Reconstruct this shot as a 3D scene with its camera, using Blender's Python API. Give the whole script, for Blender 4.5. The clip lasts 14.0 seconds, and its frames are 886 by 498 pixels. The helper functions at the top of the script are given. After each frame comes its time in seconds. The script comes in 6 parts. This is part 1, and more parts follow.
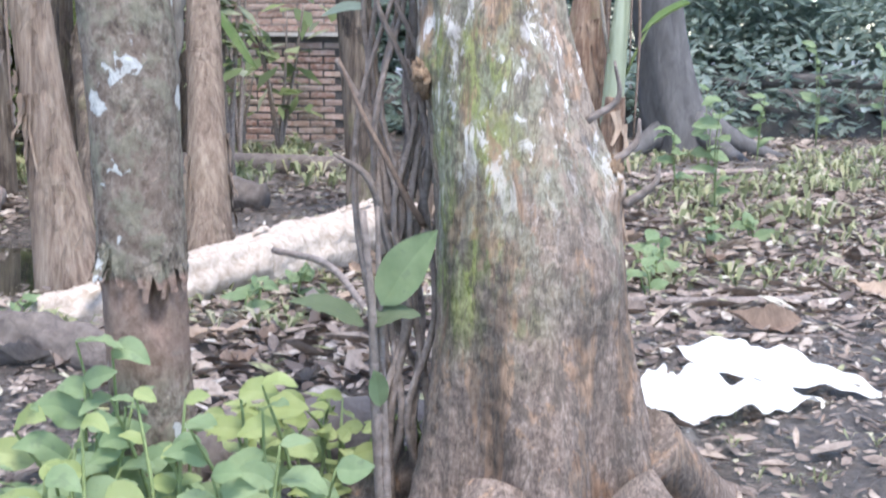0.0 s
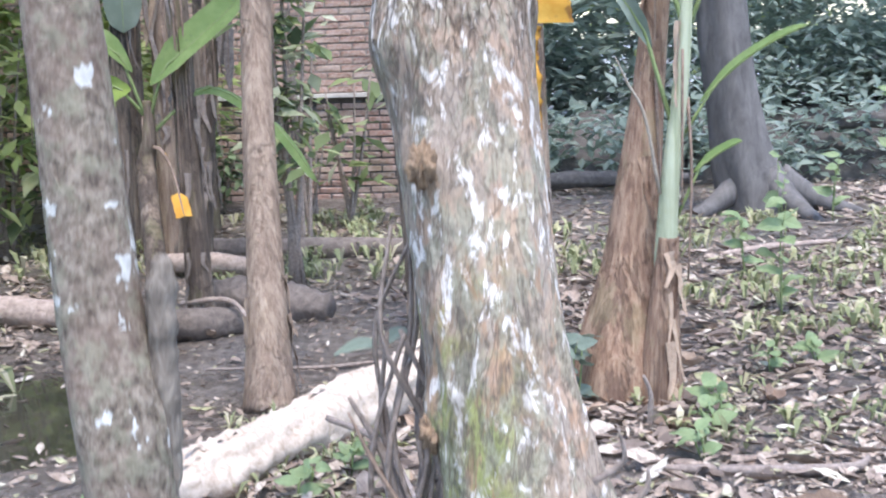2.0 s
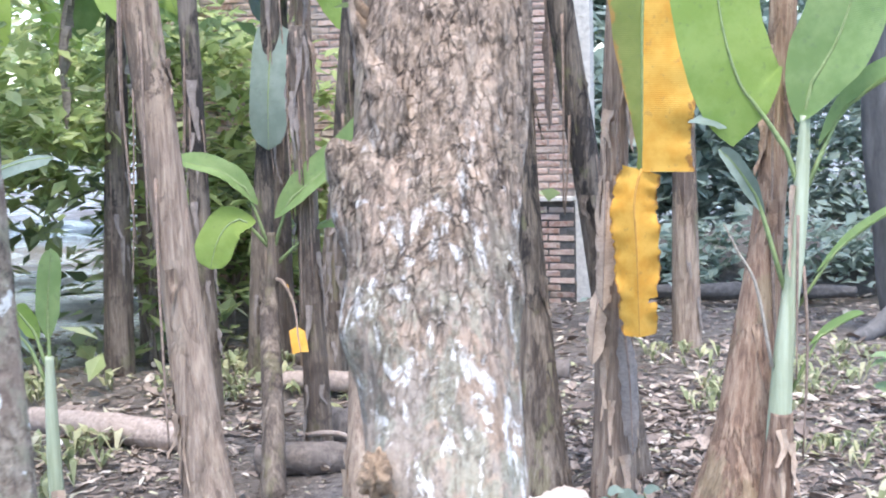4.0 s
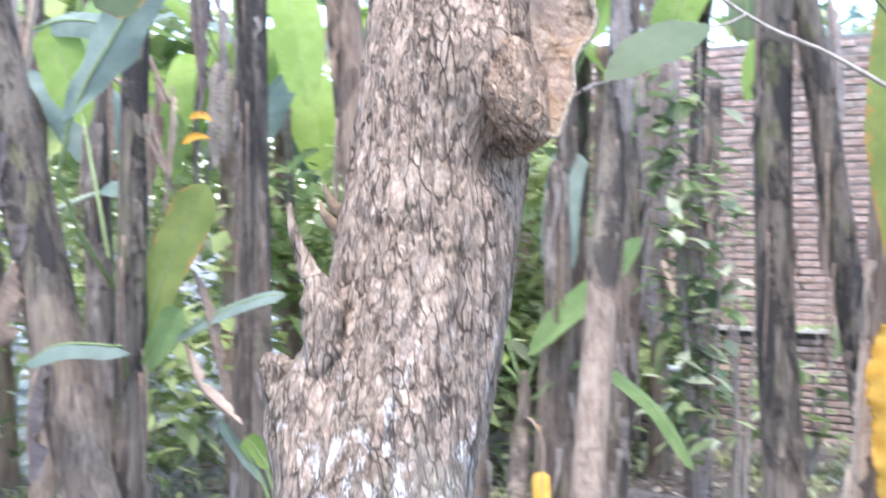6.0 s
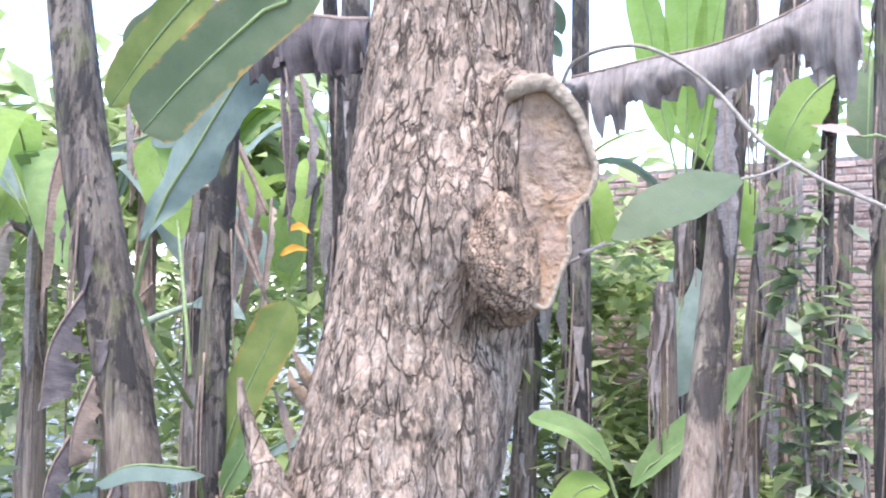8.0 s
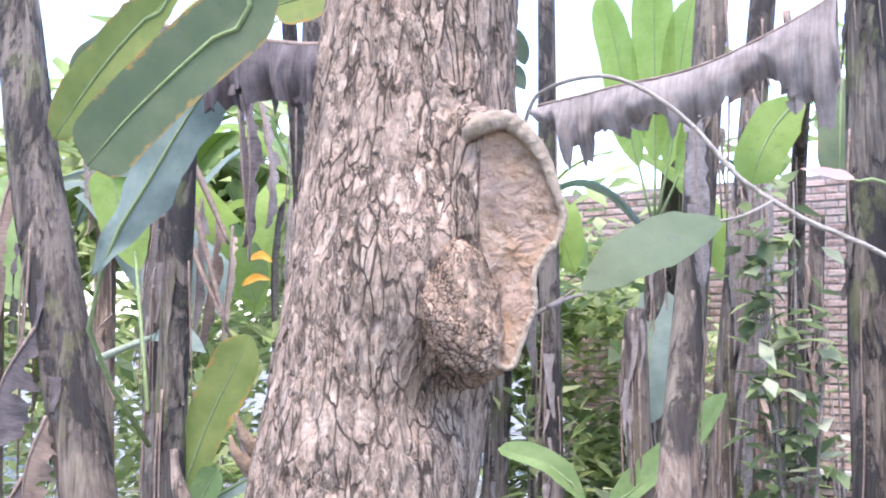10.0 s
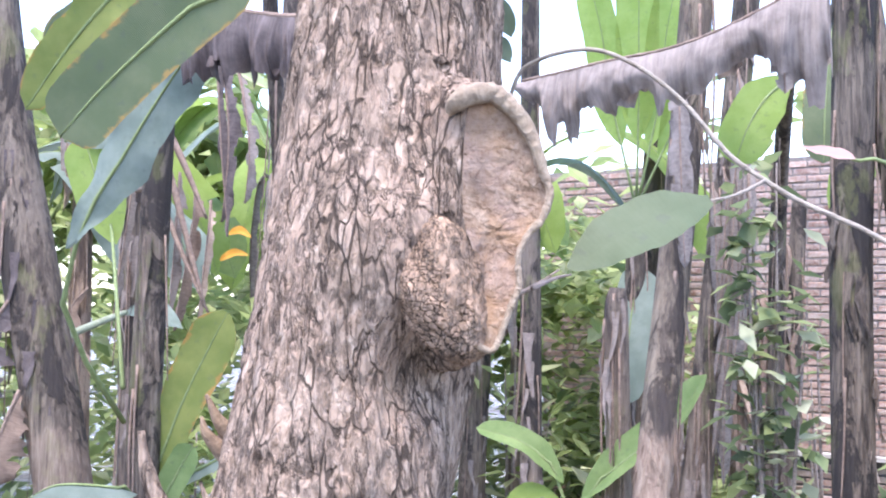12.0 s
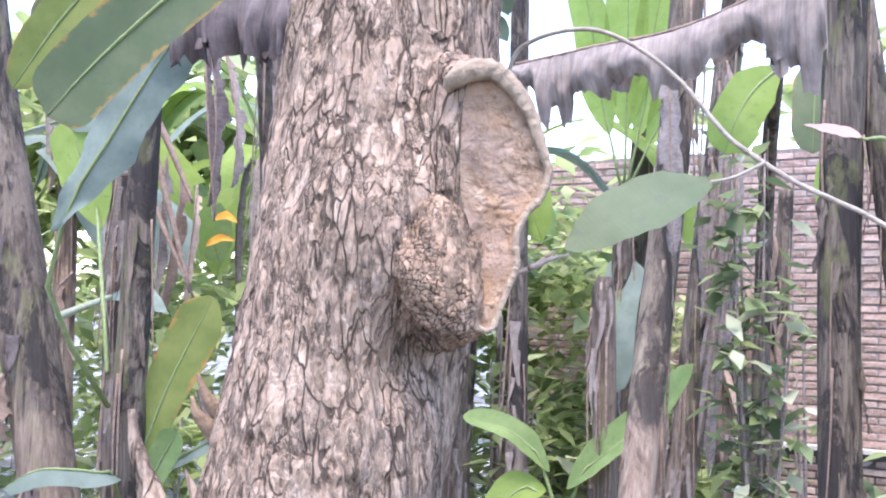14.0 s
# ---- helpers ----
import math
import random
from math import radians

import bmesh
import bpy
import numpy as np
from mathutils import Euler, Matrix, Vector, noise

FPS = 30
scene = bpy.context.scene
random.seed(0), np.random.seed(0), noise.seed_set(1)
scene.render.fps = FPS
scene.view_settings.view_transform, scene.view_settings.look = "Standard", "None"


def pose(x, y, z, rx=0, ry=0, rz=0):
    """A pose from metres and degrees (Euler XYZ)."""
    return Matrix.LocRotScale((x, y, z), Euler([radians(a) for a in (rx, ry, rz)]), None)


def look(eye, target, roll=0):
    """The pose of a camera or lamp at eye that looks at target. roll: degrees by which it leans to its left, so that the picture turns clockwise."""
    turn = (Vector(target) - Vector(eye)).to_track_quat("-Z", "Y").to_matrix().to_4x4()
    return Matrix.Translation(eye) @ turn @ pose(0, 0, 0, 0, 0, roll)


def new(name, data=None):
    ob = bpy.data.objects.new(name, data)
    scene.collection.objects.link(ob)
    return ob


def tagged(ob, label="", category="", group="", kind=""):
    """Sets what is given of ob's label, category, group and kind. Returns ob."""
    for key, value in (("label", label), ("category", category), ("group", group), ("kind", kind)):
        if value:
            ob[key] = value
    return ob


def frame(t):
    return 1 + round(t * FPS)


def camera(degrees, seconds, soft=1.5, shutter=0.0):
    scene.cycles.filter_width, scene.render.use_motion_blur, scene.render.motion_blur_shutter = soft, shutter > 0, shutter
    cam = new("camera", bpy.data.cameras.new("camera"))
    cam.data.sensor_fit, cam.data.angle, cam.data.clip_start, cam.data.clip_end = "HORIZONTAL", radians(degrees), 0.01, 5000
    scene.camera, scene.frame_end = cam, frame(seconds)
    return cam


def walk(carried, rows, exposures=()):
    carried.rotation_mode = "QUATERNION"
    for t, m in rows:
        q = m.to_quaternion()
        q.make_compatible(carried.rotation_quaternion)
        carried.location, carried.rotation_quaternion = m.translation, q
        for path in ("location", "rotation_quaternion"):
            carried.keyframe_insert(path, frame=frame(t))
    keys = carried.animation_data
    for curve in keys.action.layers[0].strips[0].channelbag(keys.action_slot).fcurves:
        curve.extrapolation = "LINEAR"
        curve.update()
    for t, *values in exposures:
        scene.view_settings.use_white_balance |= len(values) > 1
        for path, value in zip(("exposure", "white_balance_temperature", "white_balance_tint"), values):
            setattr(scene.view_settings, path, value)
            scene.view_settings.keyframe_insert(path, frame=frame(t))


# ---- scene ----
cam = camera(38.0, 14.0, 2.0, 0.5)
PATH = [
    (0, (-0.398, 0.001, 0.718), (0.021, 1.932, 0.407), 0.2),
    (0.5, (-0.395, 0.0, 0.739), (0.026, 1.941, 0.503), -0.4),
    (1, (-0.378, 0.015, 0.833), (0.008, 1.965, 0.617), 0.3),
    (1.5, (-0.34, 0.043, 1.024), (0.003, 1.992, 0.731), -0.9),
    (2, (-0.268, 0.039, 1.22), (0.014, 1.993, 0.895), -2.0),
    (2.5, (-0.209, 0.044, 1.36), (0.011, 2.002, 1.02), -2.7),
    (3, (-0.154, 0.101, 1.411), (0.019, 2.067, 1.089), -1.3),
    (3.5, (-0.093, 0.158, 1.478), (-0.023, 2.144, 1.254), -1.6),
    (3.7, (-0.041, 0.17, 1.487), (-0.005, 2.158, 1.268), -1.8),
    (5.8, (0.528, 0.379, 1.607), (0.033, 2.315, 1.529), 0.1),
    (6, (0.573, 0.451, 1.623), (-0.028, 2.358, 1.578), -0.5),
    (6.5, (0.717, 0.512, 1.645), (-0.071, 2.35, 1.644), 1.4),
    (7, (0.729, 0.608, 1.661), (-0.082, 2.436, 1.713), 1.0),
    (7.5, (0.709, 0.668, 1.691), (-0.12, 2.486, 1.775), 0.4),
    (8, (0.685, 0.709, 1.714), (-0.128, 2.534, 1.818), 0.8),
    (8.5, (0.68, 0.75, 1.729), (-0.102, 2.587, 1.842), 0.4),
    (8.7, (0.676, 0.763, 1.733), (-0.095, 2.605, 1.847), 0.4),
    (10.8, (0.641, 0.847, 1.76), (-0.131, 2.687, 1.901), -0.0),
    (11, (0.64, 0.85, 1.76), (-0.131, 2.691, 1.894), 0.2),
    (11.5, (0.639, 0.857, 1.76), (-0.134, 2.697, 1.885), 0.3),
    (12, (0.631, 0.869, 1.758), (-0.11, 2.724, 1.857), 0.7),
    (12.5, (0.626, 0.872, 1.754), (-0.104, 2.732, 1.847), 0.8),
    (13, (0.622, 0.879, 1.751), (-0.109, 2.739, 1.834), 1.0),
    (13.5, (0.617, 0.886, 1.748), (-0.117, 2.745, 1.823), 0.8),
    (14, (0.614, 0.882, 1.748), (-0.105, 2.747, 1.832), 1.2),
]
walk(cam, [(t, look(eye, target, roll)) for t, eye, target, roll in PATH],
     [(0, 1.86, 6400, 14), (2, 2.0, 6400, 15), (3.5, 2.19, 6350, 14), (5.8, 2.48, 6150, 15), (8.5, 2.41, 6200, 18), (11, 2.39, 6250, 23), (14, 2.39, 6300, 23)])

# ---- world and light ----
SUN_FROM = Vector((0.05, -0.38, 1.0)).normalized()
world = bpy.data.worlds.new("world")
scene.world = world
world.use_nodes = True
wn = world.node_tree.nodes
sky = wn.new("ShaderNodeTexSky")
sky.sky_type = "NISHITA"
sky.sun_disc = False
sky.sun_elevation = math.asin(SUN_FROM.z)
sky.sun_rotation = math.atan2(SUN_FROM.x, SUN_FROM.y)
sky.air_density, sky.dust_density, sky.ozone_density = 1.0, 1.0, 2.0
wn["Background"].inputs["Strength"].default_value = 0.15
world.node_tree.links.new(sky.outputs[0], wn["Background"].inputs["Color"])
sun_data = bpy.data.lights.new("sun", "SUN")
sun_data.energy, sun_data.angle, sun_data.color = 1.25, radians(20), (1.0, 0.96, 0.9)
sun = new("sun", sun_data)
sun.matrix_world = look(SUN_FROM * 20, (0, 0, 0))


# ---- materials ----
class Nodes:
    """A small helper that adds and joins shader nodes."""

    def __init__(self, name, rough=0.8, spec=0.3):
        self.m = bpy.data.materials.new(name)
        self.m.use_nodes = True
        self.t = self.m.node_tree
        self.b = self.t.nodes["Principled BSDF"]
        self.b.inputs["Roughness"].default_value = rough
        self.b.inputs["Specular IOR Level"].default_value = spec
        self.co = self.t.nodes.new("ShaderNodeTexCoord")
        self.shift = False

    def link(self, a, b):
        self.t.links.new(a, b)

    def space(self, scale, kind="Object"):
        n = self.t.nodes.new("ShaderNodeMapping")
        n.inputs["Scale"].default_value = scale
        self.link(self.co.outputs[kind], n.inputs[0])
        if self.shift and kind == "Object":
            s = self.t.nodes.new("ShaderNodeCombineXYZ")
            self.link(self.math("MULTIPLY", self.each(), 31.0), s.inputs[0])
            self.link(self.math("MULTIPLY", self.each(), 17.0), s.inputs[2])
            self.link(s.outputs[0], n.inputs["Location"])
        return n.outputs[0]

    def noise(self, scale=(1, 1, 1), size=5.0, detail=6.0, rough=0.6, dist=0.0, kind="Object"):
        n = self.t.nodes.new("ShaderNodeTexNoise")
        n.inputs["Scale"].default_value, n.inputs["Detail"].default_value = size, detail
        n.inputs["Roughness"].default_value, n.inputs["Distortion"].default_value = rough, dist
        self.link(self.space(scale, kind), n.inputs["Vector"])
        return n.outputs["Fac"]

    def cells(self, scale=(1, 1, 1), size=5.0, feature="DISTANCE_TO_EDGE"):
        n = self.t.nodes.new("ShaderNodeTexVoronoi")
        n.feature = feature
        n.inputs["Scale"].default_value = size
        self.link(self.space(scale), n.inputs["Vector"])
        return n.outputs["Distance"]

    def warped(self, scale, wobble, size):
        """Object places squashed by scale and bent by noise."""
        n = self.t.nodes.new("ShaderNodeTexNoise")
        n.inputs["Scale"].default_value, n.inputs["Detail"].default_value = size, 3.0
        v = self.space(scale)
        self.link(v, n.inputs["Vector"])
        m = self.t.nodes.new("ShaderNodeVectorMath")
        m.operation = "MULTIPLY_ADD"
        self.link(n.outputs["Color"], m.inputs[0])
        m.inputs[1].default_value = (wobble, wobble, wobble)
        self.link(v, m.inputs[2])
        return m.outputs[0]

    def plates(self, vector, size):
        """Bark plates: a random value for each, and the distance to its edge."""
        out = []
        for feature, key in (("F1", "Color"), ("DISTANCE_TO_EDGE", "Distance")):
            n = self.t.nodes.new("ShaderNodeTexVoronoi")
            n.feature = feature
            n.inputs["Scale"].default_value = size
            self.link(vector, n.inputs["Vector"])
            out.append(n.outputs[key])
        s = self.t.nodes.new("ShaderNodeSeparateXYZ")
        self.link(out[0], s.inputs[0])
        return s.outputs[0], out[1]

    def ramp(self, value, stops):
        n = self.t.nodes.new("ShaderNodeValToRGB")
        e = n.color_ramp.elements
        while len(e) < len(stops):
            e.new(0.5)
        for k, (p, c) in enumerate(stops):
            e[k].position = p
            e[k].color = (*c, 1) if len(c) == 3 else c
        self.link(value, n.inputs[0])
        return n.outputs[0]

    def step(self, value, a, b):
        n = self.t.nodes.new("ShaderNodeMapRange")
        n.interpolation_type = "SMOOTHSTEP"
        n.inputs["From Min"].default_value, n.inputs["From Max"].default_value = a, b
        self.link(value, n.inputs["Value"])
        return n.outputs[0]

    def math(self, op, a, b):
        n = self.t.nodes.new("ShaderNodeMath")
        n.operation = op
        for k, v in enumerate((a, b)):
            if isinstance(v, (int, float)):
                n.inputs[k].default_value = v
            else:
                self.link(v, n.inputs[k])
        return n.outputs[0]

    def mix(self, f, a, b, mode="MIX"):
        n = self.t.nodes.new("ShaderNodeMix")
        n.data_type, n.blend_type = "RGBA", mode
        for k, v in ((0, f), (6, a), (7, b)):
            if isinstance(v, (int, float)):
                n.inputs[k].default_value = v
            elif isinstance(v, tuple):
                n.inputs[k].default_value = (*v, 1)
            else:
                self.link(v, n.inputs[k])
        return n.outputs[2]

    def axis(self, k, kind="Object"):
        n = self.t.nodes.new("ShaderNodeSeparateXYZ")
        self.link(self.co.outputs[kind], n.inputs[0])
        return n.outputs[k]

    def island(self):
        return self.t.nodes.new("ShaderNodeNewGeometry").outputs["Random Per Island"]

    def each(self):
        return self.t.nodes.new("ShaderNodeObjectInfo").outputs["Random"]

    def bump(self, value, strength=0.5, dist=0.01):
        n = self.t.nodes.new("ShaderNodeBump")
        n.inputs["Strength"].default_value, n.inputs["Distance"].default_value = strength, dist
        self.link(value, n.inputs["Height"])
        self.link(n.outputs[0], self.b.inputs["Normal"])
        return n

    def done(self, col, rough=None, thin=0.0, thin_col=None):
        self.link(col, self.b.inputs["Base Color"])
        if rough is not None:
            self.link(rough, self.b.inputs["Roughness"])
        if thin:
            tr = self.t.nodes.new("ShaderNodeBsdfTranslucent")
            self.link(thin_col if thin_col is not None else col, tr.inputs["Color"])
            mx = self.t.nodes.new("ShaderNodeMixShader")
            mx.inputs[0].default_value = thin
            out = self.t.nodes["Material Output"]
            self.link(self.b.outputs[0], mx.inputs[1])
            self.link(tr.outputs[0], mx.inputs[2])
            self.link(mx.outputs[0], out.inputs["Surface"])
        return self.m


def soil_material():
    n = Nodes("soil", 0.7, 0.4)
    a = n.noise((1, 1, 1), 2.2, 8, 0.65)
    b = n.noise((1, 1, 1), 30, 7, 0.72)
    c = n.noise((1, 1, 1), 130, 4, 0.7)
    m = n.noise((1, 1, 1), 9, 6, 0.7)
    col = n.ramp(b, [(0.36, (0.055, 0.047, 0.042)), (0.5, (0.185, 0.16, 0.138)), (0.64, (0.38, 0.33, 0.285))])
    col = n.mix(n.step(a, 0.42, 0.62), col, (0.55, 0.50, 0.46), "MULTIPLY")
    col = n.mix(n.math("MULTIPLY", n.step(m, 0.50, 0.62), 0.5), col, (0.36, 0.305, 0.26))
    col = n.mix(0.4, col, n.ramp(c, [(0.38, (0.04, 0.034, 0.03)), (0.64, (0.32, 0.275, 0.235))]))
    wet = n.ramp(n.noise((1, 1, 1), 1.3, 5, 0.6), [(0.45, (0.25, 0.25, 0.25)), (0.65, (0.75, 0.75, 0.75))])
    n.bump(n.math("ADD", b, n.math("ADD", n.math("MULTIPLY", c, 0.5), m)), 1.0, 0.03)
    return n.done(col, wet)


def bark_material(name="flaky_bark", warm=0.0, squash=0.27, cells=66):
    """Flaking tan bark in loose plates, with cracks, pale lichen and moss patches."""
    n = Nodes(name, 0.97, 0.04)
    fine = n.noise((1, 1, 0.6), 190, 5, 0.7)
    fibre = n.noise((1, 1, 0.28), 56, 7, 0.68, 0.2)
    big = n.noise((1, 1, 0.6), 8, 6, 0.65)
    tone, _ = n.plates(n.warped((1, 1, 0.27), 0.018, 34), 92)
    tone_b, _ = n.plates(n.warped((1, 1, 0.55), 0.007, 70), 150)
    open_up = n.noise((1, 1, 0.5), 20, 4, 0.6)
    dry = n.step(n.axis(2), 0.95, 1.4)
    flake = n.math("MULTIPLY", n.math("ADD", n.math("MULTIPLY", n.math("SUBTRACT", tone, 0.5), 0.15), n.math("MULTIPLY", n.math("SUBTRACT", tone_b, 0.5), 0.13)), dry)
    t = n.math("ADD", n.math("ADD", n.math("MULTIPLY", fibre, 0.5), n.math("MULTIPLY", fine, 0.35)), n.math("ADD", flake, 0.095))
    col = n.ramp(t, [(0.32, (0.14, 0.098, 0.068)), (0.44, (0.295, 0.215, 0.153)), (0.58, (0.40, 0.30, 0.222)), (0.72, (0.52, 0.415, 0.32))])
    col = n.mix(n.math("MULTIPLY", n.step(big, 0.46, 0.66), 0.5), col, (0.50, 0.35, 0.255))
    if warm:
        col = n.mix(warm, col, n.ramp(fine, [(0.3, (0.28, 0.165, 0.095)), (0.7, (0.52, 0.345, 0.215))]))
    z = n.axis(2)
    x = n.axis(0)
    low = n.step(z, 1.5, 1.1)
    grey = n.math("MULTIPLY", n.step(n.noise((1, 1, 0.6), 15, 6, 0.65), 0.42, 0.56), low)
    col = n.mix(n.math("MULTIPLY", grey, 0.6), col, n.ramp(fine, [(0.3, (0.17, 0.155, 0.13)), (0.7, (0.34, 0.31, 0.27))]))
    damp = n.math("MULTIPLY", n.step(n.math("ADD", z, n.math("MULTIPLY", big, 0.35)), 0.80, 0.52), 0.88)
    col = n.mix(damp, col, n.ramp(n.math("ADD", n.math("MULTIPLY", fibre, 0.5), n.math("MULTIPLY", fine, 0.5)), [(0.38, (0.07, 0.055, 0.048)), (0.5, (0.19, 0.145, 0.12)), (0.62, (0.34, 0.27, 0.22))]))
    mossy = n.math("MULTIPLY", n.step(n.noise((1, 1, 0.5), 12, 7, 0.7), 0.42, 0.58), n.math("MULTIPLY", n.step(z, 1.05, 0.75), n.step(x, 0.0, -0.10)))
    mossy = n.math("MULTIPLY", mossy, n.step(z, 0.25, 0.4))
    col = n.mix(n.math("MULTIPLY", mossy, 0.75), col, n.ramp(fine, [(0.3, (0.10, 0.13, 0.03)), (0.7, (0.30, 0.35, 0.10))]))
    rust = n.math("MULTIPLY", n.step(n.noise((1, 1, 0.3), 17, 7, 0.7, 0.5), 0.535, 0.575), n.step(z, 1.25, 0.9))
    col = n.mix(n.math("MULTIPLY", rust, 0.7), col, n.ramp(fibre, [(0.3, (0.20, 0.115, 0.07)), (0.7, (0.47, 0.31, 0.20))]))
    olive = n.math("MULTIPLY", n.step(n.noise((1, 1, 0.5), 22, 7, 0.7, 0.4), 0.47, 0.55), n.math("MULTIPLY", n.step(z, 1.55, 1.2), n.step(z, 0.3, 0.5)))
    col = n.mix(n.math("MULTIPLY", olive, 0.7), col, n.ramp(fine, [(0.3, (0.15, 0.15, 0.10)), (0.7, (0.36, 0.35, 0.27))]))
    blots = n.math("MULTIPLY", n.step(n.noise((1, 1, 0.5), 46, 6, 0.7, 0.5), 0.545, 0.60), n.step(z, 1.6, 1.2))
    col = n.mix(n.math("MULTIPLY", blots, 0.65), col, (0.12, 0.10, 0.08))
    lich = n.math("MULTIPLY", n.step(n.noise((1, 1, 0.42), 34, 7, 0.7, 0.6), 0.545, 0.59), n.math("MULTIPLY", n.step(z, 1.58, 1.3), n.step(z, 0.4, 0.7)))
    col = n.mix(n.math("MULTIPLY", lich, 0.8), col, (0.74, 0.70, 0.64))
    gate = n.step(open_up, 0.34, 0.50)
    line_a = n.math("ABSOLUTE", n.math("SUBTRACT", n.noise((1, 1, 0.22), 56, 6, 0.62, 0.35), 0.5), 0)
    line_b = n.math("ABSOLUTE", n.math("SUBTRACT", n.noise((1, 1, 0.30), 100, 5, 0.6, 0.3), 0.5), 0)
    crack = n.math("MULTIPLY", n.math("MULTIPLY", n.step(line_a, 0.026, 0.006), gate), dry)
    crack_b = n.math("MULTIPLY", n.step(line_b, 0.040, 0.012), dry)
    col = n.mix(n.math("MULTIPLY", crack, 0.92), col, (0.085, 0.064, 0.050))
    col = n.mix(n.math("MULTIPLY", crack_b, 0.55), col, (0.17, 0.13, 0.10))
    shard, seam = n.plates(n.warped((1, 1, squash), 0.03, 30), cells)
    gape = n.math("MULTIPLY", n.step(n.noise((1, 1, 0.35), 30, 5, 0.65), 0.40, 0.56), dry)
    slit = n.math("MULTIPLY", n.step(n.math("ADD", seam, n.math("MULTIPLY", n.math("SUBTRACT", fibre, 0.5), 0.16)), 0.075, 0.02), gape)
    col = n.mix(n.math("MULTIPLY", n.math("SUBTRACT", shard, 0.35), n.math("MULTIPLY", dry, 0.35)), col, (0.26, 0.20, 0.16))
    col = n.mix(n.math("MULTIPLY", slit, 0.86), col, (0.06, 0.046, 0.036))
    streak = n.math("MULTIPLY", n.step(n.noise((1, 1, 0.16), 15, 7, 0.7, 0.4), 0.48, 0.60), n.step(z, 1.0, 0.7))
    col = n.mix(n.math("MULTIPLY", streak, 0.62), col, n.ramp(fine, [(0.3, (0.06, 0.05, 0.043)), (0.7, (0.17, 0.145, 0.12))]))
    rift = n.math("ABSOLUTE", n.math("SUBTRACT", n.noise((1, 1, 0.16), 26, 5, 0.6, 0.9), 0.5), 0)
    wet = n.math("SUBTRACT", 1.0, dry)
    col = n.mix(n.math("MULTIPLY", n.math("MULTIPLY", n.step(rift, 0.02, 0.004), wet), 0.6), col, (0.10, 0.08, 0.065))
    h = n.math("ADD", n.math("MULTIPLY", n.math("ADD", tone, n.math("MULTIPLY", tone_b, 0.6)), 0.55), n.math("MULTIPLY", n.math("MULTIPLY", n.step(line_a, 0.0, 0.07), gate), 0.7))
    h = n.math("MULTIPLY", n.math("ADD", h, n.math("MULTIPLY", n.step(line_b, 0.0, 0.08), 0.3)), dry)
    h = n.math("ADD", h, n.math("MULTIPLY", fibre, 0.6))
    h = n.math("SUBTRACT", h, n.math("MULTIPLY", slit, 0.9))
    n.bump(n.math("ADD", h, n.math("MULTIPLY", fine, 0.35)), 0.9, 0.0038)
    return n.done(col)


def smooth_bark_material():
    """Grey-brown thin bark with white lichen patches and a peeled brown belt."""
    n = Nodes("spotted_bark", 0.9, 0.15)
    a = n.noise((1, 1, 0.8), 75, 8, 0.72)
    b = n.noise((1, 1, 1), 9, 5, 0.6)
    c = n.noise((1, 1, 0.9), 32, 6, 0.65)
    col = n.ramp(a, [(0.36, (0.085, 0.068, 0.054)), (0.5, (0.235, 0.195, 0.15)), (0.64, (0.40, 0.345, 0.275))])
    col = n.mix(n.math("MULTIPLY", n.step(b, 0.42, 0.66), 0.5), col, (0.27, 0.19, 0.15))
    col = n.mix(n.math("MULTIPLY", n.step(c, 0.50, 0.60), 0.45), col, (0.30, 0.30, 0.21))
    z = n.math("ADD", n.axis(2), n.math("MULTIPLY", c, 0.05))
    belt = n.math("MULTIPLY", n.step(z, 0.485, 0.478), n.step(z, 0.33, 0.40))
    col = n.mix(n.math("MULTIPLY", belt, 0.85), col, n.ramp(a, [(0.3, (0.20, 0.13, 0.10)), (0.7, (0.40, 0.28, 0.22))]))
    tone, edge = n.plates(n.warped((1, 1, 0.9), 0.045, 50), 32)
    inside = n.step(n.math("ADD", edge, n.math("MULTIPLY", a, 0.25)), 0.24, 0.30)
    spots = n.math("MULTIPLY", n.math("MULTIPLY", n.step(tone, 0.86, 0.88), inside), n.math("SUBTRACT", 1.0, belt))
    col = n.mix(n.math("MULTIPLY", spots, 0.9), col, n.ramp(a, [(0.3, (0.50, 0.50, 0.46)), (0.7, (0.80, 0.80, 0.75))]))
    n.bump(n.math("ADD", a, n.math("MULTIPLY", c, 0.8)), 1.0, 0.009)
    return n.done(col)


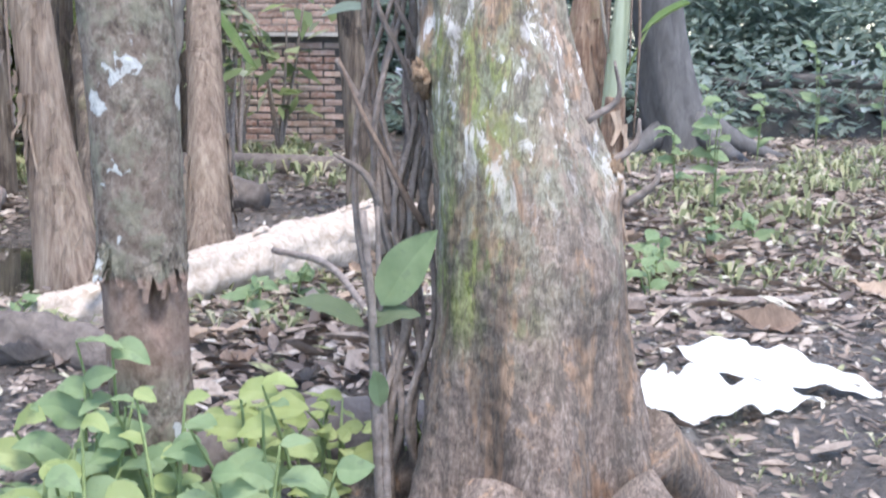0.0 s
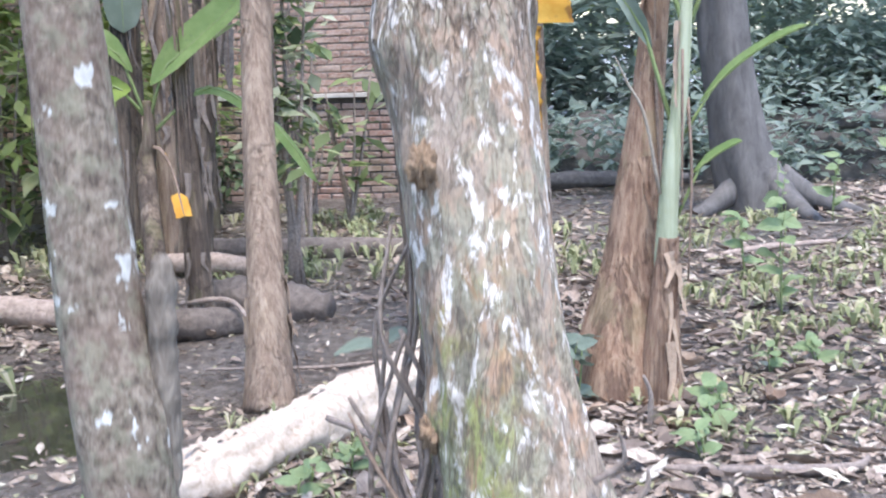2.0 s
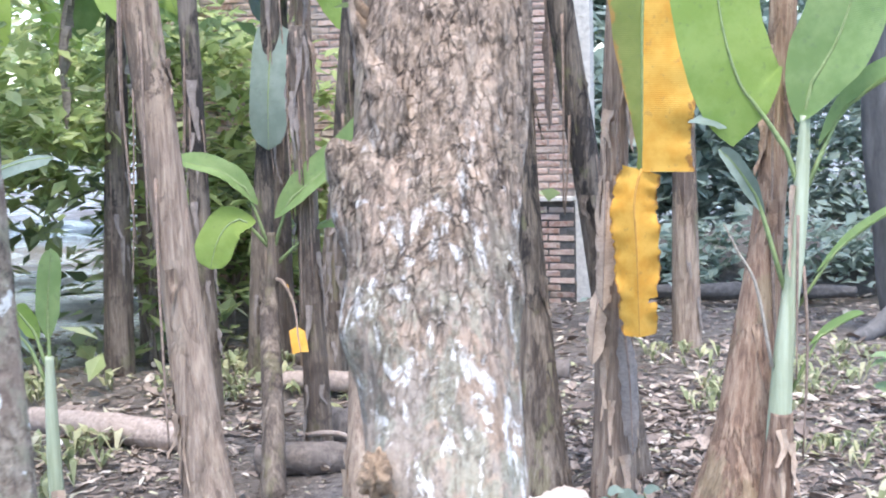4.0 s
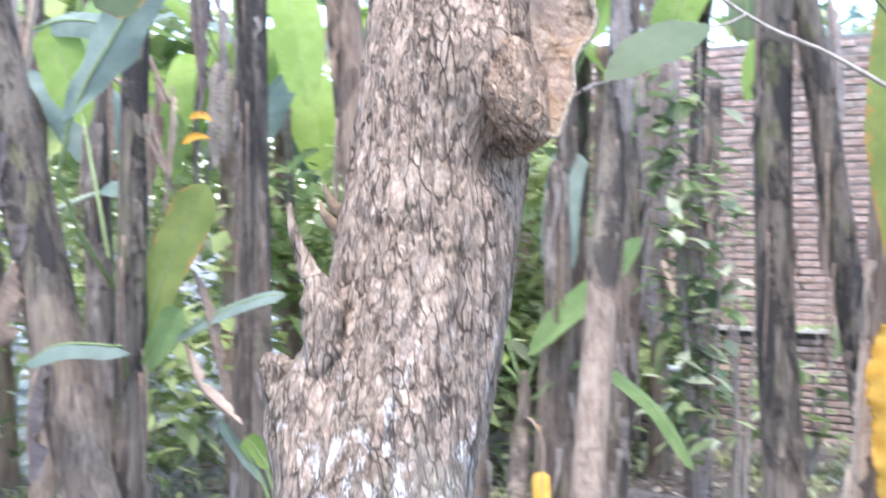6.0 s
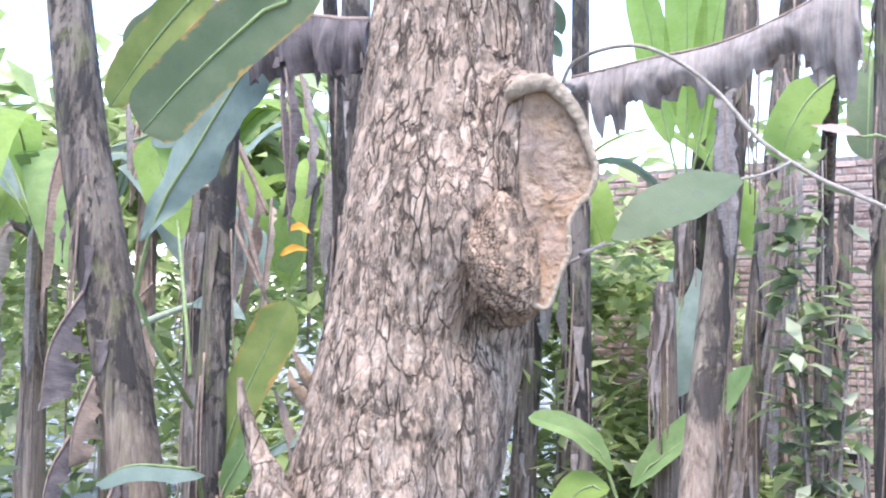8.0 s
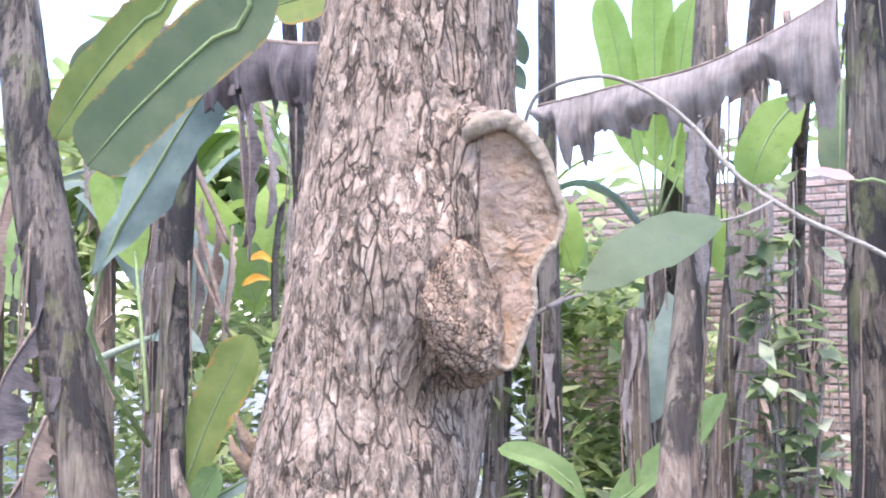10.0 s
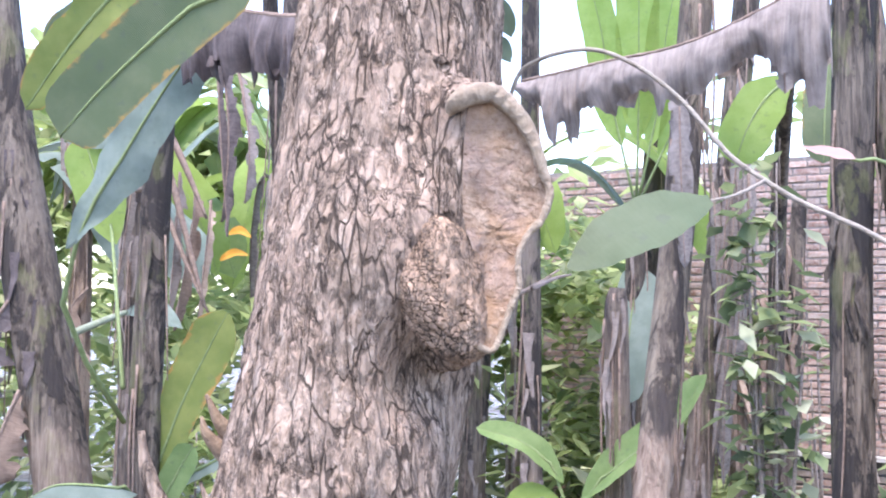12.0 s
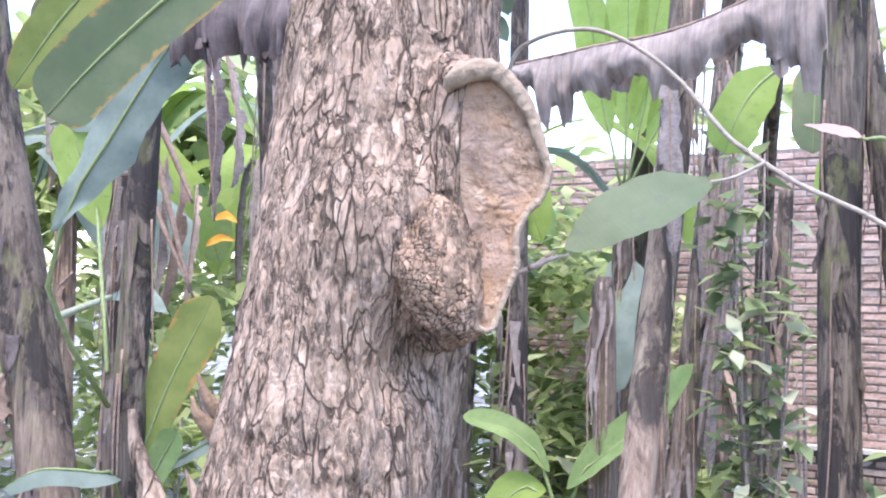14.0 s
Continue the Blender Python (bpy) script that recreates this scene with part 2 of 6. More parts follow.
def sheath_material(name, light, mid, dark, blotch, green=(0.2, 0.22, 0.1), amount=0.35, peeled=0.8, height=None):
    """Dry banana sheaths: long fibres, dark blotches with sharp ends, paler peeled patches."""
    n = Nodes(name, 0.75, 0.25)
    n.shift = True
    fibre = n.noise((1, 1, 0.05), 95, 8, 0.7, 0.4)
    wide = n.noise((1, 1, 0.14), 26, 7, 0.65, 0.8)
    blot = n.noise((1, 1, 0.38), 7.5, 8, 0.72, 0.6)
    speck = n.noise((1, 1, 0.5), 55, 5, 0.7)
    off = n.each()
    col = n.ramp(n.math("ADD", n.math("MULTIPLY", fibre, 0.5), n.math("MULTIPLY", wide, 0.5)), [(0.36, dark), (0.48, mid), (0.60, light)])
    col = n.mix(n.math("MULTIPLY", n.step(n.noise((1, 1, 0.3), 5, 7, 0.7), 0.54, 0.60), 0.4), col, tuple(min(0.7, 1.2 * v + 0.03) for v in light))
    col = n.mix(n.math("MULTIPLY", n.step(blot, 0.51, 0.56), amount), col, blotch)
    col = n.mix(n.math("MULTIPLY", n.step(speck, 0.58, 0.66), 0.5), col, blotch)
    col = n.mix(n.math("MULTIPLY", n.step(n.noise((1, 1, 0.5), 8, 6, 0.65), 0.56, 0.63), 0.42), col, green)
    top = n.math("ADD", n.math("MULTIPLY", off, 1.1), 0.75) if height is None else n.math("ADD", n.math("MULTIPLY", off, 0.1), height)
    foot = n.math("MULTIPLY", n.step(n.math("ADD", n.math("SUBTRACT", n.axis(2), top), n.math("MULTIPLY", blot, 0.5)), 0.28, 0.2), peeled)
    col = n.mix(foot, col, n.ramp(n.math("ADD", n.math("MULTIPLY", fibre, 0.5), n.math("MULTIPLY", wide, 0.5)), [(0.36, (0.15, 0.105, 0.077)), (0.48, (0.31, 0.225, 0.165)), (0.62, (0.49, 0.385, 0.29))]))
    col = n.mix(n.math("MULTIPLY", off, 0.2), col, (0.16, 0.12, 0.10))
    n.bump(n.math("ADD", fibre, n.math("ADD", wide, n.math("MULTIPLY", n.step(blot, 0.50, 0.57), 0.5))), 0.9, 0.012)
    return n.done(col)


def leaf_material(name, col, col2, thin=0.4, rough=0.45, veins=60.0, edge=None, relief=1.0):
    """A blade with fine cross veins; UV runs along and across the leaf."""
    n = Nodes(name, rough + 0.1, 0.22)
    w = n.t.nodes.new("ShaderNodeTexWave")
    w.inputs["Scale"].default_value, w.inputs["Distortion"].default_value, w.inputs["Detail"].default_value = 1.0, 0.6, 2.0
    n.link(n.space((veins, 2.0, 1), "UV"), w.inputs["Vector"])
    a = n.noise((1, 1, 1), 9, 6, 0.65)
    c = n.mix(n.step(a, 0.35, 0.7), col, col2)
    c = n.mix(n.math("MULTIPLY", w.outputs["Fac"], 0.16 * relief), c, tuple(0.6 * v for v in col))
    c = n.mix(n.math("MULTIPLY", n.each(), 0.25), c, col2)
    if edge:
        v = n.axis(1, "UV")
        far = n.math("ABSOLUTE", n.math("SUBTRACT", v, 0.5), 0)
        f = n.step(n.math("ADD", far, n.math("MULTIPLY", n.noise((1, 1, 1), 17, 6, 0.7), 0.5)), 0.70, 0.76)
        c = n.mix(f, c, edge)
    spots = n.step(n.noise((1, 1, 1), 38, 4, 0.6), 0.60, 0.68)
    c = n.mix(n.math("MULTIPLY", spots, 0.35), c, tuple(0.45 * p + 0.06 for p in col))
    n.bump(n.math("ADD", n.math("MULTIPLY", w.outputs["Fac"], relief), n.math("MULTIPLY", a, 1.5)), 0.25, 0.004)
    return n.done(c, None, thin)


def dry_leaf_material(name, light, dark, thin=0.15):
    n = Nodes(name, 0.85, 0.15)
    a = n.noise((1, 1, 1), 14, 7, 0.7, 0.4)
    w = n.noise((90, 3, 1), 1.0, 4, 0.6, 0.3, "UV")
    c = n.ramp(n.math("ADD", n.math("MULTIPLY", a, 0.6), n.math("MULTIPLY", w, 0.4)), [(0.34, dark), (0.64, light)])
    n.bump(w, 0.5, 0.006)
    return n.done(c, None, thin)


def litter_material():
    n = Nodes("leaf_litter", 0.8, 0.25)
    a = n.noise((1, 1, 1), 40, 5, 0.65)
    c = n.ramp(n.island(), [(0.0, (0.09, 0.07, 0.06)), (0.2, (0.19, 0.15, 0.125)), (0.5, (0.33, 0.26, 0.21)), (0.75, (0.46, 0.375, 0.30)), (0.9, (0.56, 0.49, 0.41)), (0.95, (0.34, 0.36, 0.16)), (1.0, (0.66, 0.61, 0.53))])
    c = n.mix(n.step(a, 0.4, 0.75), c, (0.13, 0.10, 0.08))
    n.bump(a, 0.5, 0.005)
    return n.done(c, None, 0.12)


def foliage_material(name, stops, thin=0.45):
    n = Nodes(name, 0.55, 0.3)
    c = n.ramp(n.island(), stops)
    a = n.noise((1, 1, 1), 6, 4, 0.6)
    c = n.mix(n.math("MULTIPLY", n.step(a, 0.4, 0.7), 0.2), c, (0.06, 0.09, 0.03))
    return n.done(c, None, thin)


def wood_material(name, light, dark, size=40.0, squash=(1, 1, 1), rough=0.8):
    n = Nodes(name, rough, 0.2)
    a = n.noise(squash, size, 7, 0.68, 0.5)
    b = n.noise((1, 1, 1), 5, 5, 0.6)
    c = n.ramp(a, [(0.3, dark), (0.66, light)])
    c = n.mix(n.math("MULTIPLY", n.step(b, 0.45, 0.7), 0.4), c, tuple(0.5 * (p + q) * 0.8 for p, q in zip(light, dark)))
    n.bump(a, 0.8, 0.01)
    return n.done(c)


def cut_material():
    """Weathered end grain: pinkish brown with orange patches, wrinkles and fine cracks."""
    n = Nodes("cut_wood", 0.85, 0.15)
    a = n.noise((1, 0.4, 1), 75, 7, 0.7, 0.2)
    b = n.noise((1, 0.7, 1), 17, 5, 0.6)
    f = n.noise((1, 1, 1), 230, 4, 0.7)
    c = n.ramp(n.math("ADD", n.math("MULTIPLY", a, 0.7), n.math("MULTIPLY", f, 0.3)), [(0.36, (0.17, 0.105, 0.065)), (0.5, (0.38, 0.265, 0.18)), (0.64, (0.52, 0.39, 0.285))])
    c = n.mix(n.math("MULTIPLY", n.step(b, 0.46, 0.62), 0.45), c, (0.46, 0.27, 0.14))
    c = n.mix(n.math("MULTIPLY", n.step(n.noise((1, 0.8, 1), 11, 5, 0.6), 0.52, 0.64), 0.5), c, (0.40, 0.30, 0.25))
    line = n.math("ABSOLUTE", n.math("SUBTRACT", n.noise((1, 0.28, 1), 34, 4, 0.55, 0.3), 0.5), 0)
    crack = n.step(line, 0.022, 0.005)
    c = n.mix(n.math("MULTIPLY", crack, 0.12), c, (0.2, 0.13, 0.09))
    n.bump(n.math("SUBTRACT", n.math("ADD", a, n.math("MULTIPLY", f, 0.3)), n.math("MULTIPLY", crack, 0.1)), 1.0, 0.009)
    return n.done(c)


def brick_material():
    n = Nodes("fired_brick", 0.9, 0.15)
    a = n.noise((1, 1, 1), 30, 6, 0.7)
    moss = n.noise((1, 1, 1), 1.6, 6, 0.65)
    c = n.ramp(n.each(), [(0.0, (0.22, 0.125, 0.095)), (0.35, (0.33, 0.195, 0.15)), (0.7, (0.42, 0.275, 0.22)), (1.0, (0.36, 0.27, 0.225))])
    c = n.mix(n.math("MULTIPLY", n.step(a, 0.38, 0.66), 0.5), c, (0.58, 0.50, 0.45))
    c = n.mix(n.math("MULTIPLY", n.step(moss, 0.48, 0.66), 0.5), c, (0.17, 0.17, 0.12))
    n.bump(a, 0.8, 0.01)
    return n.done(c)


M_SOIL = soil_material()
M_BARK = bark_material()
M_BURL = bark_material("burl_bark", 0.5, 1.5, 120)
M_SPOT = smooth_bark_material()
M_SHEATH = sheath_material("brown_sheath", (0.43, 0.32, 0.225), (0.24, 0.165, 0.115), (0.075, 0.052, 0.042), (0.05, 0.038, 0.034), (0.2, 0.2, 0.1), 0.6)
M_SHEATH_DARK = sheath_material("dark_sheath", (0.235, 0.19, 0.145), (0.10, 0.081, 0.064), (0.030, 0.026, 0.024), (0.022, 0.020, 0.020), (0.17, 0.18, 0.07), 0.85, 0.22)
M_SHEATH_PEELED = sheath_material("peeled_sheath", (0.27, 0.22, 0.155), (0.125, 0.10, 0.075), (0.035, 0.030, 0.026), (0.024, 0.021, 0.020), (0.20, 0.20, 0.08), 0.8, 0.9, 1.36)
M_SHEATH_WORN = sheath_material("worn_sheath", (0.235, 0.19, 0.14), (0.105, 0.084, 0.064), (0.030, 0.026, 0.023), (0.022, 0.020, 0.019), (0.20, 0.20, 0.08), 0.85, 0.42, 1.30)
M_SHEATH_RED = sheath_material("reddish_sheath", (0.50, 0.35, 0.24), (0.31, 0.19, 0.125), (0.12, 0.07, 0.05), (0.10, 0.06, 0.045), (0.34, 0.28, 0.16), 0.5, 0.0)
M_GREEN_STEM = wood_material("green_stalk", (0.42, 0.45, 0.32), (0.24, 0.27, 0.16), 30, (1, 1, 0.06), 0.5)
M_BANANA = leaf_material("banana_leaf_green", (0.18, 0.27, 0.09), (0.27, 0.36, 0.14), 0.4)
M_BANANA_BLUE = leaf_material("banana_leaf_waxy", (0.15, 0.195, 0.15), (0.24, 0.29, 0.235), 0.25, 0.5)
M_BANANA_DULL = leaf_material("banana_leaf_dull", (0.115, 0.155, 0.075), (0.175, 0.205, 0.105), 0.3, 0.5, 60, (0.36, 0.24, 0.08))
M_BANANA_OLIVE = leaf_material("banana_leaf_olive", (0.19, 0.235, 0.06), (0.27, 0.30, 0.085), 0.4, 0.5, 60, (0.40, 0.24, 0.07))
# Brighter copy of the green leaf; light from behind is in its colour.
M_BANANA_BACKLIT = leaf_material("banana_leaf_backlit", (0.27, 0.385, 0.085), (0.36, 0.475, 0.13), 0.55)
M_YELLOW = leaf_material("banana_leaf_yellow", (0.66, 0.31, 0.04), (0.80, 0.48, 0.10), 0.4, 0.55, 50, (0.36, 0.17, 0.05))
M_DRY = dry_leaf_material("dry_leaf_grey", (0.37, 0.315, 0.275), (0.14, 0.115, 0.10))
M_DRY_BROWN = dry_leaf_material("dry_leaf_brown", (0.36, 0.26, 0.19), (0.13, 0.09, 0.07))
M_DRY_DARK = dry_leaf_material("dry_leaf_dark", (0.20, 0.165, 0.155), (0.06, 0.05, 0.048))
M_DRY_TAN = dry_leaf_material("dry_leaf_tan", (0.58, 0.45, 0.34), (0.30, 0.21, 0.15))
M_WHITE_LEAF = dry_leaf_material("bleached_leaf", (0.88, 0.87, 0.82), (0.78, 0.77, 0.68), 0.2)
M_WEED = leaf_material("weed_leaf", (0.21, 0.29, 0.14), (0.32, 0.40, 0.22), 0.4, 0.5, 14, None, 0.4)
M_WEED_PALE = leaf_material("weed_leaf_pale", (0.30, 0.36, 0.13), (0.42, 0.47, 0.22), 0.4, 0.5, 14, None, 0.4)
M_BROAD = leaf_material("broad_leaf", (0.105, 0.14, 0.075), (0.15, 0.18, 0.105), 0.3, 0.55, 10, None, 0.06)
M_PINK = leaf_material("pink_leaf", (0.50, 0.33, 0.29), (0.45, 0.28, 0.24), 0.3, 0.5, 10)
M_RIB = wood_material("leaf_rib", (0.26, 0.32, 0.14), (0.16, 0.21, 0.08), 40, (1, 1, 1), 0.5)
M_DRY_RIB = wood_material("dry_rib", (0.34, 0.25, 0.19), (0.14, 0.10, 0.08), 40)
M_TWIG = wood_material("twig", (0.36, 0.30, 0.26), (0.15, 0.12, 0.10), 60)
M_VINE = wood_material("vine", (0.44, 0.39, 0.32), (0.25, 0.21, 0.165), 70)
M_LOG_PALE = wood_material("peeled_log", (0.62, 0.53, 0.44), (0.33, 0.255, 0.19), 34, (1, 1, 1))
M_LOG_TAN = wood_material("weathered_log", (0.46, 0.37, 0.31), (0.19, 0.145, 0.12), 34)
M_LOG = wood_material("old_log", (0.24, 0.20, 0.17), (0.08, 0.065, 0.058), 30)
M_CUT = cut_material()
M_KNOT = wood_material('torn_wood', (0.44, 0.31, 0.20), (0.12, 0.08, 0.055), 80)
M_CALLUS = wood_material("callus_wood", (0.50, 0.40, 0.29), (0.25, 0.185, 0.125), 110)
M_LITTER = litter_material()
M_BRICK = brick_material()
M_SHOOT = wood_material("flaking_shoot", (0.30, 0.26, 0.21), (0.09, 0.072, 0.06), 75, (1, 1, 0.4))
M_YELLOW_RIB = wood_material("yellow_rib", (0.62, 0.34, 0.08), (0.42, 0.20, 0.05), 40)
M_MORTAR = wood_material("mortar", (0.30, 0.255, 0.225), (0.17, 0.145, 0.13), 40)
M_PLASTER = wood_material("ledge_plaster", (0.62, 0.58, 0.52), (0.36, 0.33, 0.30), 20)
# On the bank and its logs this dark colour stands in for shade.
M_GREY_STONE = wood_material("shaded_bank", (0.13, 0.12, 0.112), (0.055, 0.05, 0.047), 30)
# Bark of the distant trunk, its shade included in the dark base colour.
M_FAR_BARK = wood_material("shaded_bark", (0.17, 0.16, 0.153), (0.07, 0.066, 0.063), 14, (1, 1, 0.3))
M_PIPE = wood_material("white_pipe", (0.82, 0.82, 0.80), (0.66, 0.66, 0.63), 14, (1, 1, 1), 0.4)
# Leaf colours raised well above natural green to carry the sunlight on them.
M_FOL_LIT = foliage_material("sunlit_foliage", [(0.0, (0.20, 0.27, 0.10)), (0.4, (0.36, 0.44, 0.17)), (0.8, (0.50, 0.56, 0.25)), (1.0, (0.64, 0.65, 0.40))], 0.55)
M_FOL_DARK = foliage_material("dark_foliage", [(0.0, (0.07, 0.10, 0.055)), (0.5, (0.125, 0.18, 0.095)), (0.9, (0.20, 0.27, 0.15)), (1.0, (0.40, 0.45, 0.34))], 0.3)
# Pale bluish tones: the haze over the far leaves is mixed into their colour.
M_FOL_HEDGE = foliage_material("hazy_hedge_leaves", [(0.0, (0.20, 0.26, 0.22)), (0.5, (0.32, 0.40, 0.34)), (0.9, (0.42, 0.49, 0.43)), (1.0, (0.50, 0.56, 0.51))], 0.55)
M_FOL_MIX = foliage_material("mixed_foliage", [(0.0, (0.09, 0.12, 0.065)), (0.35, (0.20, 0.26, 0.12)), (0.7, (0.35, 0.41, 0.18)), (1.0, (0.58, 0.60, 0.44))], 0.5)
M_GRASS = foliage_material("ground_weeds", [(0.0, (0.16, 0.18, 0.09)), (0.5, (0.32, 0.35, 0.18)), (0.8, (0.48, 0.46, 0.26)), (1.0, (0.60, 0.55, 0.40))], 0.35)
wat = Nodes("muddy_water", 0.04, 0.5)
M_WATER = wat.done(wat.ramp(wat.noise((1, 1, 1), 3, 4, 0.5), [(0.3, (0.03, 0.03, 0.022)), (0.7, (0.06, 0.058, 0.04))]))


# ---- building helpers ----
def place_of(ob):
    p = Vector((0, 0, 0))
    while ob is not None:
        p += ob.location
        ob = ob.parent
    return p


def thing(name, at, label, category, group="", kind=""):
    """An Empty at a thing's base that carries its parts."""
    ob = new(name)
    ob.location = at
    return tagged(ob, label, category, group, kind)


def part(name, bm, material, parent=None, label="", smooth=True):
    """Links a bmesh, given in world places, as one mesh under a thing or a part."""
    me = bpy.data.meshes.new(name)
    if parent is not None:
        bmesh.ops.translate(bm, verts=bm.verts, vec=-place_of(parent))
    bm.to_mesh(me)
    bm.free()
    me.materials.append(material)
    if smooth:
        me.polygons.foreach_set("use_smooth", [True] * len(me.polygons))
    ob = new(name, me)
    if parent is not None:
        ob.parent = parent
    if label:
        ob["label"] = label
    return ob


def spline(pts, n):
    """n points along a smooth line through pts, whose entries may hold any number of values."""
    P = np.array(pts, float)
    if len(P) == 2:
        return [P[0] + (P[1] - P[0]) * k / (n - 1) for k in range(n)]
    Q = np.vstack([2 * P[0] - P[1], P, 2 * P[-1] - P[-2]])
    out = []
    for k in range(n):
        u = k / (n - 1) * (len(P) - 1)
        i = min(int(u), len(P) - 2)
        f = u - i
        a, b, c, d = Q[i], Q[i + 1], Q[i + 2], Q[i + 3]
        out.append(0.5 * (2 * b + (c - a) * f + (2 * a - 5 * b + 4 * c - d) * f * f + (3 * b - a - 3 * c + d) * f ** 3))
    return out


def tube(bm, pts, rings=12, segs=8, bump=None, cap=True):
    """A tube along pts of (x, y, z, radius). bump(angle, u, place) gives a factor on the radius."""
    line = spline(pts, rings)
    rows, side = [], None
    for k, p in enumerate(line):
        a = Vector(line[max(k - 1, 0)][:3])
        c = Vector(line[min(k + 1, rings - 1)][:3])
        d = (c - a).normalized()
        if side is None:
            side = d.cross(Vector((0, 1, 0)) if abs(d.y) < 0.8 else Vector((1, 0, 0)))
        side = (side - d * side.dot(d)).normalized()
        up = side.cross(d)
        row = []
        for s in range(segs):
            ang = 2 * math.pi * s / segs
            o = side * math.cos(ang) + up * math.sin(ang)
            r = max(p[3], 0.0004)
            if bump:
                r *= bump(ang, k / (rings - 1), Vector(p[:3]) + o * r)
            row.append(bm.verts.new(Vector(p[:3]) + o * r))
        rows.append(row)
    for k in range(rings - 1):
        for s in range(segs):
            bm.faces.new((rows[k][s], rows[k][(s + 1) % segs], rows[k + 1][(s + 1) % segs], rows[k + 1][s]))
    if cap:
        bm.faces.new(list(reversed(rows[0])))
        bm.faces.new(rows[-1])
    return rows


def rod(name, pts, material, parent, segs=7, rings=12, label="", rough=0.0, seed=0.0):
    bm = bmesh.new()
    b = None
    if rough:
        b = lambda a, u, q: 1 + rough * noise.noise(q * 45 + Vector((seed, 0, 0)))
    tube(bm, pts, rings, segs, b)
    return part(name, bm, material, parent, label)


def oblong(u, full=0.35, tip=0.25):
    """A banana blade's half width along its length, from 0 to 1."""
    a = min(1.0, (u / full) ** 0.7) if u < full else 1.0
    b = 1.0 if u < 1 - tip else math.sqrt(max(0.0, 1 - ((u - 1 + tip) / tip) ** 2))
    return a * b + 0.015


def ovate(u):
    return math.sin(math.pi * min(1, u ** 0.8)) ** 0.8 * (1.15 - 0.35 * u) + 0.01


def blade(bm, mid, half, shape, facing, fold=0.25, nl=24, nw=5, wave=0.03, torn=0.0, rng=None, sides=(-1, 1), ragged=0.0, droop=0.0):
    """A leaf blade along mid, half wide, its upper face towards facing; fold lifts (or, below 0, drops) the sides."""
    rng = rng or random.Random(1)
    uv = bm.loops.layers.uv.verify()
    line = [Vector(p[:3]) for p in spline(mid, nl + 1)]
    for sgn in sides:
        grid, ph, cut = [], rng.random() * 6, 0.0
        for k, p in enumerate(line):
            d = (line[min(k + 1, nl)] - line[max(k - 1, 0)]).normalized()
            side = d.cross(Vector(facing)).normalized()
            up = side.cross(d).normalized()
            u = k / nl
            w = half * shape(u) * (1 - ragged * rng.random())
            row = []
            for j in range(nw + 1):
                v = j / nw
                lift = fold * v * w + wave * half * math.sin(ph + u * 17 + sgn) * v * v + wave * 0.6 * half * math.sin(ph * 2 + u * 43) * v * v
                q = p + side * (sgn * v * w * (1 - 0.25 * abs(fold) * v)) + up * lift
                q += Vector((0, 0, -1)) * droop * (v * w) ** 1.3
                row.append(bm.verts.new(q))
            grid.append(row)
        for k in range(nl):
            if torn and rng.random() < torn:
                cut = rng.uniform(0.35, 0.85)
            else:
                cut = 1.1
            for j in range(nw):
                if j / nw >= cut:
                    continue
                f = bm.faces.new((grid[k][j], grid[k][j + 1], grid[k + 1][j + 1], grid[k + 1][j]))
                for l, (a, b) in zip(f.loops, ((k, j), (k, j + 1), (k + 1, j + 1), (k + 1, j))):
                    l[uv].uv = (a / nl, 0.5 + 0.5 * sgn * b / nw)
    loose = [v for v in bm.verts if not v.link_faces]
    for v in loose:
        bm.verts.remove(v)


def banana_leaf(parent, mid, half, facing, material, rib=M_RIB, name="leaf", petiole=None, thick=0.007, label="", **kw):
    """A leaf part with its midrib, and its stalk where it shows."""
    bm = bmesh.new()
    blade(bm, mid, half, kw.pop("shape", oblong), facing, **kw)
    leaf = part(name, bm, material, parent, label)
    line = spline(mid, 8)
    pts = [(*p[:3], thick * (1 - 0.8 * k / 7)) for k, p in enumerate(line)]
    if petiole:
        pts = [(*p, thick * 1.25) for p in petiole] + pts[1:]
    rod("midrib", pts, rib, leaf, 6, 16)
    return leaf


def stem_bump(seed, ribs=5, amp=0.05):
    def f(a, u, q):
        s = Vector((math.cos(a) * 1.3 + seed, math.sin(a) * 1.3, q.z * 0.9))
        e = 1 + amp * noise.noise(s * 1.6) + amp * 0.9 * abs(noise.noise(Vector((a * 2.2 + seed, q.z * 0.7, 3)))) + 0.5 * amp * noise.noise(Vector((math.cos(a) * 6, math.sin(a) * 6 + seed, q.z * 3)))
        return e + 0.02 * math.sin(ribs * a + q.z * 0.8 + seed)
    return f


def flaps(parent, pts, rng, count, material):
    """Dry sheath strips that peel off a stem."""
    line = spline(pts, 40)
    for _ in range(count):
        k = rng.randint(4, 34)
        p, r = Vector(line[k][:3]), line[k][3]
        a = rng.uniform(-2.9, -0.2)
        o = Vector((math.cos(a), math.sin(a), 0))
        l = rng.uniform(0.08, 0.28)
        t = Vector((-o.y, o.x, 0))
        top = p + o * r * 1.0
        mid = [top, top + Vector((0, 0, -l * 0.5)) + o * 0.010 + t * rng.uniform(-0.012, 0.012), top + Vector((0, 0, -l)) + o * rng.uniform(0.012, 0.035) + t * rng.uniform(-0.03, 0.03)]
        bm = bmesh.new()
        blade(bm, mid, rng.uniform(0.010, 0.032), lambda u: 1 - 0.75 * u, o, 0.3, 8, 2, 0.2, 0, rng, (-1, 1), 0.3)
        part("dry_strip", bm, material, parent)


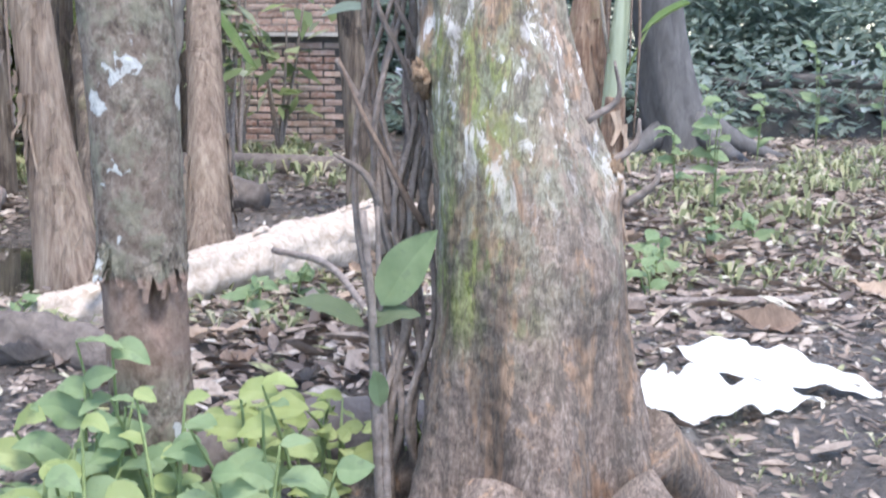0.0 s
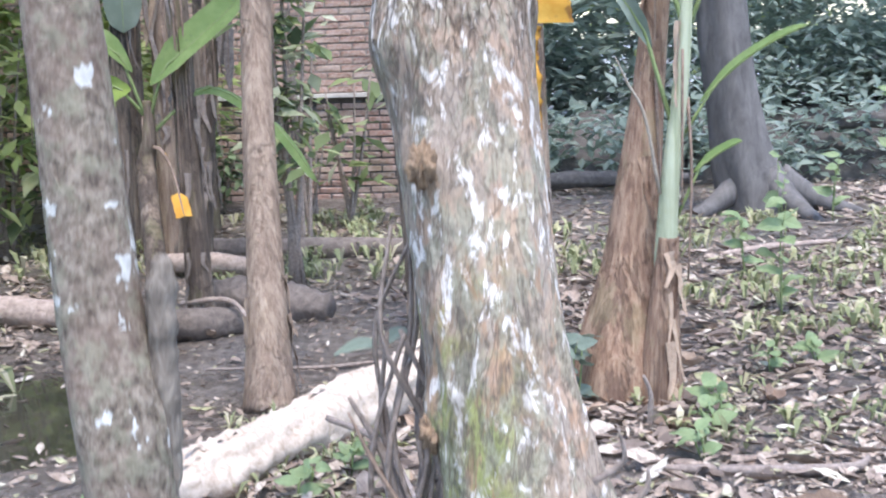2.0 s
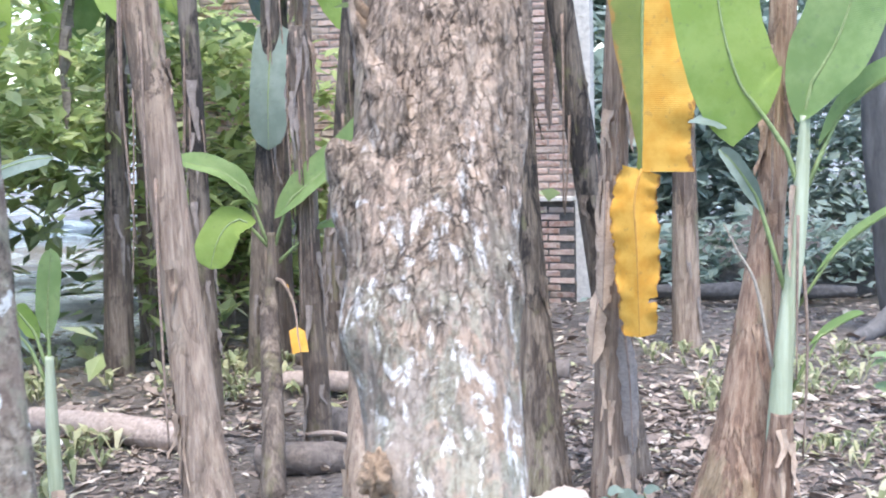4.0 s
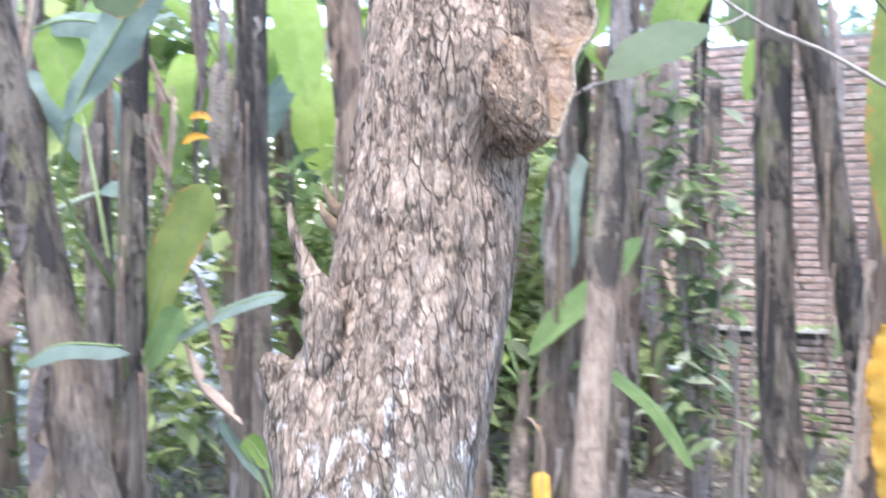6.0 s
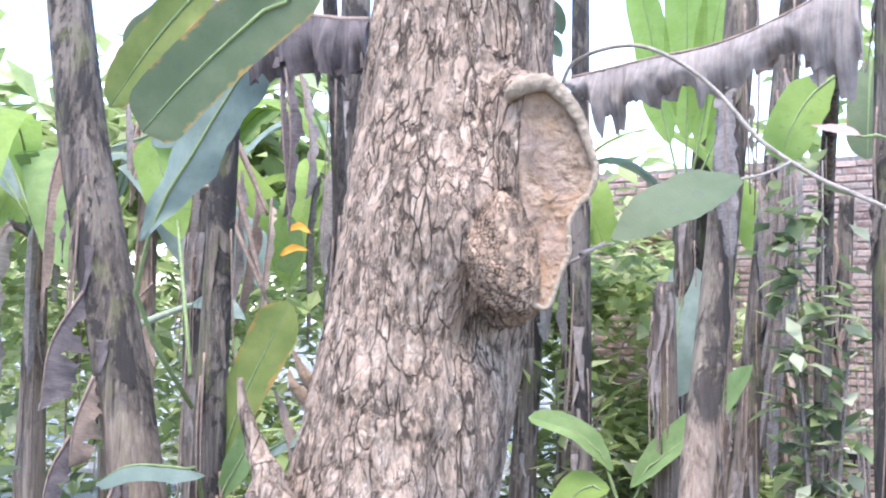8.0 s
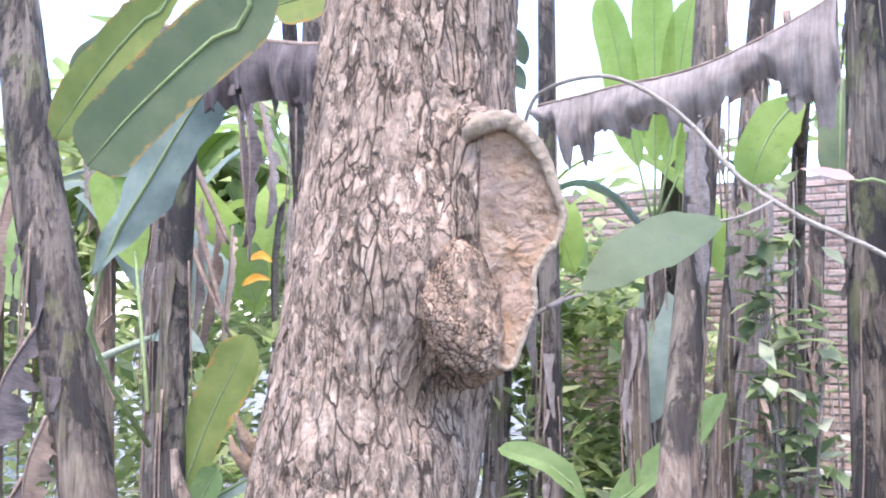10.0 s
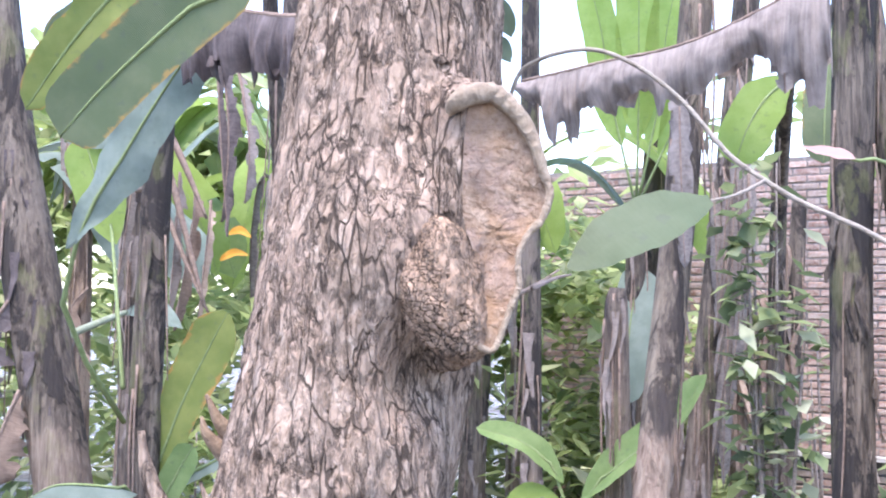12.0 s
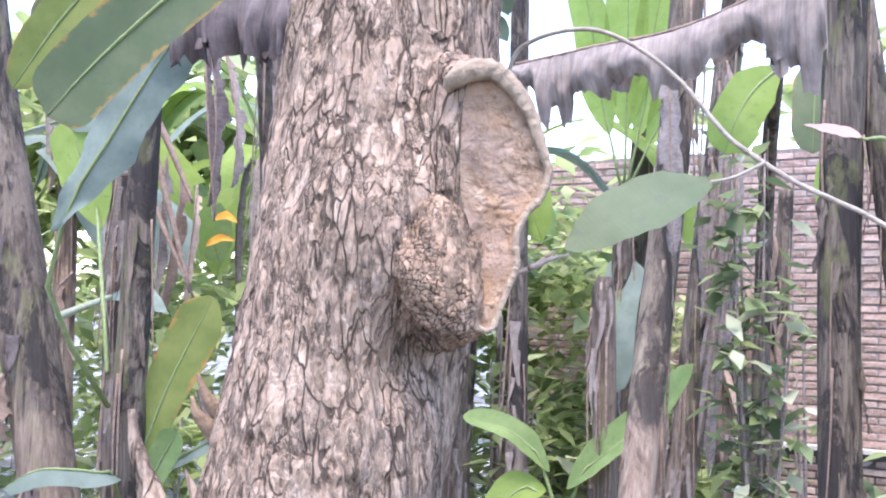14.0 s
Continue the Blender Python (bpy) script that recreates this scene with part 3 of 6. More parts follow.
def banana_stem(parent, pts, material, seed, rng, strips=8, strip_mat=None, name="pseudostem"):
    bm = bmesh.new()
    tube(bm, pts, 44, 26, stem_bump(seed))
    ob = part(name, bm, material, parent)
    flaps(ob, pts, rng, strips, strip_mat or material)
    line = spline(pts, 40)
    for _ in range(3 + strips // 4):
        k = rng.randint(16, 36)
        top, r = Vector(line[k][:3]), line[k][3]
        if top.z < 0.9:
            continue
        a = rng.uniform(-3.0, -0.1)
        o = Vector((math.cos(a), math.sin(a), 0))
        l = min(top.z * 0.7, rng.uniform(0.25, 0.9))
        end = [tuple(top + o * r), tuple(top + o * (r + 0.012) + Vector((0, 0, -0.4 * l))), tuple(top + o * (r + rng.uniform(0.0, 0.03)) + Vector((rng.uniform(-.02, .02), 0, -l)))]
        w = rng.uniform(0.003, 0.007)
        rod("dry_strand", [(*end[0], w), (*end[1], w * 0.8), (*end[2], w * 0.5)], M_DRY_RIB, ob, 5, 9)
    return ob


# ---- ground ----
def ground_height(x, y):
    h = 0.035 * noise.noise(Vector((x * 0.5, y * 0.5, 0))) + 0.02 * noise.noise(Vector((x * 1.7, y * 1.7, 4)))
    d = math.hypot(x - 0.12, y - 1.72)
    h += 0.05 * math.exp(-(d / 0.35) ** 2)
    wet = math.exp(-(((x + 1.05) / 0.55) ** 2 + ((y - 4.5) / 0.75) ** 2))
    h -= 0.10 * wet
    if -3.5 < x < 5 and 0 < y < 9:
        m = max(0.0, min(1.0, (9 - y) / 2))
        h += m * (0.010 * noise.noise(Vector((x * 9, y * 9, 1))) + 0.006 * noise.noise(Vector((x * 24, y * 24, 7))))
    far = max(0.0, math.hypot(x, y - 3) - 9)
    return h * max(0.0, 1 - far / 20)


def ground_lines(lo, a, b, hi, step):
    out = list(np.arange(a, b, step))
    left, right = [], []
    d, p = step * 1.5, a
    while p > lo:
        p -= d
        d *= 1.35
        left.append(p)
    d, p = step * 1.5, out[-1]
    while p < hi:
        p += d
        d *= 1.35
        right.append(p)
    return left[::-1] + out + right


gx = ground_lines(-160, -2.4, 3.6, 160, 0.03)
gy = ground_lines(-120, 1.2, 7.4, 200, 0.03)
verts = [(x, y, ground_height(x, y)) for y in gy for x in gx]
nx = len(gx)
faces = [(j * nx + i, j * nx + i + 1, (j + 1) * nx + i + 1, (j + 1) * nx + i) for j in range(len(gy) - 1) for i in range(nx - 1)]
me = bpy.data.meshes.new("ground")
me.from_pydata(verts, [], faces)
me.polygons.foreach_set("use_smooth", [True] * len(me.polygons))
me.materials.append(M_SOIL)
tagged(new("ground", me), "damp dark grove soil with mud and scattered litter", "ground", kind="structure")

bm = bmesh.new()
ring = []
for k in range(40):
    a = 2 * math.pi * k / 40
    r = 1 + 0.2 * noise.noise(Vector((math.cos(a) * 1.5, math.sin(a) * 1.5, 2)))
    ring.append(bm.verts.new((-1.1 + 0.5 * r * math.cos(a), 4.45 + 0.72 * r * math.sin(a), -0.052)))
bm.faces.new(ring)
tagged(part("water", bm, M_WATER), "still brown puddle reflecting the grove", "water", kind="structure")

# ---- main tree ----
TRUNK = [(0.12, 1.72, -0.10, 0.20), (0.118, 1.722, 0.05, 0.168), (0.108, 1.734, 0.3, 0.139), (0.097, 1.75, 0.5, 0.124), (0.058, 1.775, 0.75, 0.102), (0.038, 1.82, 1.0, 0.100), (0.028, 1.90, 1.25, 0.110), (0.040, 1.99, 1.45, 0.117), (0.060, 2.045, 1.65, 0.116), (0.076, 2.085, 1.85, 0.117), (0.082, 2.115, 2.05, 0.108), (0.09, 2.16, 2.4, 0.092), (0.10, 2.25, 3.2, 0.07)]
SWELLS = [((-0.045, 1.74, 1.05), 0.045, 0.02), ((-0.06, 1.76, 0.70), 0.04, 0.018), ((0.205, 1.70, 0.53), 0.04, 0.016), ((-0.07, 1.84, 1.22), 0.07, 0.03), ((-0.075, 1.88, 1.36), 0.06, 0.035), ((-0.05, 1.91, 1.42), 0.06, 0.03), ((0.12, 1.86, 1.26), 0.05, 0.012), ((0.17, 1.60, 0.42), 0.07, 0.02), ((0.135, 1.975, 1.815), 0.07, 0.026), ((0.17, 2.03, 1.90), 0.08, 0.012), ((0.165, 2.0, 1.70), 0.050, -0.03)]


def bark_bump(a, u, q):
    z = q.z
    s = Vector((math.cos(a) * 3.0, math.sin(a) * 3.0, z * 2.6))
    r = 0.009 * noise.noise(s) + 0.0016 * noise.noise(q * 55)
    fade = 0.5 + 0.5 * min(1.0, max(0.0, (z - 0.85) / 0.6))
    v = Vector((q.x * 50, q.y * 50, q.z * 14))
    ridge = abs(noise.noise(v) + 0.45 * noise.noise(v * 2.3) + 0.2 * noise.noise(v * 5))
    gate = min(1.0, max(0.0, 0.5 + 2.2 * noise.noise(q * 21)))
    r += fade * (0.0022 * noise.noise(v * 1.4) + 0.0012 * noise.noise(v * 4) - 0.0042 * max(0.0, 1 - ridge / 0.13) * gate)
    if z < 0.35:
        r += 0.028 * (0.35 - z) / 0.35 * math.cos(5 * a + 0.6)
    for c, w, h in SWELLS:
        d = (q - Vector(c)).length / w
        if d < 2.5:
            r += h * math.exp(-d * d)
    return 1 + r / 0.11


TREE = thing("tree", (0.12, 1.72, 0), "leaning forest tree with flaky tan bark, lichen and a sawn-off limb", "tree")
bm = bmesh.new()
tube(bm, TRUNK, 760, 200, bark_bump)
part("trunk", bm, M_BARK, TREE)
for pts in ([(0.25, 1.66, 0.16, 0.06), (0.36, 1.72, 0.06, 0.045), (0.46, 1.79, 0.01, 0.03), (0.58, 1.84, -0.04, 0.015)], [(0.02, 1.6, 0.12, 0.05), (-0.04, 1.5, 0.03, 0.035), (-0.10, 1.40, -0.03, 0.015)], [(0.2, 1.58, 0.12, 0.05), (0.27, 1.48, 0.03, 0.035), (0.33, 1.36, -0.03, 0.015)], [(0.02, 1.84, 0.10, 0.05), (-0.10, 1.92, 0.02, 0.03), (-0.2, 2.0, -0.04, 0.015)]):
    rod("root", pts, M_BARK, TREE, 14, 18, "", 0.12)

# the sawn limb: a swollen wrinkled collar, a rolled callus rim and the weathered cut
CUT_O = Vector((0.24, 2.005, 1.83))
CUT_U = Vector((0.867, 0.498, 0.0))
CUT_N = Vector((0.498, -0.867, 0.0))
OUTLINE = spline([(-0.035, 0.125), (-0.020, 0.134), (-0.003, 0.127), (0.013, 0.111), (0.026, 0.088), (0.035, 0.061), (0.041, 0.040), (0.033, 0.016), (0.021, 0.003), (0.011, -0.019), (0.012, -0.045), (0.004, -0.066), (-0.003, -0.085), (-0.012, -0.105), (-0.027, -0.102), (-0.040, -0.083), (-0.043, -0.051), (-0.034, -0.025), (-0.032, -0.009), (-0.039, 0.012), (-0.041, 0.043), (-0.040, 0.085), (-0.035, 0.125)], 133)[:-1]
n60 = len(OUTLINE)


def cut_at(u, v, d=0.0):
    """A point of the cut: u across it, v up, d out of it; its foot comes a little forward."""
    return CUT_O + CUT_U * u + Vector((0, 0, v)) + CUT_N * (d - 0.10 * v * abs(v) * 4)


def wrinkle(q, size=1.0):
    """Coarse knotted bark relief, in metres."""
    w = noise.noise_vector(q * 28) * 0.011
    d, c = noise.voronoi(Vector(((q.x + w.x) * 90, (q.y + w.y) * 90, (q.z + w.z) * 130)))
    return size * (0.0045 * noise.noise(q * 36) + 0.0012 * noise.noise(q * 120) + 0.0016 * (noise.cell(c[0] * 5.1) - 0.5) - 0.0026 * max(0.0, 1 - (d[1] - d[0]) / 0.25))


bm = bmesh.new()
rows = []
STEPS = 44
for k in range(STEPS + 1):
    f = k / STEPS
    row = []
    for u, v in OUTLINE:
        e = cut_at(u * 1.03, v * 1.01, -0.002)
        inner = cut_at(-0.05 + 1.7 * u, 1.25 * v + 0.005, -0.15)
        q = inner.lerp(e, f)
        o = (CUT_U * u + Vector((0, 0, 0.6 * v)) - CUT_U * 0.02).normalized()
        puff = 0.016 * math.sin(math.pi * f ** 1.6)
        row.append(bm.verts.new(q + o * (puff + wrinkle(q) * min(1.0, 6 * (1 - f) + 0.3))))
    rows.append(row)
for k in range(STEPS):
    for j in range(n60):
        bm.faces.new((rows[k][j], rows[k][(j + 1) % n60], rows[k + 1][(j + 1) % n60], rows[k + 1][j]))
bmesh.ops.recalc_face_normals(bm, faces=bm.faces)
STUB = part("branch_stub", bm, M_BARK, TREE, "swollen stub of a sawn-off limb")
bm = bmesh.new()
bmesh.ops.create_icosphere(bm, subdivisions=6, radius=1)
for w in bm.verts:
    d = w.co.copy()
    lean = 0.020 * max(0.0, -d.z) * 1.2
    q = Vector((0.178 + 0.044 * d.x + lean, 1.998 + 0.046 * d.y, 1.780 + 0.070 * d.z))
    w.co = q + d * (wrinkle(q, 0.55) + 0.005 * noise.noise(d * 1.8))
part("burl", bm, M_BURL, STUB, "rounded wrinkled burl that rolls over the cut")
bm = bmesh.new()
rows = []
for k in range(37):
    f = k / 36
    row = []
    for u, v in OUTLINE:
        uu, vv = -0.008 + (u + 0.008) * (0.03 + 0.97 * f), 0.01 + (v - 0.01) * (0.03 + 0.97 * f)
        q = cut_at(uu, vv)
        dish = -0.010 * (1 - f * f) + 0.004 * noise.noise(Vector((uu * 22, vv * 34, 3))) + 0.0018 * noise.noise(Vector((uu * 70, vv * 190, 3))) + 0.0012 * noise.noise(Vector((uu * 200, vv * 260, 7)))
        row.append(bm.verts.new(q + CUT_N * (dish - 0.002)))
    rows.append(row)
for k in range(36):
    for j in range(n60):
        bm.faces.new((rows[k][j], rows[k + 1][j], rows[k + 1][(j + 1) % n60], rows[k][(j + 1) % n60]))
bm.faces.new(rows[0])
bmesh.ops.recalc_face_normals(bm, faces=bm.faces)
part("cut_face", bm, M_CUT, STUB, "weathered brown saw cut with radial cracks")
rim = [(*cut_at(-0.052, 0.118, -0.012), 0.005), (*cut_at(-0.046, 0.126, 0.0), 0.0095), (*cut_at(-0.032, 0.133, 0.004), 0.0105)]
for j in range(8, 92, 2):
    u, v = OUTLINE[j]
    top = math.exp(-((j - 8) / 20) ** 2)
    rim.append((*cut_at(u + 0.001, v + 0.002 * top, 0.001), 0.0028 + 0.0070 * top + 0.0010 * noise.noise(Vector((j * 0.9, 0, 5)))))
bm = bmesh.new()
tube(bm, rim, 420, 14, lambda a, u, q: 1 + 0.22 * noise.noise(q * 150) + (0.6 * abs(noise.noise(Vector((u * 210, 0, 0)))) if u > 0.42 else 0))
part("callus_rim", bm, M_CALLUS, STUB, "pale rolled callus rim, ridged along its lower edge")
rod("twig", [(0.258, 2.03, 1.782, 0.003), (0.274, 2.05, 1.792, 0.002), (0.288, 2.06, 1.796, 0.001)], M_TWIG, STUB)

rod("broken_branch", [(-0.03, 1.90, 1.37, 0.030), (-0.030, 1.885, 1.44, 0.027), (-0.031, 1.88, 1.50, 0.026), (-0.036, 1.885, 1.535, 0.022), (-0.052, 1.89, 1.565, 0.012), (-0.068, 1.885, 1.605, 0.008), (-0.072, 1.88, 1.645, 0.003)], M_BARK, TREE, 24, 70, "grey broken side branch that ends in a brown split spike", 0.4)
rod("broken_branch", [(-0.03, 1.93, 1.30, 0.055), (-0.062, 1.90, 1.375, 0.042), (-0.088, 1.885, 1.43, 0.026), (-0.098, 1.88, 1.455, 0.015), (-0.100, 1.88, 1.464, 0.004)], M_BARK, TREE, 20, 30, "", 0.3)
for pts in ([(-0.052, 2.03, 1.62, 0.012), (-0.068, 2.01, 1.645, 0.007), (-0.078, 2.0, 1.672, 0.002)], [(-0.055, 2.02, 1.60, 0.012), (-0.075, 2.0, 1.63, 0.006), (-0.080, 1.995, 1.65, 0.002)]):
    rod("splinter", pts, M_KNOT, TREE, 8, 14, "", 0.3)
def torn_knot(c, r, label=""):
    """A ragged broken knot of splintered wood."""
    bm = bmesh.new()
    bmesh.ops.create_icosphere(bm, subdivisions=4, radius=1)
    for v in bm.verts:
        d = v.co.copy()
        k = 0.9 + 0.5 * noise.noise(d * 2.2 + Vector(c) * 9) + 0.6 * noise.noise(d * 5) + 0.4 * abs(noise.noise(d * 12))
        v.co = Vector(c) + Vector((d.x * 0.8, d.y * 0.8, d.z * 1.25)) * r * k
    part("knot", bm, M_KNOT, TREE, label)


# a small curled knot above the sawn limb
bm = bmesh.new()
tube(bm, [(0.155 + 0.013 * math.cos(a), 2.034 - 0.004 * math.sin(a), 1.998 + 0.010 * math.sin(a), 0.0035 + 0.002 * math.sin(a / 2)) for a in (0.5 + 0.52 * k for k in range(11))], 60, 10, lambda a, u, q: 1 + 0.3 * noise.noise(q * 180))
part("knot", bm, M_BARK, TREE, "small curled knot")
torn_knot((-0.050, 1.715, 1.055), 0.022, "torn orange-brown knot")
torn_knot((-0.045, 1.75, 0.675), 0.02)
torn_knot((0.205, 1.69, 0.54), 0.02)
for pts in ([(0.2, 1.70, 0.55, 0.007), (0.245, 1.70, 0.585, 0.005), (0.25, 1.7, 0.62, 0.002)], [(0.225, 1.69, 0.5, 0.008), (0.262, 1.67, 0.53, 0.005), (0.27, 1.67, 0.56, 0.002)], [(0.16, 1.66, 0.62, 0.006), (0.2, 1.65, 0.65, 0.004), (0.19, 1.64, 0.7, 0.002)]):
    rod("twig", pts, M_TWIG, TREE)
rod("twig", [(0.17, 2.13, 1.76, 0.003), (0.215, 2.16, 1.785, 0.0025), (0.240, 2.18, 1.805, 0.001)], M_TWIG, TREE)

# dead climber stems and a sapling that stand against the tree
BRUSH = thing("dead_climber", (-0.06, 1.88, 0), "tangle of dead grey climber stems against the tree", "climber")
rng = random.Random(4)
for k in range(11):
    x0 = rng.uniform(-0.10, 0.01)
    pts = [(x0, 1.86 + rng.uniform(-.05, .05), -0.02, 0.008)]
    z = 0
    while z < rng.uniform(0.65, 0.95):
        z += 0.16
        pts.append((x0 * 0.6 - 0.03 + rng.uniform(-.035, .035), 1.86 + rng.uniform(-.04, .04), z, 0.007 - 0.004 * z))
    rod("stem", pts, M_TWIG, BRUSH, 6, 26, "", 0.2, k)
for pts in ([(-0.07, 1.85, 0.45, 0.010), (-0.10, 1.87, 0.60, 0.007), (-0.15, 1.88, 0.70, 0.003)], [(-0.08, 1.85, 0.46, 0.008), (-0.11, 1.85, 0.53, 0.006), (-0.16, 1.85, 0.565, 0.002)], [(-0.05, 1.85, 0.40, 0.008), (-0.02, 1.84, 0.56, 0.006), (-0.05, 1.85, 0.7, 0.003)], [(-0.06, 1.85, 0.50, 0.007), (-0.04, 1.85, 0.62, 0.005), (-0.07, 1.86, 0.74, 0.002)]):
    rod("stem", pts, M_TWIG, BRUSH, 6, 16, "", 0.2)
rod("dry_branch", [(-.157, 1.8, .70, .002), (-.125, 1.8, .625, .0035), (-.093, 1.8, .565, .004), (-.06, 1.81, .505, .0045), (-.03, 1.83, .46, .005)], M_DRY_RIB, BRUSH, 8, 24, "brown curved dry branch", 0.2)
for base, tip, w in (((-0.10, 1.9, 0.775), (-0.17, 1.9, 0.76), 0.012), ((-0.095, 1.9, 0.775), (-0.05, 1.89, 0.79), 0.012)):
    b = bmesh.new()
    blade(b, [base, tuple((p + q) / 2 + d for p, q, d in zip(base, tip, (0, 0, 0.006))), tip], w, ovate, (0, -0.6, 0.8), 0.2, 10, 3)
    part("leaf", b, M_BANANA_BLUE, BRUSH)


def small_leaf(parent, base, tip, w, material, facing=(0, -0.5, 0.85), lift=0.008, name="leaf"):
    bm = bmesh.new()
    m = tuple((p + q) / 2 for p, q in zip(base, tip))
    blade(bm, [base, (m[0], m[1], m[2] + lift), tip], w, ovate, facing, 0.22, 12, 3, 0.06)
    return part(name, bm, material, parent)


SAP = thing("sapling", (-0.13, 1.62, 0), "thin sapling with large soft green leaves beside the tree", "sapling")
rod("stem", [(-0.12, 1.64, -0.02, 0.008), (-0.135, 1.63, 0.25, 0.007), (-0.14, 1.62, 0.37, 0.006), (-0.152, 1.62, 0.51, 0.005)], M_TWIG, SAP)
rod("stem", [(-0.115, 1.63, -0.02, 0.007), (-0.128, 1.63, 0.35, 0.005), (-0.133, 1.62, 0.515, 0.003)], M_TWIG, SAP)
small_leaf(SAP, (-0.128, 1.62, 0.385), (-0.058, 1.60, 0.485), 0.031, M_WEED, (-0.3, -0.9, 0.3))
small_leaf(SAP, (-0.14, 1.62, 0.36), (-0.08, 1.59, 0.375), 0.018, M_BROAD)
small_leaf(SAP, (-0.15, 1.62, 0.36), (-0.25, 1.60, 0.40), 0.022, M_BROAD)
small_leaf(SAP, (-0.135, 1.62, 0.37), (-0.075, 1.66, 0.405), 0.016, M_BROAD)
small_leaf(SAP, (-0.13, 1.62, 0.25), (-0.142, 1.6, 0.305), 0.014, M_WEED, (0, -1, 0.2))

# ---- the slim spotted tree ----
def spot_bump(a, u, q):
    r = 0.05 * noise.noise(Vector((math.cos(a) * 1.5, math.sin(a) * 1.5, q.z * 5))) + 0.035 * noise.noise(Vector((math.cos(a) * 7, math.sin(a) * 7, q.z * 28))) + 0.02 * noise.noise(Vector((math.cos(a) * 18, math.sin(a) * 18, q.z * 70)))
    d = math.hypot((q.z - 0.43) / 0.035, (a - 4.4) / 0.22)
    return 1 + r - 0.45 * math.exp(-d ** 4) - (0.04 if q.z < 0.455 + 0.02 * noise.noise(Vector((a * 3, 0, 0))) else 0)


SLIM = thing("tree", (-0.42, 1.53, 0), "slim grey-brown tree with white lichen spots and a bark hollow", "tree")
bm = bmesh.new()
tube(bm, [(-0.41, 1.53, -0.08, 0.068), (-0.415, 1.53, 0.12, 0.056), (-0.425, 1.52, 0.42, 0.05), (-0.435, 1.52, 0.75, 0.053), (-0.455, 1.55, 0.93, 0.05), (-0.485, 1.59, 1.4, 0.043), (-0.52, 1.6, 2.2, 0.036), (-0.55, 1.62, 3.2, 0.03)], 300, 64, spot_bump)
part("trunk", bm, M_SPOT, SLIM)
rod("side_stub", [(-0.390, 1.53, 0.66, 0.010), (-0.389, 1.53, 0.74, 0.016), (-0.386, 1.53, 0.84, 0.018), (-0.383, 1.53, 0.93, 0.018), (-0.381, 1.53, 0.97, 0.015), (-0.380, 1.53, 0.985, 0.006)], M_SHOOT, SLIM, 18, 60, "broken side shoot with flaking bark", 0.35)
rng = random.Random(14)
for k in range(22):
    a = rng.uniform(2.9, 6.4)
    o = Vector((math.cos(a), math.sin(a), 0))
    p = Vector((-0.427, 1.52, 0.468 + rng.uniform(-0.012, 0.02))) + o * 0.050
    bm = bmesh.new()
    l = rng.uniform(0.015, 0.035)
    blade(bm, [tuple(p + Vector((0, 0, 0.012))), tuple(p + o * 0.002), tuple(p + o * 0.006 + Vector((rng.uniform(-.006, .006), 0, -l)))], rng.uniform(0.006, 0.013), lambda u: 1 - 0.6 * u, o, 0.1, 6, 2, 0.1, 0, rng, (-1, 1), 0.3)
    part("bark_flake", bm, M_SPOT, SLIM)

# ---- logs and branches on the ground ----
def log(label, pts, material, seed=0.0, rough=0.10, segs=24, rings=40, name="log"):
    t = thing(name, tuple(pts[0][:3]), label, "log")
    bm = bmesh.new()
    tube(bm, pts, rings, segs, lambda a, u, q: 1 + rough * noise.noise(Vector((math.cos(a) * 1.6 + seed, math.sin(a) * 1.6, u * 9))) + 0.6 * rough * noise.noise(q * 30) + 0.4 * rough * noise.noise(q * 75))
    part("body", bm, material, t)
    return t


PALE = log("felled pale banana trunk bleached by light", [(-0.72, 3.25, 0.045, 0.055), (-0.42, 3.50, 0.062, 0.082), (0.0, 3.98, 0.075, 0.09), (0.46, 4.62, 0.08, 0.085)], M_LOG_PALE, 1.0, 0.22, 40, 110)
rng = random.Random(9)
for k in range(14):
    u = rng.uniform(-0.25, 0.9)
    x, y = -0.42 + 0.75 * u, 3.49 + 0.9 * u
    l = rng.uniform(0.15, 0.4)
    s = rng.uniform(-0.05, 0.03)
    h = 0.150 + s * 0.7
    bm = bmesh.new()
    blade(bm, [(x, y + s, h), (x + l * 0.3, y + s + l * 0.4, h + 0.012), (x + l * 0.62, y + s + l * 0.8, h + 0.03 * rng.random())], rng.uniform(0.012, 0.03), lambda u: 1 - 0.5 * u, (0, -0.5, 1), -0.4, 12, 3, 0.25, 0, rng, (-1, 1), 0.3)
    part("peeling_sheath", bm, M_LOG_PALE, PALE)
for k in range(60):
    u = rng.random()
    x, y = -0.42 + 0.7 * u, 3.47 + 0.85 * u
    a = rng.uniform(-0.4, 0.5)
    p = [(x, y, 0.07, 0.002), (x + 0.03 * a, y - 0.05, 0.05, 0.003), (x + 0.10 * a, y - 0.11 - 0.05 * rng.random(), 0.01, 0.001)]
    rod("fibre", p, M_DRY_TAN, PALE, 5, 7)
log("half-buried brown log between the two trees", [(-0.44, 2.12, 0.03, 0.06), (-0.2, 2.16, 0.045, 0.066), (0.16, 2.14, 0.04, 0.062)], M_LOG, 3.0)
log("dark fallen trunk on the mud", [(-0.85, 7.75, 0.04, 0.06), (-0.1, 7.35, 0.05, 0.07), (0.7, 7.2, 0.04, 0.06)], M_LOG, 5.0)
log("tan cut banana trunk lying in debris", [(-0.85, 7.0, 0.07, 0.05), (-0.55, 6.85, 0.09, 0.055), (-0.25, 6.65, 0.07, 0.05)], M_LOG_TAN, 6.0)
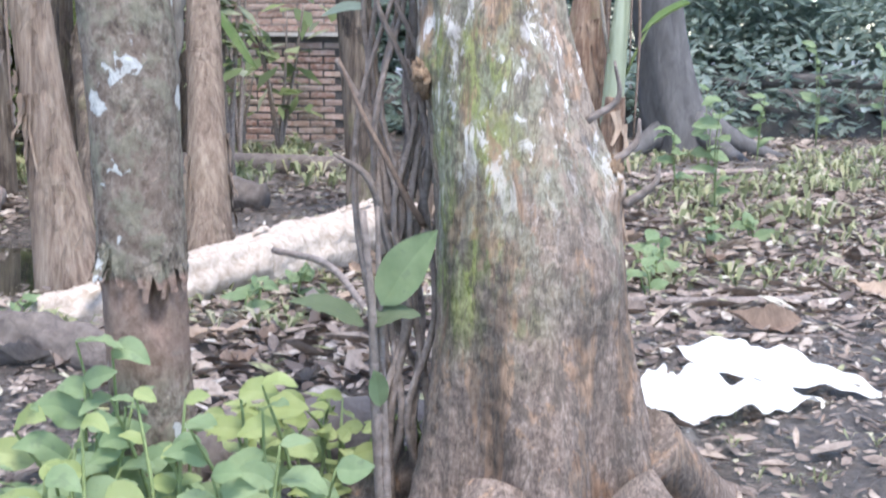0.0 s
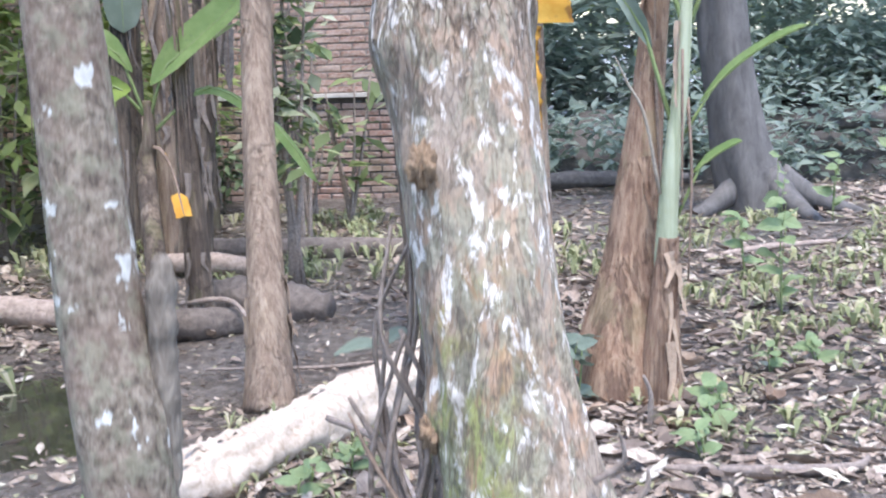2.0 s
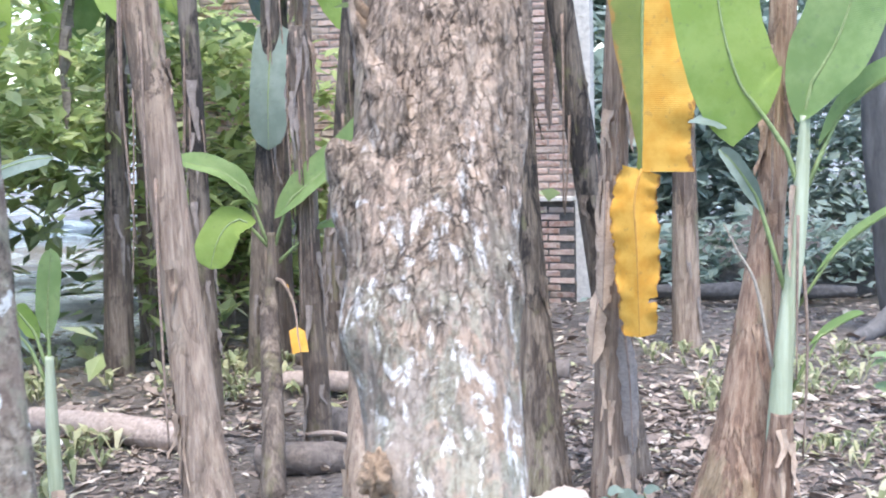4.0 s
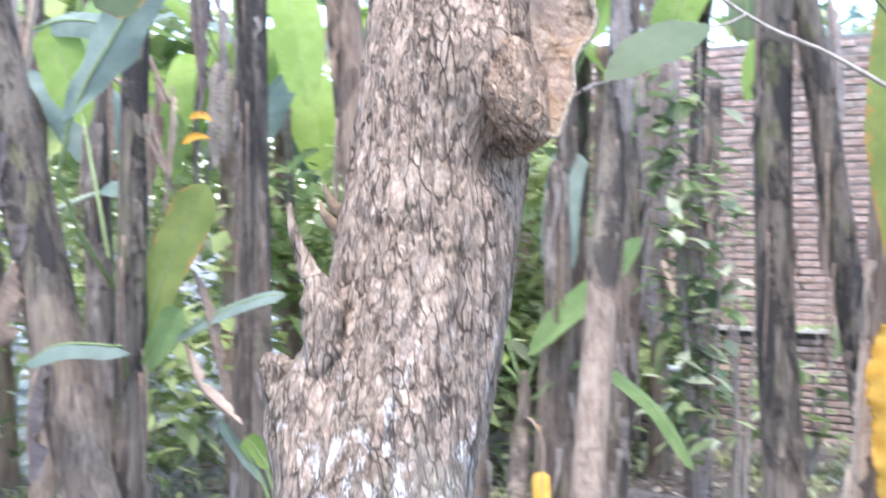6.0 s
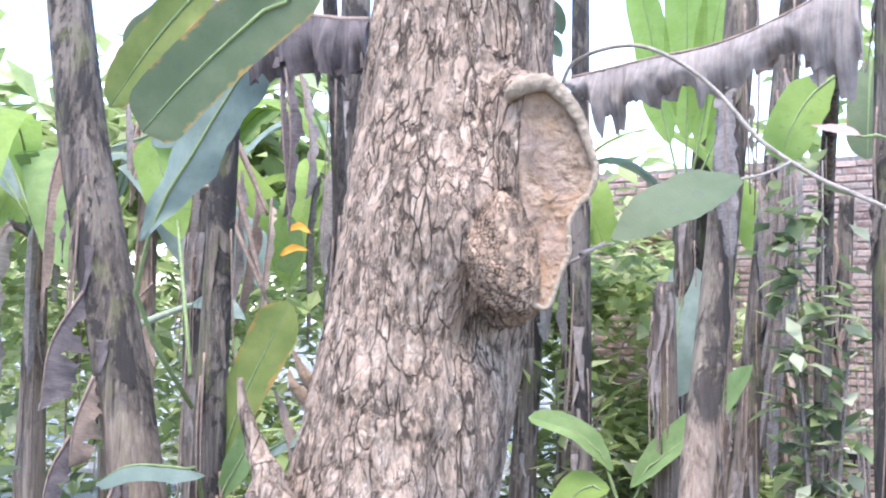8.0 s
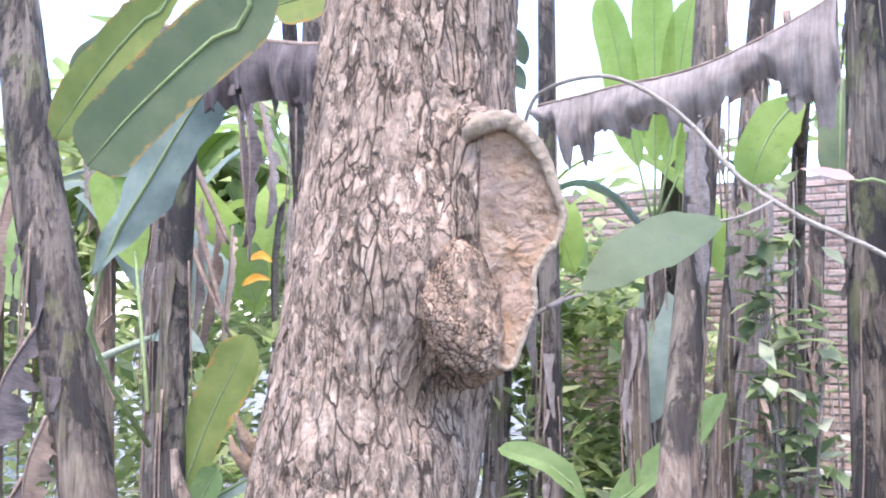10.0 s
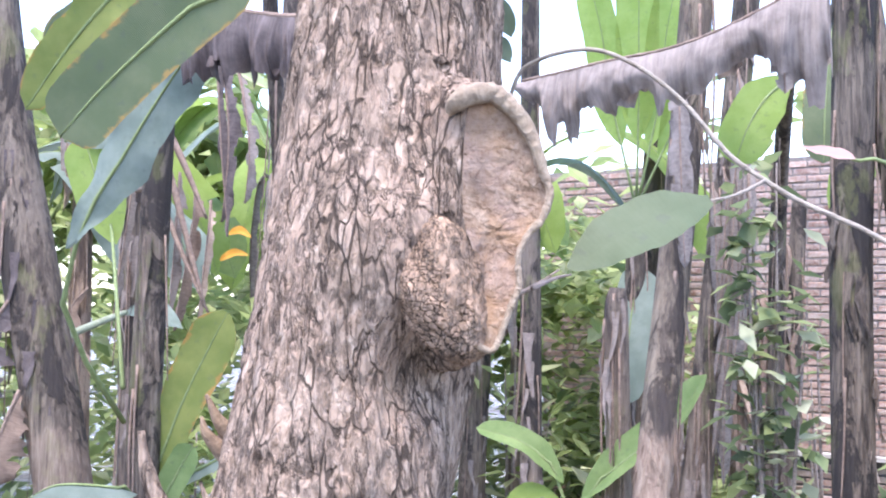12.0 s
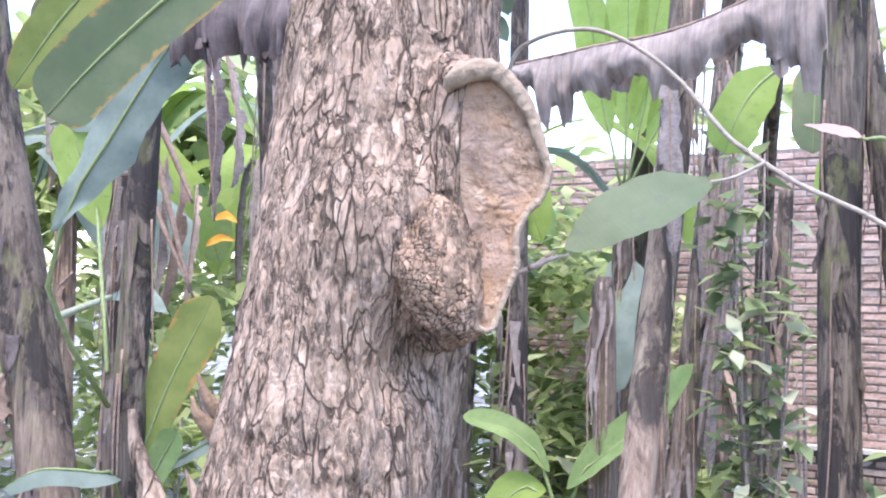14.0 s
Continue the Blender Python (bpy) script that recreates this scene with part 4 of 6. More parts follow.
log("short rotting log on the mud", [(-0.78, 5.5, 0.05, 0.06), (-0.55, 5.45, 0.06, 0.07), (-0.33, 5.5, 0.05, 0.06)], M_LOG, 7.0)
log("broken dark log end with bark", [(-0.52, 6.0, 0.07, 0.08), (-0.3, 5.8, 0.08, 0.10), (0.02, 5.62, 0.05, 0.07)], M_LOG, 8.0, 0.2)
log("old tan log behind the puddle", [(-2.0, 6.3, 0.06, 0.06), (-1.5, 6.0, 0.07, 0.07), (-1.1, 5.85, 0.05, 0.06)], M_LOG_TAN, 9.0)
log("dark charred log beside the pale trunk", [(-1.0, 3.02, 0.02, 0.05), (-0.72, 3.0, 0.05, 0.07), (-0.52, 2.86, 0.03, 0.05)], M_LOG, 11.0, 0.25)
for label, pts in (("bent pale branch on the mud", [(-0.62, 5.62, 0.12, 0.012), (-0.4, 5.45, 0.15, 0.011), (-0.30, 5.3, 0.03, 0.008)]), ("thin branch lying on the mud", [(-0.5, 4.85, 0.012, 0.006), (0.0, 4.75, 0.015, 0.008), (0.45, 4.9, 0.012, 0.004)]), ("crooked brown stick on the litter", [(-0.10, 3.66, 0.14, 0.009), (0.03, 3.42, 0.13, 0.010), (0.10, 3.1, 0.04, 0.008), (0.12, 2.9, 0.0, 0.006)]), ("long brown branch on the soil", [(0.74, 3.36, 0.02, 0.014), (1.05, 3.24, 0.025, 0.016), (1.3, 3.2, 0.03, 0.013), (1.42, 3.35, 0.02, 0.006)]), ("pale straight stick among weeds", [(2.15, 6.5, 0.03, 0.014), (2.5, 6.62, 0.035, 0.018), (2.9, 6.7, 0.03, 0.012)]), ("short upright stick in the litter", [(0.9, 3.78, -0.02, 0.009), (0.905, 3.77, 0.1, 0.008), (0.88, 3.76, 0.17, 0.005)]), ("grey stick beside the fallen leaf", [(1.02, 2.36, 0.01, 0.005), (1.14, 2.28, 0.012, 0.005), (1.24, 2.16, 0.008, 0.003)]), ("thin stick on the bare soil", [(0.78, 3.02, 0.01, 0.006), (0.98, 2.86, 0.018, 0.007), (1.22, 2.84, 0.01, 0.004)])):
    t = thing("branch", tuple(pts[0][:3]), label, "branch", "loose branches")
    rod("body", pts, M_LOG_TAN if "pale" in label else M_TWIG, t, 9, 22, "", 0.25)

# ---- the bleached leaf on the soil ----
WL = thing("fallen_leaf", (0.54, 2.4, 0), "large bleached white fallen leaf with wavy torn edges", "leaf")
WHITE_A = [(1.0, 2.27, 0.03), (0.90, 2.32, 0.055), (0.82, 2.37, 0.065), (0.75, 2.44, 0.07), (0.705, 2.53, 0.085)]
WHITE_B = [(0.86, 2.25, 0.03), (0.75, 2.225, 0.05), (0.66, 2.215, 0.055), (0.57, 2.225, 0.055), (0.51, 2.25, 0.06), (0.475, 2.29, 0.065)]
bm = bmesh.new()
blade(bm, WHITE_A, 0.085, lambda u: 0.12 + 0.88 * min(1, u * 2.2) * (1.0 if u < 0.8 else 1.0 - 1.6 * (u - 0.8)), (0, -0.3, 1), 0.10, 40, 6, 0.07, 0.0, random.Random(6), (-1, 1), 0.03)
part("blade", bm, M_WHITE_LEAF, WL)
bm = bmesh.new()
blade(bm, WHITE_B, 0.085, lambda u: 0.20 + 0.8 * min(1, u * 1.8) * (1.0 if u < 0.8 else 1.0 - 1.5 * (u - 0.8)), (0, -0.35, 1), 0.18, 40, 6, 0.16, 0.0, random.Random(3), (-1, 1), 0.05)
part("blade", bm, M_WHITE_LEAF, WL, "torn lower half with a ruffled edge")


# ---- banana plants ----
G_BAN = "banana plants"
rng = random.Random(21)


def plant(base, label, group=G_BAN):
    return thing("banana_plant", base, label, "banana plant", group)


def dead_leaf(parent, mid, half, material=None, facing=(0, -1, 0.2), seed=1, torn=0.25, **kw):
    """A withered leaf that hangs in a fold."""
    return banana_leaf(parent, mid, half, facing, material or M_DRY, M_DRY_RIB, "withered_leaf", fold=kw.pop("fold", -0.9), wave=kw.pop("wave", 0.2), torn=torn, ragged=0.35, rng=random.Random(seed), nl=kw.pop("nl", 34), nw=6, **kw)


def draped(parent, rib, lengths, material, seed, thick=0.006, sway=0.03):
    """A dead leaf that hangs over its rib in a creased, ragged sheet; lengths run along the rib."""
    r = random.Random(seed)
    n, m = 90, 9
    line = spline(rib, n + 1)
    drop = spline([(v,) for v in lengths], n + 1)
    bm = bmesh.new()
    uv = bm.loops.layers.uv.verify()
    for side in (-1, 1):
        grid, tear = [], 0.0
        for k in range(n + 1):
            p = Vector(line[k][:3])
            if r.random() < 0.22:
                tear = r.uniform(-0.35, 0.2)
            l = max(0.012, drop[k][0] * (1 + tear + 0.06 * r.uniform(-1, 1)) * (1.0 if side < 0 else 0.75))
            row = []
            for j in range(m + 1):
                v = j / m
                fold = sway * v * (math.sin(k * 0.42 + seed + side) + 0.6 * math.sin(k * 1.13 + 2 * seed)) + 0.012 * noise.noise(Vector((k * 0.3, v * 4, seed)))
                along = sway * 0.7 * v * noise.noise(Vector((k * 0.12, v, seed + 5)))
                row.append(bm.verts.new(p + Vector((along, side * (0.008 + 0.02 * math.sin(math.pi * v)) + fold * 0.7, -l * v - 0.004))))
            grid.append(row)
        for k in range(n):
            for j in range(m):
                f = bm.faces.new((grid[k][j], grid[k][j + 1], grid[k + 1][j + 1], grid[k + 1][j]))
                for c, (a, b) in zip(f.loops, ((k, j), (k, j + 1), (k + 1, j + 1), (k + 1, j))):
                    c[uv].uv = (a / n, 0.5 + 0.5 * side * b / m)
    leaf = part("withered_leaf", bm, material, parent)
    rod("midrib", [(*p[:3], thick) for p in spline(rib, 10)], M_DRY_RIB, leaf, 6, 24)
    return leaf


# the stem seen beside the young plant
P = plant((-0.26, 4.4, 0), "banana plant with brown fibrous stem and a paler peeled foot")
banana_stem(P, [(-.26, 4.40, -.04, .098), (-.255, 4.45, .15, .080), (-.25, 4.55, .5, .064), (-.245, 4.7, .95, .056), (-.225, 4.85, 1.5, .054), (-.19, 4.97, 2.1, .052), (-.16, 5.05, 2.7, .055), (-.12, 5.1, 3.4, .05)], M_SHEATH_PEELED, 1.0, rng, 16)
dead_leaf(P, [(-.17, 4.9, 2.55), (-.16, 4.8, 2.5), (-.15, 4.78, 2.2), (-.14, 4.8, 1.9)], 0.05, M_DRY, (0.2, -1, 0), 7, 0.3)

P = plant((-0.62, 7.0, 0), "banana plant wrapped in shaggy dead sheaths")
banana_stem(P, [(-.62, 7.0, -.04, .10), (-.56, 7.0, .6, .082), (-.49, 7.0, 1.2, .072), (-.42, 7.0, 1.9, .068), (-.34, 7.0, 2.7, .064), (-.25, 7.0, 3.6, .06)], M_SHEATH_DARK, 2.0, rng, 40, M_DRY)
for k in range(14):
    z = rng.uniform(1.5, 3.0)
    x = -.61 + .1 * z + rng.uniform(-.10, .10)
    dead_leaf(P, [(x, 6.93, z), (x + .02, 6.89, z - .2), (x + rng.uniform(-.07, .07), 6.90, z - .7)], 0.045, M_DRY, (0, -1, 0), 30 + k, 0.3, nl=16)

# leaning stem
P = plant((-0.71, 4.2, 0), "leaning banana plant with a grooved brown stem, dark above")
banana_stem(P, [(-.69, 4.12, -.05, .115), (-.715, 4.14, .15, .095), (-.75, 4.17, .45, .074), (-.795, 4.2, .9, .062), (-.85, 4.2, 1.5, .058), (-.91, 4.2, 2.1, .056), (-.99, 4.2, 3.0, .05)], M_SHEATH, 3.0, rng, 12)

# stem between the trees
P = plant((0.38, 5.0, 0), "tall banana plant with blotched dark and tan stem")
banana_stem(P, [(.40, 5.02, -.05, .115), (.39, 5.04, .2, .09), (.365, 5.08, .6, .074), (.33, 5.12, 1.2, .068), (.32, 5.15, 1.9, .066), (.33, 5.16, 2.6, .068), (.34, 5.18, 3.6, .06)], M_SHEATH_DARK, 4.0, rng, 16)
draped(P, [(-.075, 3.0, 2.166), (.0, 3.0, 2.178), (.072, 3.0, 2.191), (.208, 3.0, 2.212), (.338, 3.0, 2.262), (.44, 3.05, 2.33)], [.02, .07, .12, .07, .09, .10, .10, .085, .17, .20], M_DRY, 5, 0.003, 0.022)
rod("leaf_stalk", [(.44, 3.05, 2.33, .005), (.60, 3.5, 2.75, .008), (.45, 4.6, 3.2, .014), (.34, 5.1, 3.1, .016)], M_DRY_RIB, P)
dead_leaf(P, [(.36, 3.02, 2.30), (.37, 3.0, 2.22), (.375, 3.0, 2.12)], 0.03, M_DRY, (0.2, -1, 0), 19, 0.2, nl=16)
# thick stem with a young green shoot
P = plant((0.97, 4.2, 0), "thick old banana plant with reddish peeling sheaths")
banana_stem(P, [(.95, 4.2, -.06, .20), (.955, 4.2, .08, .185), (.965, 4.2, .22, .155), (.985, 4.2, .45, .105), (1.005, 4.2, .70, .078), (1.05, 4.2, 1.1, .05), (1.09, 4.2, 1.6, .042), (1.12, 4.2, 2.4, .04)], M_SHEATH_RED, 6.0, rng, 14)
P = plant((1.03, 4.03, 0), "young banana plant with waxy green stem and fresh leaves")
banana_stem(P, [(1.02, 4.03, -.05, .062), (1.025, 4.03, .12, .056), (1.03, 4.02, .3, .044), (1.045, 4.0, .7, .031), (1.085, 4.0, 1.05, .025), (1.10, 4.0, 1.26, .022), (1.11, 4.0, 1.45, .015)], M_GREEN_STEM, 7.0, rng, 2, M_DRY_TAN)
banana_stem(P, [(1.02, 4.03, -.05, .075), (1.025, 4.03, .12, .066), (1.03, 4.02, .3, .051), (1.037, 4.01, .46, .041), (1.04, 4.0, .56, .034)], M_SHEATH_RED, 7.5, rng, 5, M_DRY_TAN, 'outer_sheath')
banana_leaf(P, [(1.09, 4.0, 1.43), (1.14, 3.99, 1.56), (1.22, 3.98, 1.72), (1.27, 3.97, 1.98), (1.26, 3.95, 2.3)], 0.125, (-0.35, -0.9, 0.2), M_BANANA, petiole=[(1.1, 4.0, 1.2)], fold=0.35)
banana_leaf(P, [(1.00, 4.0, 1.46), (0.93, 3.99, 1.52), (0.87, 3.98, 1.68), (0.84, 3.98, 1.9), (0.83, 3.99, 2.2)], 0.14, (0.2, -1.0, -0.15), M_BANANA_BACKLIT, petiole=[(1.1, 4.0, 1.18), (1.06, 4.0, 1.34)], fold=-0.15, shape=lambda u: oblong(u, 0.08, 0.2))
banana_leaf(P, [(1.15, 4.0, 1.36), (1.24, 3.98, 1.48), (1.36, 3.96, 1.56), (1.5, 3.95, 1.58), (1.7, 3.95, 1.54)], 0.05, (0, -0.5, 0.8), M_BANANA, petiole=[(1.1, 4.0, 1.2)], fold=0.9)
banana_leaf(P, [(0.99, 4.0, 1.16), (0.95, 4.0, 1.24), (0.90, 3.99, 1.31), (0.85, 3.98, 1.36)], 0.03, (-0.5, -0.6, 0.6), M_BANANA_BLUE, petiole=[(1.06, 4.0, 0.9)], fold=0.6)
banana_leaf(P, [(1.14, 3.99, 0.98), (1.24, 3.98, 1.08), (1.36, 3.97, 1.16), (1.5, 3.97, 1.22)], 0.02, (0, -0.4, 0.9), M_BANANA, petiole=[(1.09, 4.0, 0.88)], fold=0.9, thick=0.005)
banana_leaf(P, [(1.12, 3.99, 0.76), (1.2, 3.98, 0.82), (1.28, 3.97, 0.86)], 0.02, (0, -0.4, 0.9), M_BANANA, petiole=[(1.07, 4.0, 0.62)], fold=0.8, thick=0.005)
rod("leaf_stalk", [(1.01, 3.99, 0.70, 0.006), (0.96, 3.98, 0.95, 0.005), (0.90, 3.97, 1.06, 0.004), (0.86, 3.96, 1.14, 0.002)], M_VINE, P)
small_leaf(P, (0.88, 4.0, 1.42), (0.76, 3.98, 1.44), 0.035, M_BANANA_BLUE, (0, -0.5, 0.8))

# the plant that carries the yellow leaf
P = plant((0.65, 4.97, 0), "banana plant with withered foot and one hanging yellow leaf")
banana_stem(P, [(.65, 4.97, -.05, .09), (.66, 4.97, .3, .078), (.66, 4.97, .8, .064), (.68, 4.98, 1.5, .05), (.74, 4.98, 2.5, .045)], M_SHEATH, 8.0, rng, 22, M_DRY_TAN)
YM = [(.80, 4.75, 2.4), (.765, 4.74, 2.1), (.745, 4.73, 1.8), (.74, 4.72, 1.5), (.735, 4.72, 1.26)]
banana_leaf(P, YM, 0.20, (-0.1, -1, 0.1), M_YELLOW, M_RIB, "yellow_leaf", fold=0.10, sides=(-1,), wave=0.10, shape=lambda u: (0.55 + 0.45 * min(1, 3 * u)) * (1 - 0.12 * abs(math.sin(9 * u))), ragged=0.03, nl=90, torn=0.02, rng=random.Random(12), thick=0.010)
bm = bmesh.new()
blade(bm, YM, 0.15, lambda u: 0.9 if u < 0.45 else max(0.10, 0.9 - 1.7 * (u - 0.45)), (0.1, -1, 0.1), 0.1, 26, 5, 0.08, 0, random.Random(2), (1,))
part("green_half", bm, M_BANANA_OLIVE, P, "green half of the hanging leaf")
banana_leaf(P, [(.735, 4.72, 1.27), (.705, 4.70, 1.16), (.71, 4.69, 1.0), (.715, 4.70, .82), (.72, 4.71, .67)], 0.115, (-0.15, -1, 0.1), M_YELLOW, M_YELLOW_RIB, "yellow_leaf", fold=-0.6, wave=0.18, shape=lambda u: 0.62 + 0.30 * math.sin(2.6 * u + 0.5) + 0.10 * noise.noise(Vector((u * 6, 3, 1))), ragged=0.16, nl=44, nw=8, torn=0.03, rng=random.Random(4), thick=0.005)
dead_leaf(P, [(.63, 4.85, 1.22), (.61, 4.80, 1.0), (.60, 4.80, .75)], 0.05, M_DRY_TAN, (-0.3, -1, 0), 14, 0.2, nl=16)
dead_leaf(P, [(.62, 4.86, .9), (.58, 4.82, .75), (.56, 4.82, .55)], 0.05, M_DRY_TAN, (-0.3, -1, 0), 15, 0.2, nl=16)
dead_leaf(P, [(.68, 4.86, .72), (.70, 4.84, .5), (.71, 4.84, .2)], 0.05, M_DRY, (0, -1, 0), 16, 0.2, nl=16)

# leaning dark stem and a straight tall one in front of the wall
P = plant((0.77, 5.2, 0), "dark leaning banana stem")
banana_stem(P, [(.78, 5.2, -.05, .07), (.70, 5.2, .5, .062), (.63, 5.2, 1.0, .058), (.555, 5.2, 1.5, .055), (.485, 5.2, 2.0, .05), (.41, 5.2, 2.5, .045), (.34, 5.2, 3.0, .04)], M_SHEATH_DARK, 9.0, rng, 10)
dead_leaf(P, [(.50, 5.6, 2.5), (.53, 5.5, 2.2), (.52, 5.5, 1.5)], 0.045, M_DRY, (0, -1, 0), 17, 0.3)
dead_leaf(P, [(.40, 5.6, 2.3), (.47, 5.5, 2.1), (.48, 5.5, 1.4)], 0.035, M_DRY_BROWN, (0, -1, 0), 18, 0.3)

# slender stems behind the tree
P = plant((-1.16, 6.48, 0), "slender banana stem with loose sheath ends")
banana_stem(P, [(-1.16, 6.48, -.05, .07), (-1.165, 6.48, .6, .056), (-1.17, 6.48, 1.2, .050), (-1.175, 6.48, 1.7, .048), (-1.185, 6.48, 2.3, .046), (-1.19, 6.48, 3.4, .04)], M_SHEATH_DARK, 11.0, rng, 16, M_DRY)
P = plant((-1.02, 7.4, 0), "banana stem cut off below a tuft of fresh stalks")
banana_stem(P, [(-1.04, 7.4, -.05, .08), (-1.0, 7.4, .82, .062), (-.93, 7.4, 1.6, .055), (-.9, 7.4, 2.1, .055), (-.9, 7.4, 2.35, .06)], M_SHEATH_DARK, 12.0, rng, 10, M_DRY)
for dx, dz, w in ((-.12, .45, .05), (.02, .5, .06), (.12, .42, .05), (.2, .3, .04)):
    banana_leaf(P, [(-.9 + dx * .6, 7.36, 2.45 + dz * .4), (-.9 + dx, 7.34, 2.4 + dz), (-.9 + dx * 1.4, 7.3, 2.5 + dz * 1.6), (-.9 + dx * 2, 7.25, 2.55 + dz * 2.2)], w * 2, (0, -1, 0.2), M_BANANA_BACKLIT, petiole=[(-.9, 7.38, 2.3)], fold=0.3)

# left side stems
P = plant((-1.72, 4.26, 0), "stout banana plant with blotched stem and hanging dead leaves")
banana_stem(P, [(-1.71, 4.26, -.05, .12), (-1.85, 4.26, .5, .10), (-1.975, 4.26, 1.0, .092), (-2.085, 4.26, 1.5, .092), (-2.20, 4.26, 2.0, .09), (-2.27, 4.26, 2.3, .085), (-2.37, 4.26, 2.9, .075)], M_SHEATH_WORN, 13.0, rng, 14, M_DRY_DARK)
rod("leaf_stalk", [(-2.06, 4.3, 1.665, 0.014), (-2.18, 4.65, 1.71, 0.013), (-2.31, 4.98, 1.745, 0.010)], M_GREEN_STEM, P)
small_leaf(P, (-2.32, 5.0, 1.75), (-2.04, 4.96, 1.685), 0.062, M_BANANA_BLUE, (0.1, -0.6, 0.8), 0.03)
for k, (mid, w) in enumerate((([(-2.17, 4.16, 1.78), (-2.25, 4.1, 1.60), (-2.27, 4.08, 1.38)], .10), ([(-2.1, 4.14, 1.5), (-2.14, 4.1, 1.35), (-2.16, 4.1, 1.2)], .075), ([(-2.2, 4.15, 1.3), (-2.25, 4.1, 1.15), (-2.28, 4.1, .9)], .06), ([(-2.31, 4.2, 2.3), (-2.33, 4.16, 2.1), (-2.35, 4.16, 1.7)], .03), ([(-2.0, 4.16, 1.2), (-2.03, 4.1, 1.0), (-2.02, 4.1, .75)], .05))):
    dead_leaf(P, mid, w, (M_DRY_DARK, M_DRY_BROWN)[k % 2], (-0.2, -1, 0), 20 + k, 0.2, nl=18)

P = plant((-2.61, 5.5, 0), "dark dead banana stem broken off at the top")
banana_stem(P, [(-2.61, 5.5, -.05, .075), (-2.62, 5.5, .5, .066), (-2.635, 5.5, 1.2, .062), (-2.645, 5.5, 1.8, .058), (-2.65, 5.5, 2.2, .058), (-2.655, 5.5, 2.29, .045)], M_SHEATH_DARK, 14.0, rng, 14, M_DRY)
rod("leaf_stalk", [(-2.35, 5.2, 2.52, 0.012), (-2.24, 5.2, 2.20, 0.014), (-2.10, 5.2, 1.77, 0.008)], M_DRY_RIB, P)
rod("leaf_stalk", [(-2.33, 5.25, 2.50, 0.015), (-2.24, 5.25, 2.34, 0.014), (-2.13, 5.25, 2.12, 0.006)], M_DRY_RIB, P)
rod("leaf_stalk", [(-2.62, 5.42, 2.26, 0.013), (-2.40, 5.3, 2.23, 0.012), (-2.23, 5.2, 2.02, 0.010), (-2.08, 5.2, 1.74, 0.005)], M_DRY_RIB, P)
for k in range(6):
    x = -2.55 + 0.075 * k
    dead_leaf(P, [(x, 5.35, 2.5 - .06 * k), (x + .02, 5.3, 2.2 - .03 * k), (x + rng.uniform(-.06, .1), 5.3, 1.75 - .02 * k)], rng.uniform(.02, .045), (M_DRY, M_DRY_BROWN, M_DRY_TAN)[k % 3], (0, -1, 0), 40 + k, 0.35, nl=18)
for a, b, w in (((-2.12, 5.4, 2.07), (-2.0, 5.38, 2.05), .022), ((-2.16, 5.4, 1.96), (-2.02, 5.4, 1.98), .022)):
    small_leaf(P, a, b, w, M_YELLOW, (0.1, -0.8, 0.5), 0.02, "yellow_leaf")

P = plant((-1.84, 5.43, 0), "tall dark banana stem with grey patches")
banana_stem(P, [(-1.85, 5.43, -.05, .09), (-1.845, 5.43, .6, .076), (-1.84, 5.43, 1.5, .072), (-1.84, 5.43, 2.2, .068), (-1.83, 5.43, 3.3, .06)], M_SHEATH_DARK, 15.0, rng, 16, M_DRY)
P = plant((-0.53, 5.6, 0), "dark banana stem with a short broken top")
banana_stem(P, [(-.53, 5.62, -.05, .065), (-.54, 5.62, .6, .05), (-.55, 5.62, 1.3, .046), (-.56, 5.62, 1.75, .045), (-.555, 5.62, 1.86, .03)], M_SHEATH_DARK, 15.4, rng, 14, M_DRY)

# young plant with the tall upright leaf
P = plant((-1.86, 4.42, 0), "young banana plant with one tall upright bright leaf")
banana_stem(P, [(-1.85, 4.42, -.05, .055), (-1.855, 4.42, .5, .042), (-1.85, 4.42, .9, .030), (-1.845, 4.42, 1.08, .020)], M_GREEN_STEM, 16.0, rng, 5, M_DRY_TAN)
banana_leaf(P, [(-1.83, 4.43, 1.13), (-1.77, 4.43, 1.27), (-1.69, 4.43, 1.46), (-1.61, 4.44, 1.62), (-1.535, 4.44, 1.75)], 0.086, (0.25, -0.95, 0.15), M_BANANA_OLIVE, petiole=[(-1.845, 4.42, 1.0)], fold=0.12, wave=0.05, nl=36, shape=lambda u: (0.34 + 0.66 * min(1.0, u / 0.6)) * (1 - 0.8 * max(0.0, (u - 0.84) / 0.16) ** 2))
banana_leaf(P, [(-1.80, 4.35, 1.17), (-1.72, 4.15, 1.215), (-1.80, 4.05, 1.235), (-1.88, 4.02, 1.225), (-1.97, 4.0, 1.17)], 0.05, (0.1, -0.5, 0.85), M_BANANA_BLUE, petiole=[(-1.845, 4.42, 1.02)], fold=-0.6)
banana_leaf(P, [(-1.78, 4.46, 1.15), (-1.66, 4.5, 1.24), (-1.52, 4.5, 1.31), (-1.38, 4.5, 1.36), (-1.27, 4.5, 1.375)], 0.042, (0, -0.6, 0.8), M_BANANA_BLUE, petiole=[(-1.84, 4.42, 1.0)], fold=-0.3)
banana_leaf(P, [(-1.78, 4.40, 1.08), (-1.70, 4.38, 1.19), (-1.64, 4.37, 1.28), (-1.60, 4.36, 1.33)], 0.05, (0.3, -0.9, 0.2), M_BANANA, petiole=[(-1.84, 4.42, 0.95)], fold=0.2)
